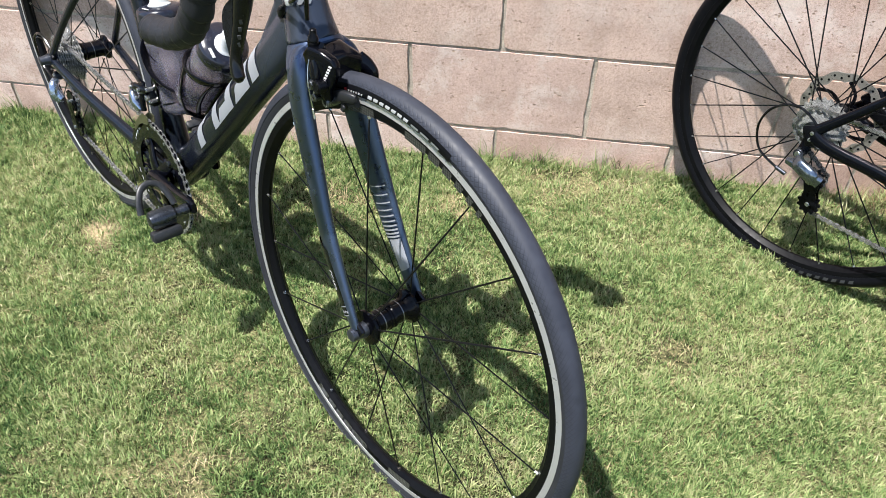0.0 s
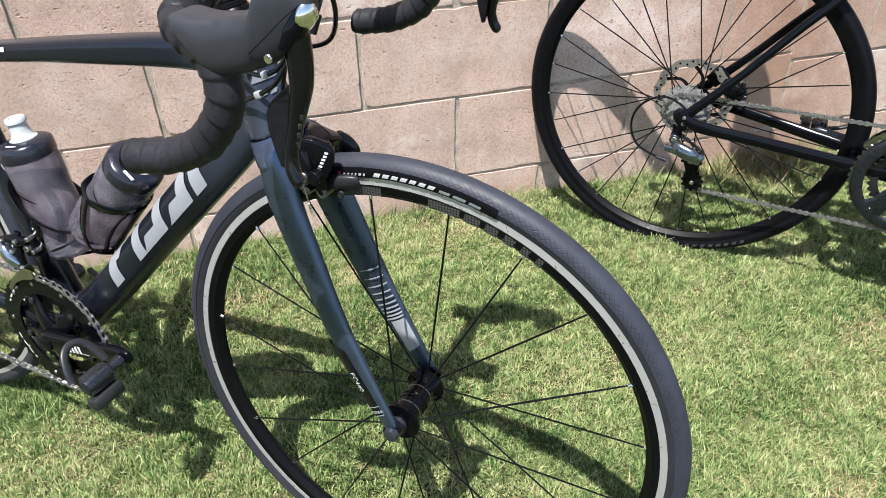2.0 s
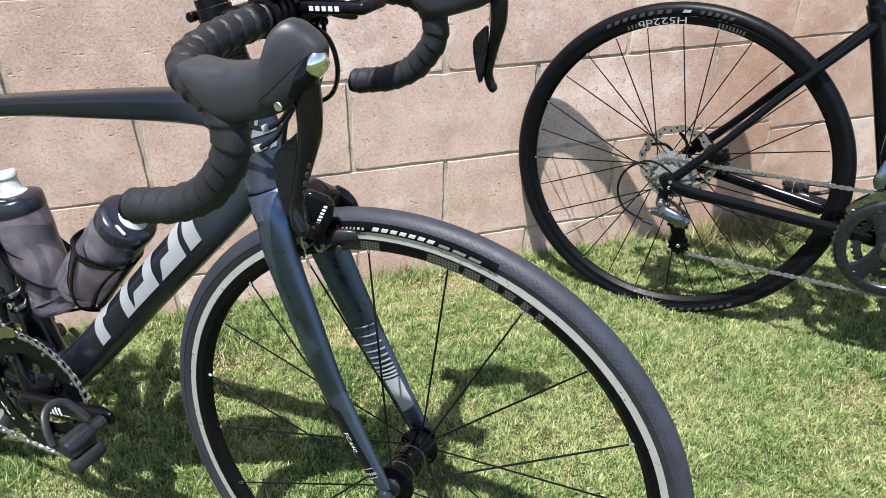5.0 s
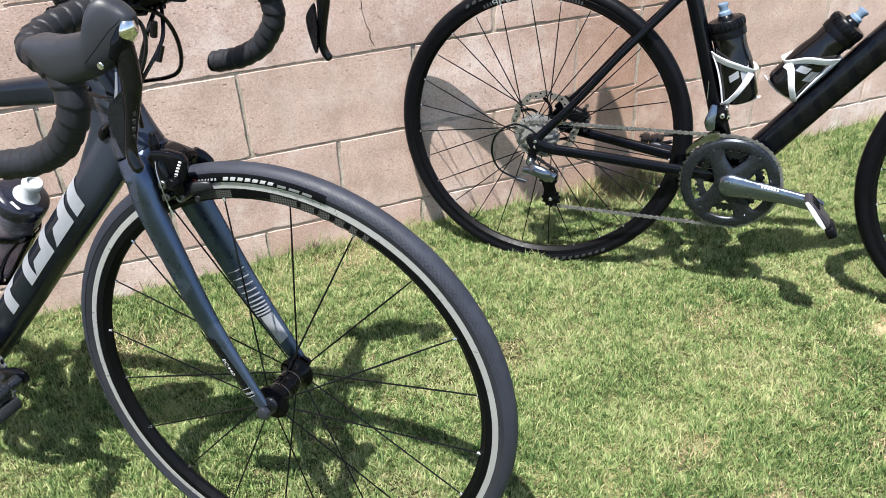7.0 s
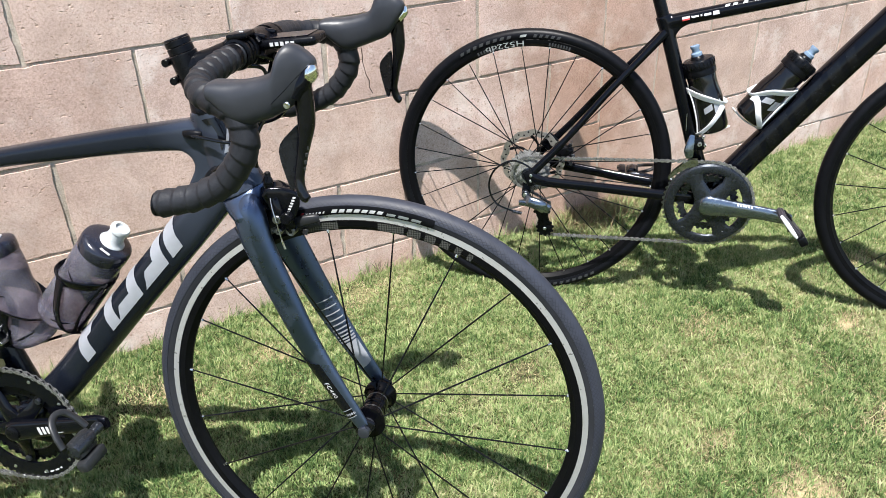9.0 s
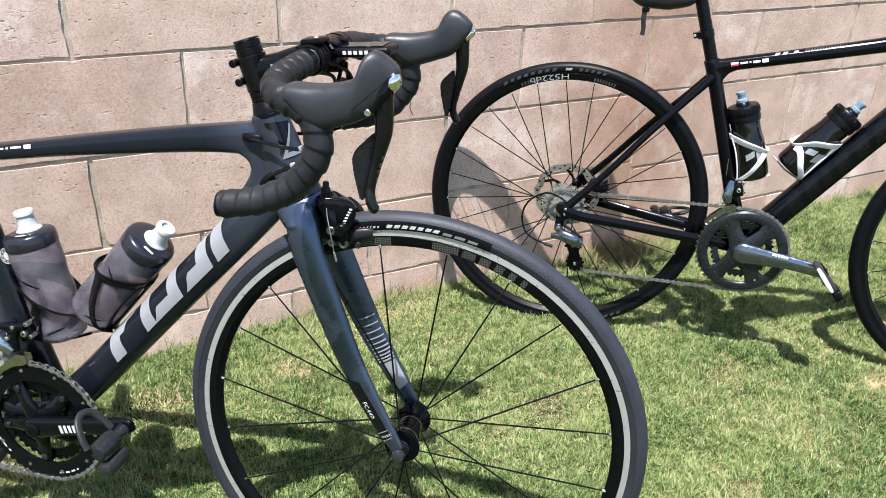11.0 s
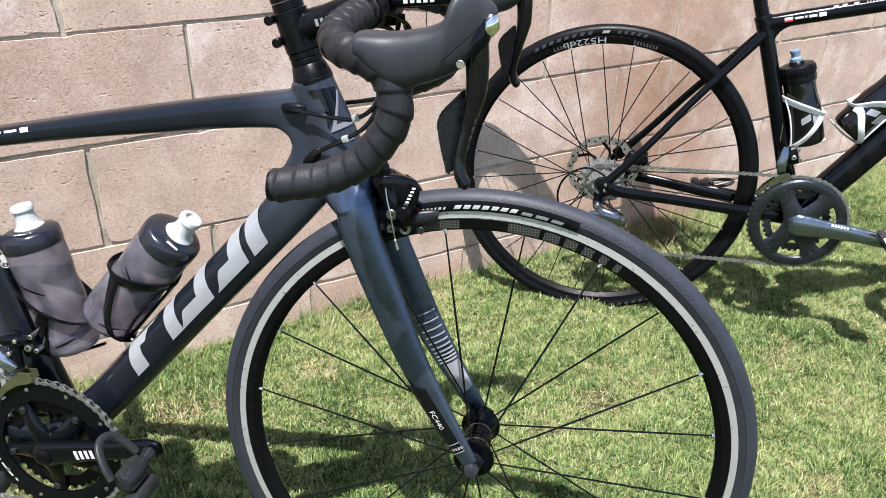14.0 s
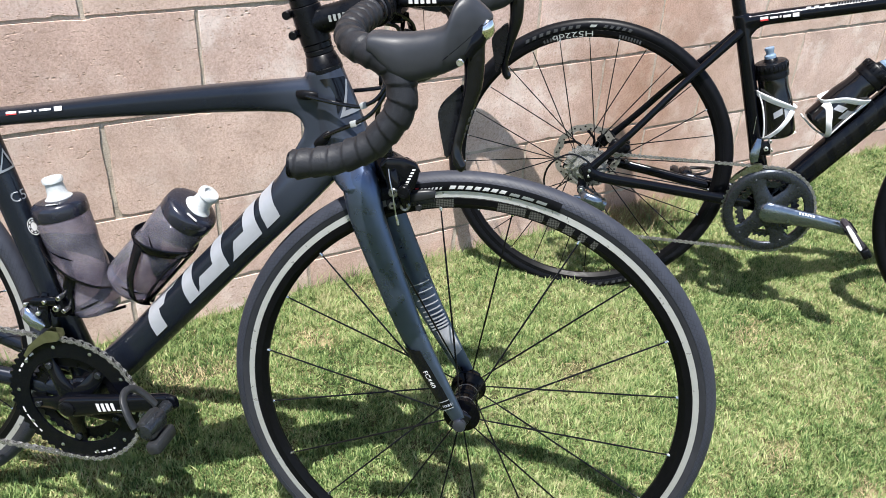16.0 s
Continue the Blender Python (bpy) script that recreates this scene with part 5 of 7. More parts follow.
# pointed panel and angular silver outline on the head tube, and white triangle on the seat tube
for q in (((0.905, 178), (0.865, 254), (0.825, 188), (0.815, 250)), ((0.825, 198), (0.815, 250), (0.725, 202), (0.66, 224)), ((0.725, 202), (0.66, 224), (0.535, 193), (0.535, 196))):
    part("head_panel", head.decal(((q[0], q[1]), (q[2], q[3])), lift=0.0010, cuts=8), FRAME_BLACK, chassis, "blue-black pointed panel")
for q in (((0.835, 250), (0.825, 256), (0.487, 196), (0.505, 208)), ((0.487, 197), (0.540, 213), (0.495, 260), (0.540, 268)), ((0.362, 206), (0.412, 215), (0.370, 222), (0.412, 231)), ((0.362, 228), (0.405, 237), (0.366, 244), (0.402, 250))):
    part("head_mark", head.decal(((q[0], q[1]), (q[2], q[3])), lift=0.0015, cuts=6), HEAD_SILVER, chassis, "silver angular emblem")
TRI = ((0.708, 206), (0.714, 284), (0.774, 262))
MID_U, MID_A = sum(u for u, d in TRI) / 3, sum(d for u, d in TRI) / 3
for (u0, d0), (u1, d1) in zip(TRI, TRI[1:] + TRI[:1]):
    inner = [(MID_U + (u - MID_U) * 0.70, MID_A + (d - MID_A) * 0.70) for u, d in ((u0, d0), (u1, d1))]
    part("seat_tube_mark", seat.decal((((u0, d0), inner[0]), ((u1, d1), inner[1])), lift=0.0012, cuts=6), HEAD_SILVER, chassis, "silver outline triangle")
grade = words("C5", lambda x, y: seat.at(0.621 + y * 0.030, 206 + x * 44, 0.0014))
part("lettering", grade, HEAD_SILVER, chassis, "thin silver seat tube lettering", smooth=False)


def seat_disc(r0, r1, first, last, lift):
    """A ring-shaped patch of the round sticker on the seat tube."""
    bm = bmesh.new()
    rows = []
    for i in range(25):
        a = radians(first + (last - first) * i / 24)
        rows.append([bm.verts.new(seat.at(0.538 + 0.026 * r * math.sin(a), 250 - 27 * r * math.cos(a), lift)) for r in (r0, (r0 + r1) / 2, r1)])
    for p, q in zip(rows, rows[1:]):
        for k in (0, 1):
            bm.faces.new((p[k], q[k], q[k + 1], p[k + 1]))
    return bm


sticker = part("round_sticker", seat_disc(0.02, 1.0, 0, 360, 0.0012), FRAME_BLACK, chassis, "round black and white sticker")
part("sticker_rim", seat_disc(0.90, 1.0, 0, 360, 0.0015), WHITE_DECAL, sticker)
part("sticker_middle", seat_disc(0.02, 0.50, 0, 360, 0.0015), WHITE_DECAL, sticker)
for k in range(8):
    part("sticker_mark", seat_disc(0.60, 0.78, k * 45, k * 45 + 26, 0.0015), WHITE_DECAL, sticker)

# fork
fork = group_node("fork", blue)
bm = sweep(bmesh.new(), smooth_line([(head_axis(0.6735) + 0.004, 0, 0.6735), (head_axis(0.668) + 0.005, 0, 0.668), (head_axis(0.660) + 0.007, 0, 0.660), (head_axis(0.652) + 0.009, 0, 0.651), (head_axis(0.647) + 0.010, 0, 0.645)], 5), [0.0315, 0.0350, 0.0410, 0.0455, 0.0455], [0.0335, 0.0335, 0.0320, 0.0280, 0.0220], seg=36, power=2.3)
part("fork_crown", bm, FORK_BLUE, fork)
blades1 = {}
for s in (1, -1):
    blade = Tube([(-0.163, s * 0.016, 0.668), (-0.158, s * 0.025, 0.662), (-0.150, s * 0.033, 0.648), (-0.139, s * 0.039, 0.610), (-0.110, s * 0.044, 0.542), (-0.076, s * 0.049, 0.468), (-0.038, s * 0.052, 0.400), (-0.003, s * 0.054, 0.342)], [0.011, 0.0145, 0.0138, 0.0118, 0.0105, 0.0092, 0.0075, 0.0050], [0.016, 0.0255, 0.0265, 0.0245, 0.0228, 0.0190, 0.0148, 0.0105], 2.3, ease=40)
    part("fork_blade", blade.mesh(28), FORK_BLUE, fork)
    blades1[s] = blade
    bm = block(bmesh.new(), (0.020, 0.007, 0.030), (0.0, s * 0.0535, 0.338), Euler((0, radians(28), 0)).to_matrix(), 0.0028, 2)
    part("fork_end", bm, FRAME_BLACK, fork)
near, far = blades1[-1], blades1[1]
part("fork_panel", near.decal((((0.645, 268), (0.93, 268)), ((0.690, 176), (0.93, 162))), cuts=12), FRAME_BLACK, fork, "black lower fork panel")
part("fork_label", near.decal((((0.910, 256), (0.948, 256)), ((0.906, 130), (0.944, 130))), lift=0.0009, cuts=10), FRAME_BLACK, fork, "black label band")
for k in range(6):
    part("label_mark", near.decal((((0.924, 214 - k * 11), (0.934, 214 - k * 11)), ((0.924, 207 - k * 11), (0.934, 207 - k * 11))), lift=0.0013, cuts=2), SILVER_DECAL, fork)
for u, w1 in ((0.910, 0.003), (0.945, 0.003)):
    part("fork_line", near.decal((((u, 246), (u + w1, 246)), ((u - 0.004, 150), (u - 0.004 + w1, 150))), lift=0.0011, cuts=10), SILVER_DECAL, fork, "thin silver line")
lettering = words("FC440", lambda x, y: near.at(0.770 + x * 0.0200, 206 - y * 22, 0.0013))
part("lettering", lettering, WHITE_DECAL, fork, "small white fork lettering", smooth=False)
for k, u in enumerate((0.545, 0.580, 0.612, 0.640, 0.664, 0.685, 0.703, 0.719, 0.733, 0.746)):
    w1 = 0.0050 + 0.0004 * k
    part("fork_stripe", far.decal((((u, 236), (u + w1 * 0.85, 236)), ((u - 0.004, 122), (u - 0.004 + w1 * 0.85, 122))), lift=0.0020, cuts=12), SILVER_DECAL, fork, "pale grey stripe")
part("fork_stripe", far.decal((((0.762, 236), (0.90, 240)), ((0.756, 122), (0.875, 120))), lift=0.0013, cuts=10), SILVER_DECAL, fork, "silver lower fork panel")

# front brake: a low dual-pivot arch in front of the crown
brake = group_node("front_brake", blue)
GREY_HOLDER = material("dark grey cast alloy", (0.011, 0.0115, 0.013), 0.40, vary=0.2, spec=0.3)
bm = bmesh.new()
for p in ((-0.140, 0.016, 0.684), (-0.140, -0.016, 0.684), (-0.140, 0.016, 0.664), (-0.140, -0.016, 0.664), (-0.120, 0.004, 0.6905), (-0.120, -0.020, 0.6905), (-0.098, -0.032, 0.6840), (-0.099, 0.000, 0.6820), (-0.100, 0.030, 0.6690),
          (-0.095, -0.038, 0.660), (-0.098, 0.039, 0.6540), (-0.096, -0.018, 0.6630), (-0.099, 0.018, 0.6620), (-0.120, -0.038, 0.660), (-0.120, 0.038, 0.656)):
    bm.verts.new(p)
bmesh.ops.convex_hull(bm, input=list(bm.verts))
bmesh.ops.dissolve_limit(bm, angle_limit=radians(4), verts=list(bm.verts), edges=list(bm.edges))
bmesh.ops.bevel(bm, geom=list(bm.edges), offset=0.0030, segments=3, affect="EDGES", profile=0.5)
part("caliper_body", bm, BLACK_GLOSS, brake, "gloss black wedge-shaped brake body", angle=50)
for s in (1, -1):
    line = [(-0.108, s * 0.022, 0.668), (-0.102, s * 0.029, 0.661), (-0.096, s * 0.034, 0.652), (-0.094, s * 0.0345, 0.642), (-0.094, s * 0.030, 0.629)]
    bm = sweep(bmesh.new(), smooth_line(line, 6), [0.0085, 0.0090, 0.0085, 0.0075, 0.0060], [0.0095, 0.0095, 0.0080, 0.0065, 0.0055], side=(1, 0, 0), seg=16, power=2.5)
    part("caliper_arm", bm, BLACK_GLOSS, brake, "gloss black brake arm")
    bm = round_rod(bmesh.new(), (-0.093, s * 0.014, 0.632), (-0.093, s * 0.0375, 0.632), 0.0066, seg=18)
    part("pad_bolt", bm, DULL_STEEL, brake)
    bm = lathe(bmesh.new(), [(0.0030, s * 0.0368), (0.0030, s * 0.0380), (0.0052, s * 0.0384), (0.0052, s * 0.0366)], (-0.093, 0, 0.632), seg=18, closed=True)
    part("bolt_rim", bm, DULL_STEEL, brake)
    bm = round_rod(bmesh.new(), (-0.093, s * 0.0370, 0.632), (-0.093, s * 0.0379, 0.632), 0.0030, seg=6)
    part("socket", bm, BLACK_SATIN, brake)
    bm = sweep(bmesh.new(), smooth_line([(-0.120, s * 0.0150, 0.623), (-0.092, s * 0.0150, 0.631), (-0.060, s * 0.0155, 0.6395)], 4), [0.0040, 0.0042, 0.0038], [0.0065, 0.0065, 0.0055], seg=10, power=3)
    part("brake_pad", bm, BRAKE_PAD, brake)
    bm = sweep(bmesh.new(), smooth_line([(-0.100, s * 0.0200, 0.634), (-0.082, s * 0.0225, 0.642), (-0.066, s * 0.0205, 0.6455), (-0.059, s * 0.0185, 0.6455)], 4), [0.0050, 0.0050, 0.0042, 0.0028], [0.0085, 0.0078, 0.0066, 0.0050], seg=14, power=2.8)
    part("pad_holder", bm, GREY_HOLDER, brake, "dark grey pad holder")
    bm = block(bmesh.new(), (0.007, 0.004, 0.009), (-0.078, s * 0.022, 0.627), Euler((0, radians(15), 0)).to_matrix(), 0.001)
    part("pad_stop", bm, GREY_HOLDER, brake)
bm = round_rod(bmesh.new(), (-0.112, 0.030, 0.656), (-0.0960, 0.032, 0.656), 0.0092, seg=24)
part("pivot_cap", bm, BLACK_GLOSS, brake)
bm = lathe(bmesh.new(), [(0.0035, -0.0966), (0.0035, -0.0946), (0.0058, -0.0944), (0.0058, -0.0966)], (0, 0.032, 0.656), axis="X", seg=20, closed=True)
part("pivot_rim", bm, GUNMETAL, brake)
# broad outer arm on the right: a slab with eased edges, its printed flank turned a little forward
turn = radians(16)


def on_arm(x, z, h):
    return Vector((-0.098 + (x + 0.098) * math.cos(turn) + h * math.sin(turn), -0.0345 - h * math.cos(turn) + (x + 0.098) * math.sin(turn), z))


bm = plate(bmesh.new(), [(-0.127, 0.684), (-0.119, 0.6955), (-0.100, 0.6945), (-0.083, 0.6890), (-0.0780, 0.6820), (-0.0785, 0.6700), (-0.0835, 0.6560), (-0.0900, 0.6450), (-0.1010, 0.6420), (-0.1090, 0.6480), (-0.1160, 0.6620)], 0.012, on_arm)
bmesh.ops.bevel(bm, geom=list(bm.edges), offset=0.0032, segments=3, affect="EDGES", profile=0.5)
part("outer_arm", bm, BLACK_GLOSS, brake, "gloss black outer brake arm", angle=50)
for k in range(7):
    t = k / 6
    bm = plate(bmesh.new(), [(x - 0.0960 + t * 0.0105, z + 0.6575 + t * 0.0235) for x, z in ((-0.0020, -0.0012), (0.0018, -0.0018), (0.0026, 0.0004), (-0.0012, 0.0010))], 0.0004, lambda x, z, h: on_arm(x, z, 0.0063 + h))
    part("brake_mark", bm, WHITE_DECAL, brake, "small white mark", smooth=False)
# cable clamp, quick-release arm and barrel adjuster on the right-hand arm
bm = sweep(bmesh.new(), smooth_line([(-0.118, -0.026, 0.694), (-0.113, -0.038, 0.680), (-0.107, -0.042, 0.662), (-0.103, -0.041, 0.648)], 5), [0.0048, 0.0052, 0.0052, 0.0042], [0.0080, 0.0095, 0.0085, 0.0075], side=(0, 1, 0.3), seg=12, power=2.5)
part("cable_arm", bm, BLACK_GLOSS, brake)
for (x, z), y0, y1, r, m in (((-0.106, 0.6525), -0.0500, -0.036, 0.0060, DULL_STEEL), ((-0.1075, 0.6335), -0.0440, -0.030, 0.0048, DULL_STEEL), ((-0.0935, 0.6545), -0.0500, -0.038, 0.0078, BLACK_SATIN)):
    bm = round_rod(bmesh.new(), (x, y0, z), (x, y1, z), r, seg=18)
    part("clamp_bolt", bm, m, brake)
    bm = lathe(bmesh.new(), [(r * 0.42, y0 - 0.0006), (r * 0.45, y0 + 0.0008), (r * 0.82, y0 + 0.0008), (r * 0.80, y0 - 0.0006)], (x, 0, z), seg=16, closed=True)
    part("bolt_rim", bm, m, brake)
    bm = round_rod(bmesh.new(), (x, y0 - 0.0003, z), (x, y0 + 0.0010, z), r * 0.42, seg=6)
    part("socket", bm, BLACK_SATIN, brake)
bm = lathe(bmesh.new(), [(0.004, 0.0), (0.0062, 0.001), (0.0066, 0.006), (0.0056, 0.0065), (0.0056, 0.0080), (0.0066, 0.0085), (0.0060, 0.013), (0.0042, 0.015), (0.0040, 0.021), (0.003, 0.022)], (-0.118, -0.036, 0.692), axis="Z", seg=16)
part("barrel_adjuster", bm, BLACK_SATIN, brake)
part("brake_wire", pipe([(-0.117, -0.037, 0.696), (-0.112, -0.0475, 0.674), (-0.106, -0.0515, 0.652), (-0.101, -0.049, 0.622)], 0.0008, seg=6), STEEL, brake)
part("wire_end", rod((-0.1015, -0.049, 0.624), (-0.0980, -0.0485, 0.611), 0.0015), ALLOY, brake)

# stem, spacers and handlebar
bar = group_node("handlebar", blue)


def axis_rod(z0, z1, r0, r1=None, seg=24):
    return round_rod(bmesh.new(), (head_axis(z0), 0, z0), (head_axis(z1), 0, z1), r0, r1, seg)


part("headset_ring", axis_rod(0.7765, 0.7815, 0.0226, 0.0226), BLACK_SATIN, bar)
part("headset_cone", axis_rod(0.7815, 0.7965, 0.0222, 0.0184), BLACK_SATIN, bar)
part("spacer", axis_rod(0.7970, 0.8025, 0.0178), BLACK_SATIN, bar)
part("spacer", axis_rod(0.8030, 0.8095, 0.0178), BLACK_SATIN, bar)
part("stem_clamp", axis_rod(0.8100, 0.8515, 0.0186), BLACK_SATIN, bar)
part("spacer", axis_rod(0.8520, 0.8605, 0.0170), BLACK_SATIN, bar)
part("spacer", axis_rod(0.8610, 0.8685, 0.0170), BLACK_SATIN, bar)
part("top_cap", axis_rod(0.8690, 0.8715, 0.0172, 0.0160), BLACK_SATIN, bar)
CLAMP = Vector((-0.133, 0, 0.863))
bm = sweep(bmesh.new(), smooth_line([(head_axis(0.832) + 0.006, 0, 0.833), (-0.190, 0, 0.845), (-0.146, 0, 0.859)], 4), [0.017, 0.0155, 0.019], [0.0175, 0.0150, 0.018], seg=20)
part("stem", bm, BLACK_SATIN, bar)
for z in (0.818, 0.841):
    x = head_axis(z) - 0.022
    bm = round_rod(bmesh.new(), (x, -0.016, z), (x, 0.016, z), 0.0052, seg=14)
    part("stem_bolt", bm, BLACK_SATIN, bar)
bm = sweep(bmesh.new(), [(CLAMP.x + 0.003, -0.023, CLAMP.z), (CLAMP.x + 0.003, 0.023, CLAMP.z)], 0.0205, side=(0, 0, 1), seg=22)
part("face_plate", bm, BLACK_SATIN, bar)
for s, dz in ((1, 0.016), (1, -0.016), (-1, 0.016), (-1, -0.016)):
    bm = round_rod(bmesh.new(), (CLAMP.x + 0.010, s * 0.017, CLAMP.z + dz), (CLAMP.x + 0.024, s * 0.017, CLAMP.z + dz * 0.9), 0.0038, seg=10)
    part("face_plate_bolt", bm, BLACK_GLOSS, bar)
for k in range(4):
    bm = block(bmesh.new(), (0.0034, 0.0007, 0.0075), (-0.196 + k * 0.0058, -0.0165, 0.8425 + k * 0.0016), Euler((0, radians(-14), 0)).to_matrix(), 0)
    part("stem_mark", bm, GREY_DECAL, bar)
bm = sweep(bmesh.new(), [(CLAMP.x, -0.075, CLAMP.z), (CLAMP.x, 0.075, CLAMP.z)], 0.0150, side=(0, 0, 1), seg=18)
part("bar_tube", bm, BLACK_SATIN, bar)


def wrapped(points, r, wraps, seg=22, rings=230):
    """Bar tape: a spiral of overlapping turns with soft edges."""
    line = smooth_line(points, 12)
    run = [0.0]
    for a, b in zip(line, line[1:]):
        run.append(run[-1] + (b - a).length)
    bm = bmesh.new()
    side = Vector((0, 0, 1))
    rows = []
    for k in range(rings + 1):
        d = run[-1] * k / rings
        i = max(j for j in range(len(run) - 1) if run[j] <= d + 1e-9)
        t = (d - run[i]) / (run[i + 1] - run[i])
        p = line[i].lerp(line[i + 1], t)
        way = (line[min(i + 2, len(line) - 1)] - line[max(i - 1, 0)]).normalized()
        side = (side - way * side.dot(way)).normalized()
        up = way.cross(side)
        row = []
        for j in range(seg):
            a = 2 * math.pi * j / seg
            f = (wraps * k / rings + j / seg) % 1.0
            rr = r + 0.0026 * min(0.35 + 0.65 * f / 0.90, (1 - f) / 0.10) - 0.0012 + 0.0004 * noise.noise(p * 60)
            row.append(bm.verts.new(p + (side * math.cos(a) + up * math.sin(a)) * rr))
        rows.append(row)
    for p, q in zip(rows, rows[1:]):
        for j in range(seg):
            bm.faces.new((p[j], p[(j + 1) % seg], q[(j + 1) % seg], q[j]))
    bm.faces.new(rows[0][::-1])
    bm.faces.new(rows[-1])
    return bm


def turned_in(x):
    """How far along its nose the right hood is turned inwards, 0 to 1."""
    return min(max((x + 0.030) / 0.035, 0), 1)


def hood(s):
    """The rubber body of the lever: a flat-sided saddle for the palm that rises to a steep horn. Stations: x, y, lower and upper edge, half width."""
    st = [(-0.1045, 0.187, 0.8500, 0.8630, 0.0150), (-0.1035, 0.187, 0.8470, 0.8650, 0.0190), (-0.0960, 0.188, 0.8410, 0.8665, 0.0198), (-0.084, 0.190, 0.8290, 0.8670, 0.0198), (-0.068, 0.191, 0.8210, 0.8680, 0.0194), (-0.044, 0.192, 0.828, 0.873, 0.0185), (-0.031, 0.192, 0.833, 0.880, 0.0180),
          (-0.023, 0.192, 0.836, 0.897, 0.0172), (-0.013, 0.191, 0.840, 0.905, 0.0162), (-0.002, 0.191, 0.848, 0.904, 0.0150), (0.008, 0.190, 0.862, 0.898, 0.0128), (0.0155, 0.190, 0.874, 0.892, 0.0090), (0.0185, 0.190, 0.880, 0.888, 0.0040)]
    if s < 0:
        st = [(x - 0.008 * turned_in(x), y - 0.009 * turned_in(x), lo, hi, w) for x, y, lo, hi, w in st]
    mid = smooth_line([(x, y * s, (lo + hi) / 2) for x, y, lo, hi, w in st], 4)
    size = smooth_line([(x, w, (hi - lo) / 2) for x, y, lo, hi, w in st], 4)
    bm = bmesh.new()
    rows = []
    for p, q in zip(mid, size):
        row = []
        for k in range(26):
            a = 2 * math.pi * k / 26
            c, d = math.cos(a), math.sin(a)
            c, d = math.copysign(abs(c) ** 0.66, c), math.copysign(abs(d) ** 0.72, d)
            row.append(bm.verts.new(p + Vector((0, c * q.y, d * q.z))))
        rows.append(row)
    for a, b in zip(rows, rows[1:]):
        for k in range(26):
            bm.faces.new((a[k], a[(k + 1) % 26], b[(k + 1) % 26], b[k]))
    bm.faces.new(rows[0][::-1])
    bm.faces.new(rows[-1])
    return bm


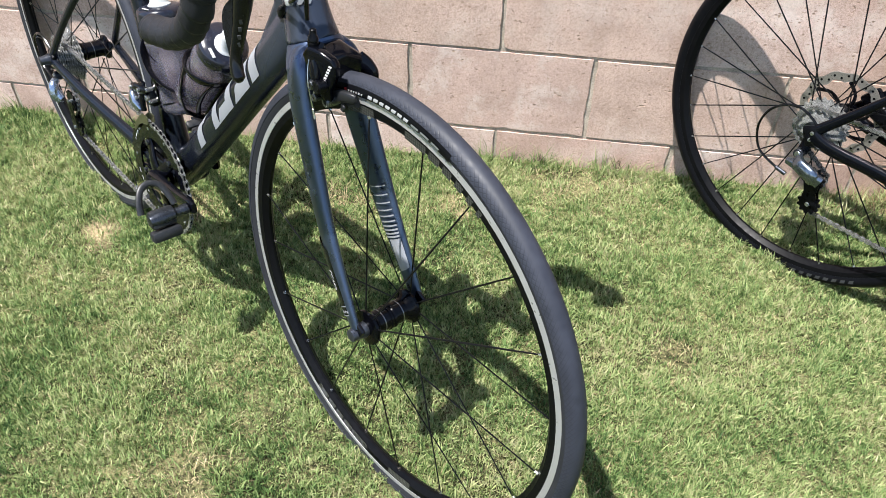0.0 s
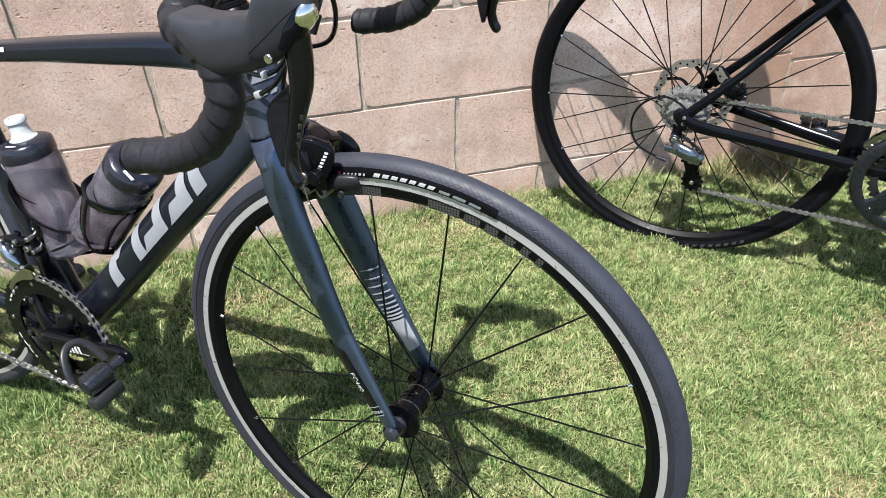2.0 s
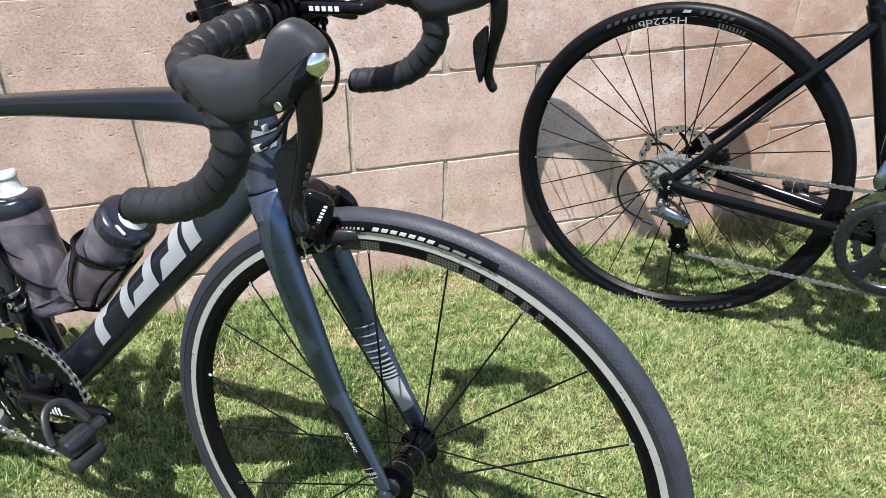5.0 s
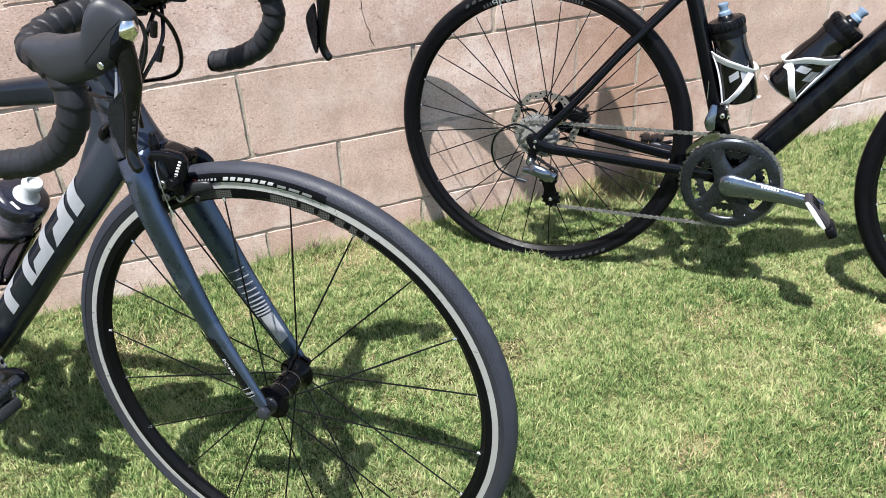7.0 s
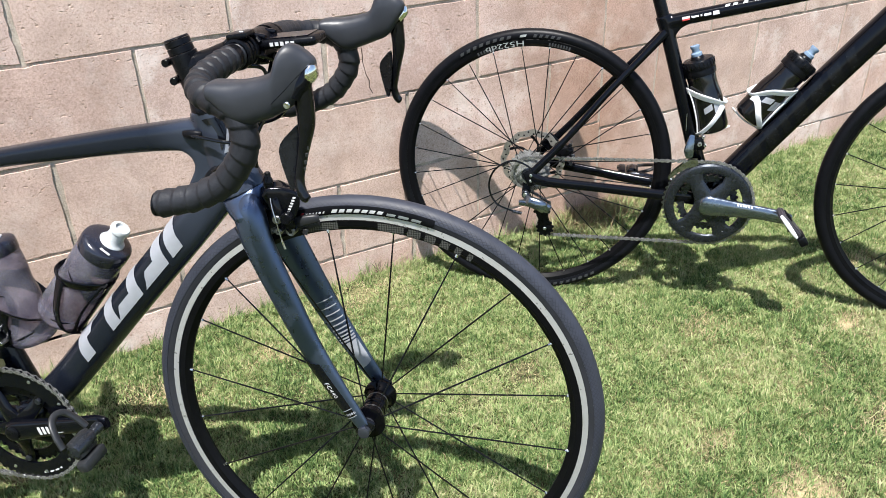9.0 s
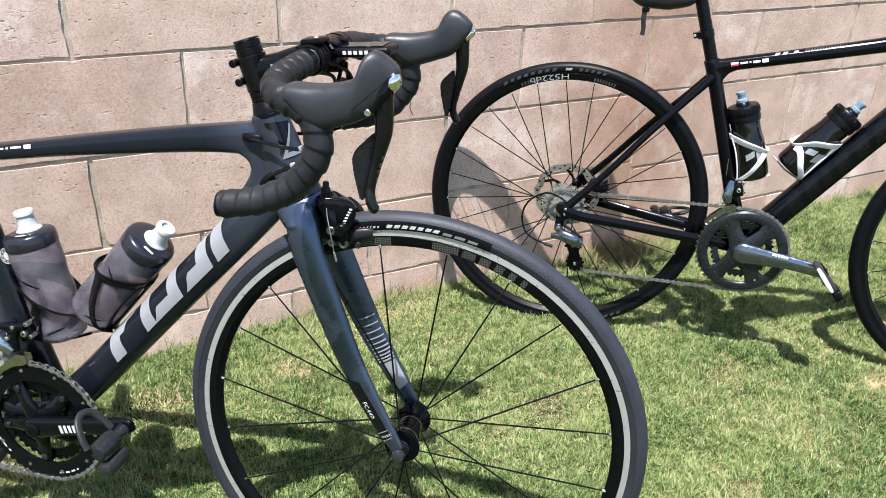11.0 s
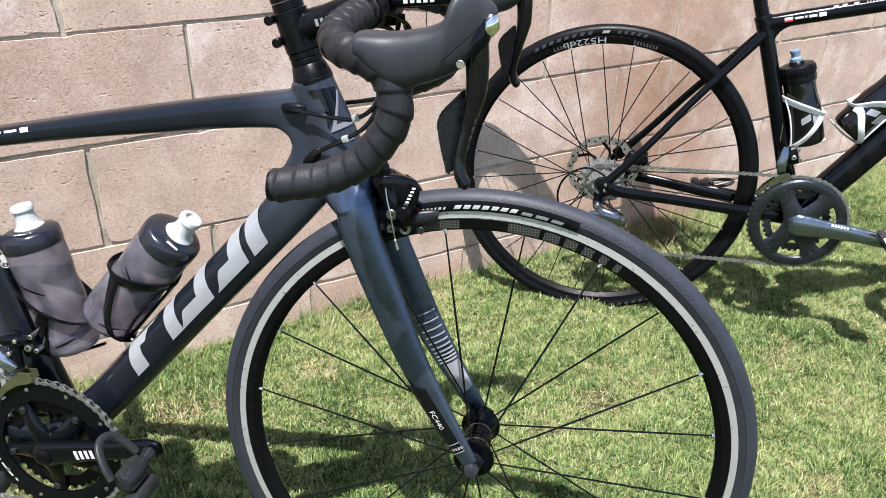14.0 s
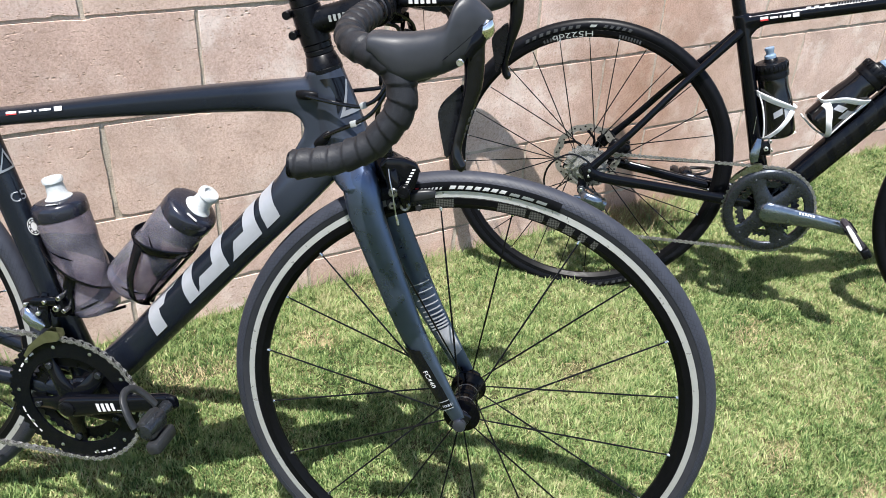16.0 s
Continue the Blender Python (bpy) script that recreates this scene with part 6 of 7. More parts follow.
DIM_MARK = material("dim grey print", (0.030, 0.031, 0.033), 0.5, vary=0.2)
LEVER_BLACK = material("gloss charcoal lever paint", (0.0026, 0.0029, 0.0042), 0.17, vary=0.2, spec=0.34)
LEVER_SATIN = material("satin charcoal lever plastic", (0.0048, 0.0053, 0.0068), 0.28, vary=0.2, spec=0.30)
for s in (1, -1):
    part("bar_tape", wrapped([(CLAMP.x, s * 0.060, 0.863), (CLAMP.x - 0.003, s * 0.115, 0.859), (-0.135, s * 0.150, 0.853), (-0.122, s * 0.176, 0.849), (-0.103, s * 0.188, 0.8455), (-0.086, s * 0.192, 0.839), (-0.0750, s * 0.193, 0.828), (-0.0705, s * 0.194, 0.814), (-0.0700, s * 0.195, 0.801), (-0.0750, s * 0.1955, 0.786), (-0.0880, s * 0.196, 0.7677), (-0.1010, s * 0.196, 0.7540), (-0.1316, s * 0.197, 0.7380), (-0.1600, s * 0.198, 0.7305), (-0.1790, s * 0.198, 0.7265)], 0.0150, 20), TAPE, bar, "black overlapping bar tape")
    bm = round_rod(bmesh.new(), (-0.1788, s * 0.198, 0.7265), (-0.1825, s * 0.198, 0.7257), 0.0140, seg=18)
    part("bar_plug", bm, RUBBER_SLICK, bar)
    bm = lathe(bmesh.new(), [(0.0125, -0.1840), (0.0142, -0.1837), (0.0142, -0.1810), (0.0125, -0.1807)], (0, s * 0.198, 0.7261), axis="X", seg=20, closed=True)
    part("plug_ring", bm, BLACK_SATIN, bar)
    lever = group_node("brake_lever", bar)
    part("hood", hood(s), HOOD_RUBBER, lever, "smooth dark rubber hood")
    # the right lever sits a touch further in and back
    shift = Vector((-0.009, 0.010, 0)) if s < 0 else Vector()
    bm = sweep(bmesh.new(), smooth_line([(-0.002, s * 0.198, 0.852), (0.006, s * 0.197, 0.866), (0.0135, s * 0.196, 0.880)], 4), [0.011, 0.0115, 0.008], [0.010, 0.010, 0.006], seg=14)
    part("lever_head", bm, BLACK_GLOSS, lever).location = shift
    bm = sweep(bmesh.new(), smooth_line([(0.0070, s * 0.189, 0.867), (0.0150, s * 0.196, 0.876), (0.0165, s * 0.196, 0.885)], 4), [0.0085, 0.0105, 0.0060], [0.0070, 0.0080, 0.0040], seg=14)
    part("name_plate", bm, CHROME_TIP, lever, "bright polished cap").location = shift
    bm = sweep(bmesh.new(), smooth_line([(0.005, s * 0.196, 0.870), (0.006, s * 0.196, 0.845), (0.0062, s * 0.197, 0.822), (0.000, s * 0.200, 0.790), (-0.0045, s * 0.2035, 0.765), (-0.0028, s * 0.206, 0.751), (0.0020, s * 0.207, 0.743), (0.0045, s * 0.207, 0.7405)], 6), [0.0095, 0.0100, 0.0092, 0.0068, 0.0058, 0.0062, 0.0058, 0.0025], [0.0090, 0.0100, 0.0090, 0.0060, 0.0052, 0.0056, 0.0054, 0.0025], seg=16, power=2.3)
    part("blade", bm, LEVER_BLACK, lever, "gloss black lever blade").location = shift
    # small grey marks down the front of the blade
    for k in range(7):
        z = 0.822 - k * 0.0078
        r = 0.0086 - k * 0.00052
        bm = block(bmesh.new(), (0.0008, 0.0030, 0.0046), (0.0062 - k * 0.00145 + r * 0.83, s * (0.1970 + k * 0.0007 + r * 0.56), z), Euler((0, radians(11), s * radians(34))).to_matrix(), 0.0002)
        part("blade_mark", bm, DIM_MARK, lever).location = shift
    outline = [(0.000, 0.816), (0.001, 0.805), (-0.001, 0.780), (-0.004, 0.756), (-0.008, 0.744), (-0.013, 0.743), (-0.0145, 0.752), (-0.0165, 0.766), (-0.0205, 0.777), (-0.0225, 0.786), (-0.0215, 0.793), (-0.0175, 0.800), (-0.0105, 0.807), (-0.004, 0.814)]
    bm = plate(bmesh.new(), outline, 0.0050, lambda x, z, h: Vector((x - 0.003, s * (0.188 - x * 0.45 + (0.826 - z) * 0.10) + h, z + 0.006)))
    bmesh.ops.bevel(bm, geom=list(bm.edges), offset=0.0016, segments=2, affect="EDGES")
    part("shift_paddle", bm, LEVER_SATIN, lever, "satin dark grey shift paddle").location = shift
    bm = round_rod(bmesh.new(), (-0.014, s * 0.2075, 0.848), (-0.014, s * 0.2095, 0.848), 0.0036, seg=12)
    part("pivot_pin", bm, ALLOY, lever)
    # moulded seam round the horn
    part("hood_seam", pipe([(0.0125, s * 0.2010, 0.889), (0.000, s * 0.2060, 0.878), (-0.014, s * 0.2085, 0.864), (-0.030, s * 0.2102, 0.849)], 0.0004, 4, 6), BLACK_SATIN, lever)
    for k in range(6):
        bm = block(bmesh.new(), (0.0026, 0.0003, 0.0030), (-0.088 + k * 0.0046, s * 0.2082, 0.8505), None, 0)
        part("hood_mark", bm, HOOD_RUBBER, lever)

# the bar stands a touch higher on its left
bar.rotation_euler = (radians(1.8), 0, 0)
bar.location = (0, 0.80 * math.sin(radians(1.8)), 0.006)

# cables, with milky zip ties
for nm, pts, r in (
    ("gear_cable", [(-0.232, -0.0225, 0.7500), (-0.222, -0.0265, 0.7500), (-0.205, -0.0315, 0.7490), (-0.172, -0.0400, 0.7480), (-0.148, -0.043, 0.7500), (-0.110, -0.040, 0.766), (-0.070, -0.030, 0.808), (-0.075, -0.028, 0.840), (-0.110, -0.045, 0.848)], 0.0025),
    ("gear_cable", [(-0.212, -0.0225, 0.6910), (-0.203, -0.0265, 0.6990), (-0.188, -0.034, 0.7100), (-0.160, -0.042, 0.7260), (-0.130, -0.044, 0.744), (-0.090, -0.035, 0.775), (-0.050, -0.010, 0.815), (-0.068, 0.010, 0.845), (-0.110, 0.035, 0.850)], 0.0025),
    ("brake_cable", [(-0.124, -0.036, 0.714), (-0.120, -0.036, 0.745), (-0.098, -0.030, 0.790), (-0.075, -0.015, 0.830), (-0.085, 0.020, 0.856), (-0.115, 0.050, 0.862)], 0.0027),
    ("brake_cable", [(-0.215, 0.024, 0.748), (-0.180, 0.040, 0.745), (-0.110, 0.040, 0.760), (-0.050, 0.020, 0.800), (-0.050, 0.000, 0.840), (-0.085, -0.030, 0.858), (-0.115, -0.050, 0.862)], 0.0027),
):
    pts = [(x if x < -0.140 else -0.140 + (x + 0.140) * 0.44, y, z) for x, y, z in pts]
    part(nm, pipe(pts, r, 7), CABLE_BLACK, bar)
for a, b in (((-0.1000, -0.024, 0.794), (-0.0960, -0.018, 0.812)), ((-0.1060, -0.016, 0.820), (-0.1030, -0.014, 0.838))):
    part("cable_joiner", rod(a, b, 0.0042), CABLE_BLACK, bar)
for at in ((-0.1475, -0.0425, 0.7505), (-0.1595, -0.0420, 0.7265)):
    bm = block(bmesh.new(), (0.0085, 0.0070, 0.0075), at, Euler((0, radians(-20), 0)).to_matrix(), 0.0015, 2)
    part("zip_tie", bm, CLEAR_PLASTIC, bar, "milky plastic zip tie")
for x, z, way in ((-0.223, 0.7555, 4), (-0.203, 0.7020, 46)):
    c, d = math.cos(radians(way)), math.sin(radians(way))
    bm = sweep(bmesh.new(), smooth_line([(x - 0.014 * c, -0.0185, z - 0.014 * d), (x - 0.005 * c, -0.0225, z - 0.005 * d), (x + 0.006 * c, -0.0235, z + 0.006 * d), (x + 0.013 * c, -0.0215, z + 0.013 * d)], 4), [0.0026, 0.0034, 0.0034, 0.0022], [0.0046, 0.0060, 0.0056, 0.0034], seg=14)
    part("cable_port", bm, RUBBER_SLICK, chassis)

# head unit on an out-front mount
unit = group_node("bike_computer", bar, (-0.020, 0, -0.014))
bm = sweep(bmesh.new(), [(CLAMP.x + 0.020, 0.036, CLAMP.z + 0.014), (CLAMP.x + 0.020, 0.050, CLAMP.z + 0.014)], 0.0200, side=(0, 0, 1), seg=18)
part("mount_clamp", bm, BLACK_SATIN, unit)
bm = sweep(bmesh.new(), smooth_line([(CLAMP.x + 0.034, 0.043, CLAMP.z + 0.012), (-0.085, 0.030, 0.872), (-0.060, 0.0, 0.876)], 5), [0.0090, 0.0080, 0.0140], [0.0040, 0.0038, 0.0038], seg=12, power=3)
part("mount_arm", bm, BLACK_SATIN, unit)
bm = block(bmesh.new(), (0.078, 0.047, 0.012), (-0.062, -0.002, 0.886), Euler((0, radians(-6), 0)).to_matrix(), 0.005, 3)
part("case", bm, BLACK_SATIN, unit, "matte black head unit case")
bm = block(bmesh.new(), (0.060, 0.038, 0.0012), (-0.063, -0.002, 0.8925), Euler((0, radians(-6), 0)).to_matrix(), 0.0004)
part("screen", bm, BLACK_GLOSS, unit, "dark glossy display")
for y0, r in ((-0.030, 0.0188), (-0.041, 0.0182), (-0.052, 0.0186), (0.058, 0.0184)):
    bm = lathe(bmesh.new(), [(r - 0.003, y0 - 0.0042), (r, y0 - 0.0034), (r + 0.0008, y0), (r, y0 + 0.0034), (r - 0.003, y0 + 0.0042)], (CLAMP.x + 0.020, 0, CLAMP.z + 0.014), seg=24, closed=True)
    part("mount_band", bm, BLACK_SATIN, unit, "stretched black rubber band")
part("mount_band", pipe([(CLAMP.x + 0.004, -0.050, CLAMP.z + 0.026), (CLAMP.x + 0.012, -0.036, CLAMP.z + 0.034), (CLAMP.x + 0.026, -0.022, CLAMP.z + 0.034), (CLAMP.x + 0.040, -0.026, CLAMP.z + 0.024)], 0.0026, 5), BLACK_SATIN, unit, "stretched black rubber band")
part("mount_foot", block(bmesh.new(), (0.026, 0.030, 0.007), (CLAMP.x + 0.022, -0.040, CLAMP.z + 0.0355), Euler((0, radians(-8), 0)).to_matrix(), 0.002, 2), BLACK_SATIN, unit)
part("mount_spot", block(bmesh.new(), (0.005, 0.004, 0.0012), (CLAMP.x + 0.026, -0.046, CLAMP.z + 0.0402), None, 0.0003), WHITE_DECAL, unit, "small white spot")
for k in range(5):
    bm = block(bmesh.new(), (0.0044, 0.0006, 0.0044), (-0.079 + k * 0.0068, -0.0258, 0.8845 + k * 0.0007), Euler((0, radians(-6), 0)).to_matrix(), 0)
    part("case_mark", bm, WHITE_DECAL, unit)

# drive: rings, crank, chain, derailleurs
crank = group_node("crankset", blue)
YC = -0.046
bm = toothed(bmesh.new(), (BB1.x, YC, BB1.z), 0.0745, 0.1070, 52, 0.0032)
part("large_chainring", bm, BLACK_GLOSS, crank, "gloss black toothed ring", smooth=False)
bm = toothed(bmesh.new(), (BB1.x, YC + 0.008, BB1.z), 0.0540, 0.0740, 36, 0.0030)
part("small_chainring", bm, BLACK_SATIN, crank, smooth=False)
ARM = radians(15.0)
for k in range(5):
    a = ARM + radians(36) + k * radians(72)
    c, s2 = math.cos(a), math.sin(a)
    bm = sweep(bmesh.new(), smooth_line([(BB1.x + 0.012 * c, YC - 0.004, BB1.z + 0.012 * s2), (BB1.x + 0.034 * c, YC - 0.003, BB1.z + 0.034 * s2), (BB1.x + 0.062 * c, YC + 0.003, BB1.z + 0.062 * s2), (BB1.x + 0.084 * c, YC + 0.003, BB1.z + 0.084 * s2)], 4), [0.005, 0.005, 0.004, 0.003], [0.017, 0.012, 0.010, 0.011], seg=12, power=2.6)
    part("spider_arm", bm, BLACK_GLOSS, crank)
    x, z = BB1.x + 0.0655 * c, BB1.z + 0.0655 * s2
    bm = round_rod(bmesh.new(), (x, YC - 0.004, z), (x, YC + 0.012, z), 0.0052, seg=12)
    part("ring_bolt", bm, GUNMETAL, crank)
    for t in (-18, 18):
        b = a + radians(t)
        bm = lathe(bmesh.new(), [(0.0022, -0.0003), (0.0030, 0.0), (0.0030, 0.0006)], (BB1.x + 0.092 * math.cos(b), YC - 0.0022, BB1.z + 0.092 * math.sin(b)), seg=8)
        part("shift_pin", bm, STEEL, crank)


def arm_point(d, up=0.0):
    return (BB1.x + d * math.cos(ARM) - up * math.sin(ARM), BB1.z + d * math.sin(ARM) + up * math.cos(ARM))


pts = [(arm_point(d)[0], y, arm_point(d)[1]) for d, y in ((-0.016, -0.058), (0.0, -0.060), (0.05, -0.063), (0.12, -0.069), (0.165, -0.073), (0.183, -0.074))]
arm_tube = Tube(pts, [0.006, 0.010, 0.0085, 0.0075, 0.0075, 0.004], [0.012, 0.019, 0.0155, 0.0130, 0.0150, 0.0080], 2.8)
part("crank_arm", arm_tube.mesh(20), BLACK_GLOSS, crank, "gloss black crank arm")
for k in range(4):
    part("crank_mark", arm_tube.decal((((0.345 + k * 0.042, 198), (0.372 + k * 0.042, 198)), ((0.345 + k * 0.042, 164), (0.372 + k * 0.042, 164))), cuts=4), WHITE_DECAL, crank, "white printed crank mark")
part("crank_mark", arm_tube.decal((((0.51, 198), (0.58, 198)), ((0.51, 192), (0.58, 192))), cuts=4), WHITE_DECAL, crank, "white printed crank mark")
bm = lathe(bmesh.new(), [(0.006, -0.0735), (0.0095, -0.0730), (0.0125, -0.0715), (0.0125, -0.066)], (BB1.x, 0, BB1.z), seg=18)
part("crank_bolt", bm, BLACK_SATIN, crank)
for t0, t1 in ((128, 156), (196, 226), (282, 306)):
    bm = bmesh.new()
    rows = [[bm.verts.new((BB1.x + r * math.cos(radians(t0 + (t1 - t0) * i / 10)), YC - 0.0019, BB1.z + r * math.sin(radians(t0 + (t1 - t0) * i / 10)))) for i in range(11)] for r in (0.0920, 0.0948)]
    for i in range(0, 10):
        if i % 3 != 2:
            bm.faces.new((rows[0][i], rows[0][i + 1], rows[1][i + 1], rows[1][i]))
    part("ring_mark", bm, WHITE_DECAL, crank, smooth=False)
ex, ez = arm_point(0.172)
pedal(crank, (ex, -0.080, ez), -1, -120)
pts = [(BB1.x - d * math.cos(ARM), y, BB1.z - d * math.sin(ARM)) for d, y in ((-0.012, 0.052), (0.0, 0.056), (0.08, 0.062), (0.165, 0.071), (0.182, 0.072))]
part("crank_arm", Tube(pts, [0.006, 0.010, 0.008, 0.0075, 0.004], [0.012, 0.018, 0.0135, 0.0145, 0.008], 2.8).mesh(16), BLACK_GLOSS, crank, "gloss black crank arm")
pedal(crank, (BB1.x - 0.172 * math.cos(ARM), 0.078, BB1.z - 0.172 * math.sin(ARM)), 1, 20)

UP1, LO1 = (HUB1.x + 0.022, 0.248), (HUB1.x + 0.030, 0.192)
STEEL_BLUE = material("polished blue-grey alloy", (0.30, 0.36, 0.46), 0.22, metal=0.9, vary=0.1)
rear_derailleur(blue, (HUB1.x - 0.004, 0.296), (HUB1.x + 0.014, 0.262), UP1, LO1, -0.052, STEEL_BLUE, BLACK_SATIN)
# the cage's olive stands for grass mirrored in plain metal
front_derailleur(blue, (-0.594, 0.410), -0.044, BLACK_GLOSS, material("metal with painted olive grass reflection", (0.115, 0.118, 0.062), 0.38, metal=0.7, vary=0.25), material("polished blue-silver link", (0.34, 0.38, 0.46), 0.20, metal=0.95, vary=0.1))
part("derailleur_cable", pipe([(HUB1.x + 0.02, -0.060, 0.336), (HUB1.x - 0.035, -0.064, 0.372), (HUB1.x - 0.085, -0.064, 0.345), (HUB1.x - 0.080, -0.062, 0.292), (HUB1.x - 0.030, -0.060, 0.274)], 0.0024, 7), CABLE_BLACK, blue)


def chain_line(hub, bb, ring, cog, lo, up, y):
    pts = [(lo[0] - 0.004, y, lo[1] - 0.0215), (bb.x - 0.012, y, bb.z - ring)]
    for k in range(1, 18):
        a = radians(-96 + k * 11)
        pts.append((bb.x + ring * math.cos(a), y, bb.z + ring * math.sin(a)))
    for k in range(9):
        a = radians(88 + k * 22)
        pts.append((hub.x + cog * math.cos(a), y, hub.z + cog * math.sin(a)))
    pts += [(up[0] + 0.020, y, up[1] + 0.012), (up[0] + 0.018, y, up[1] - 0.010), (lo[0] - 0.018, y, lo[1] + 0.010), (lo[0] - 0.020, y, lo[1] - 0.006), (lo[0] - 0.006, y, lo[1] - 0.0215)]
    return pts


part("chain", chain(bmesh.new(), chain_line(HUB1, BB1, 0.1045, 0.036, LO1, UP1, -0.0465)), CHAIN_METAL, blue, "silver-grey oiled chain", smooth=False)

# rear brake at the seatstays
rb = group_node("rear_brake", blue, (0, 0, -0.034))
bm = block(bmesh.new(), (0.030, 0.044, 0.028), (-0.765, 0.0, 0.672), Euler((0, radians(-25), 0)).to_matrix(), 0.008, 3)
part("caliper_body", bm, BLACK_GLOSS, rb)
for s in (1, -1):
    line = [(-0.766, s * 0.004, 0.686), (-0.774, s * 0.024, 0.680), (-0.780, s * 0.034, 0.661), (-0.782, s * 0.033, 0.638), (-0.784, s * 0.027, 0.618)]
    bm = sweep(bmesh.new(), smooth_line(line, 5), [0.006, 0.007, 0.007, 0.006, 0.005], [0.009, 0.010, 0.0095, 0.008, 0.007], side=(0, 1, 0.2), seg=12, power=2.4)
    part("caliper_arm", bm, STEEL_BLUE if s < 0 else BLACK_GLOSS, rb)
    bm = sweep(bmesh.new(), [(-0.815, s * 0.0150, 0.608), (-0.79, s * 0.0150, 0.617), (-0.762, s * 0.0155, 0.626)], [0.004, 0.004, 0.0038], [0.0065, 0.0065, 0.0055], seg=10, power=3)
    part("brake_pad", bm, BRAKE_PAD, rb)
part("brake_cable", pipe([(-0.690, 0.0, 0.702), (-0.715, -0.028, 0.730), (-0.755, -0.034, 0.728), (-0.782, -0.034, 0.700)], 0.0026, 6), CABLE_BLACK, rb)

# everything but the wheels sits with the axle height
for ob in blue.children:
    if not ob.name.startswith(("front_wheel", "rear_wheel")):
        ob.location.z += 0.005

# bottles: smoky soft-squeeze ones in black cages
SMOKE = bpy.data.materials.new("smoky translucent bottle plastic")
SMOKE.use_nodes = True
sp = SMOKE.node_tree.nodes["Principled BSDF"]
sp.inputs["Roughness"].default_value = 0.15
sp.inputs["Transmission Weight"].default_value = 0.72
sp.inputs["IOR"].default_value = 1.25
sn, sr = SMOKE.node_tree.nodes.new("ShaderNodeTexNoise"), SMOKE.node_tree.nodes.new("ShaderNodeValToRGB")
sn.inputs["Scale"].default_value, sn.inputs["Detail"].default_value = 26, 3
sr.color_ramp.elements[0].position, sr.color_ramp.elements[0].color = 0.38, (0.115, 0.110, 0.150, 1)
sr.color_ramp.elements[1].position, sr.color_ramp.elements[1].color = 0.64, (0.31, 0.295, 0.350, 1)
sc = SMOKE.node_tree.nodes.new("ShaderNodeTexCoord")
SMOKE.node_tree.links.new(sc.outputs["Object"], sn.inputs["Vector"])
SMOKE.node_tree.links.new(sn.outputs["Fac"], sr.inputs["Fac"])
SMOKE.node_tree.links.new(sr.outputs["Color"], sp.inputs["Base Color"])
CAP_DARK = material("smooth dark grey cap plastic", (0.010, 0.011, 0.018), 0.22, vary=0.1)
VALVE = material("milky white valve rubber", (0.36, 0.375, 0.385), 0.30, vary=0.05)
A_WAY, B_WAY = Vector((-0.205, -0.060, 0.958)), Vector((0.640, 0, 0.768))
A_AT, B_AT = Vector((-0.5550, 0.004, 0.402)), Vector((-0.502, 0, 0.453))
bottle_cage(blue, A_AT, A_WAY, 0.0368, BLACK_GLOSS, "gloss black bottle cage", -0.002, 0.118, steep=True)
bottle_cage(blue, B_AT, B_WAY, 0.0368, BLACK_GLOSS, "gloss black bottle cage", -0.002, 0.118, -1)
for at, way in ((A_AT, A_WAY), (B_AT, B_WAY)):
    b = water_bottle(blue, at, way, "soft", SMOKE, CAP_DARK, VALVE, "smoky grey translucent squeeze bottle with white valve, in bicycle cage", "smoky bottles")

# ---- the black disc-brake road bicycle ----
R2 = 0.335
black = place_bike("road_bicycle", (0.6100, -0.2425, -0.0130), -40.3, 4.5, "gloss black disc-brake road bicycle, rear tyre against the block wall")
HUB2, BB2 = Vector((0, 0, 0.337)), Vector((0.421, 0, 0.288))
FW2 = Vector((0.995, 0, 0.337))
rw = wheel(black, "rear_wheel", HUB2, R2, 0.030, 0.3115, 0, 0.2940, 0.024, 28, 0.028, 0.024, 60, False, spin=radians(-6.43))
front_hub(rw, 0.040, 0.024, BLACK_SATIN)
cassette(rw, (0, 0, 0), 0.052, 0.023, 11, -0.022, -0.056)
ROTOR = material("brushed steel rotor", (0.30, 0.285, 0.26), 0.34, metal=0.7, vary=0.2, scale=160)


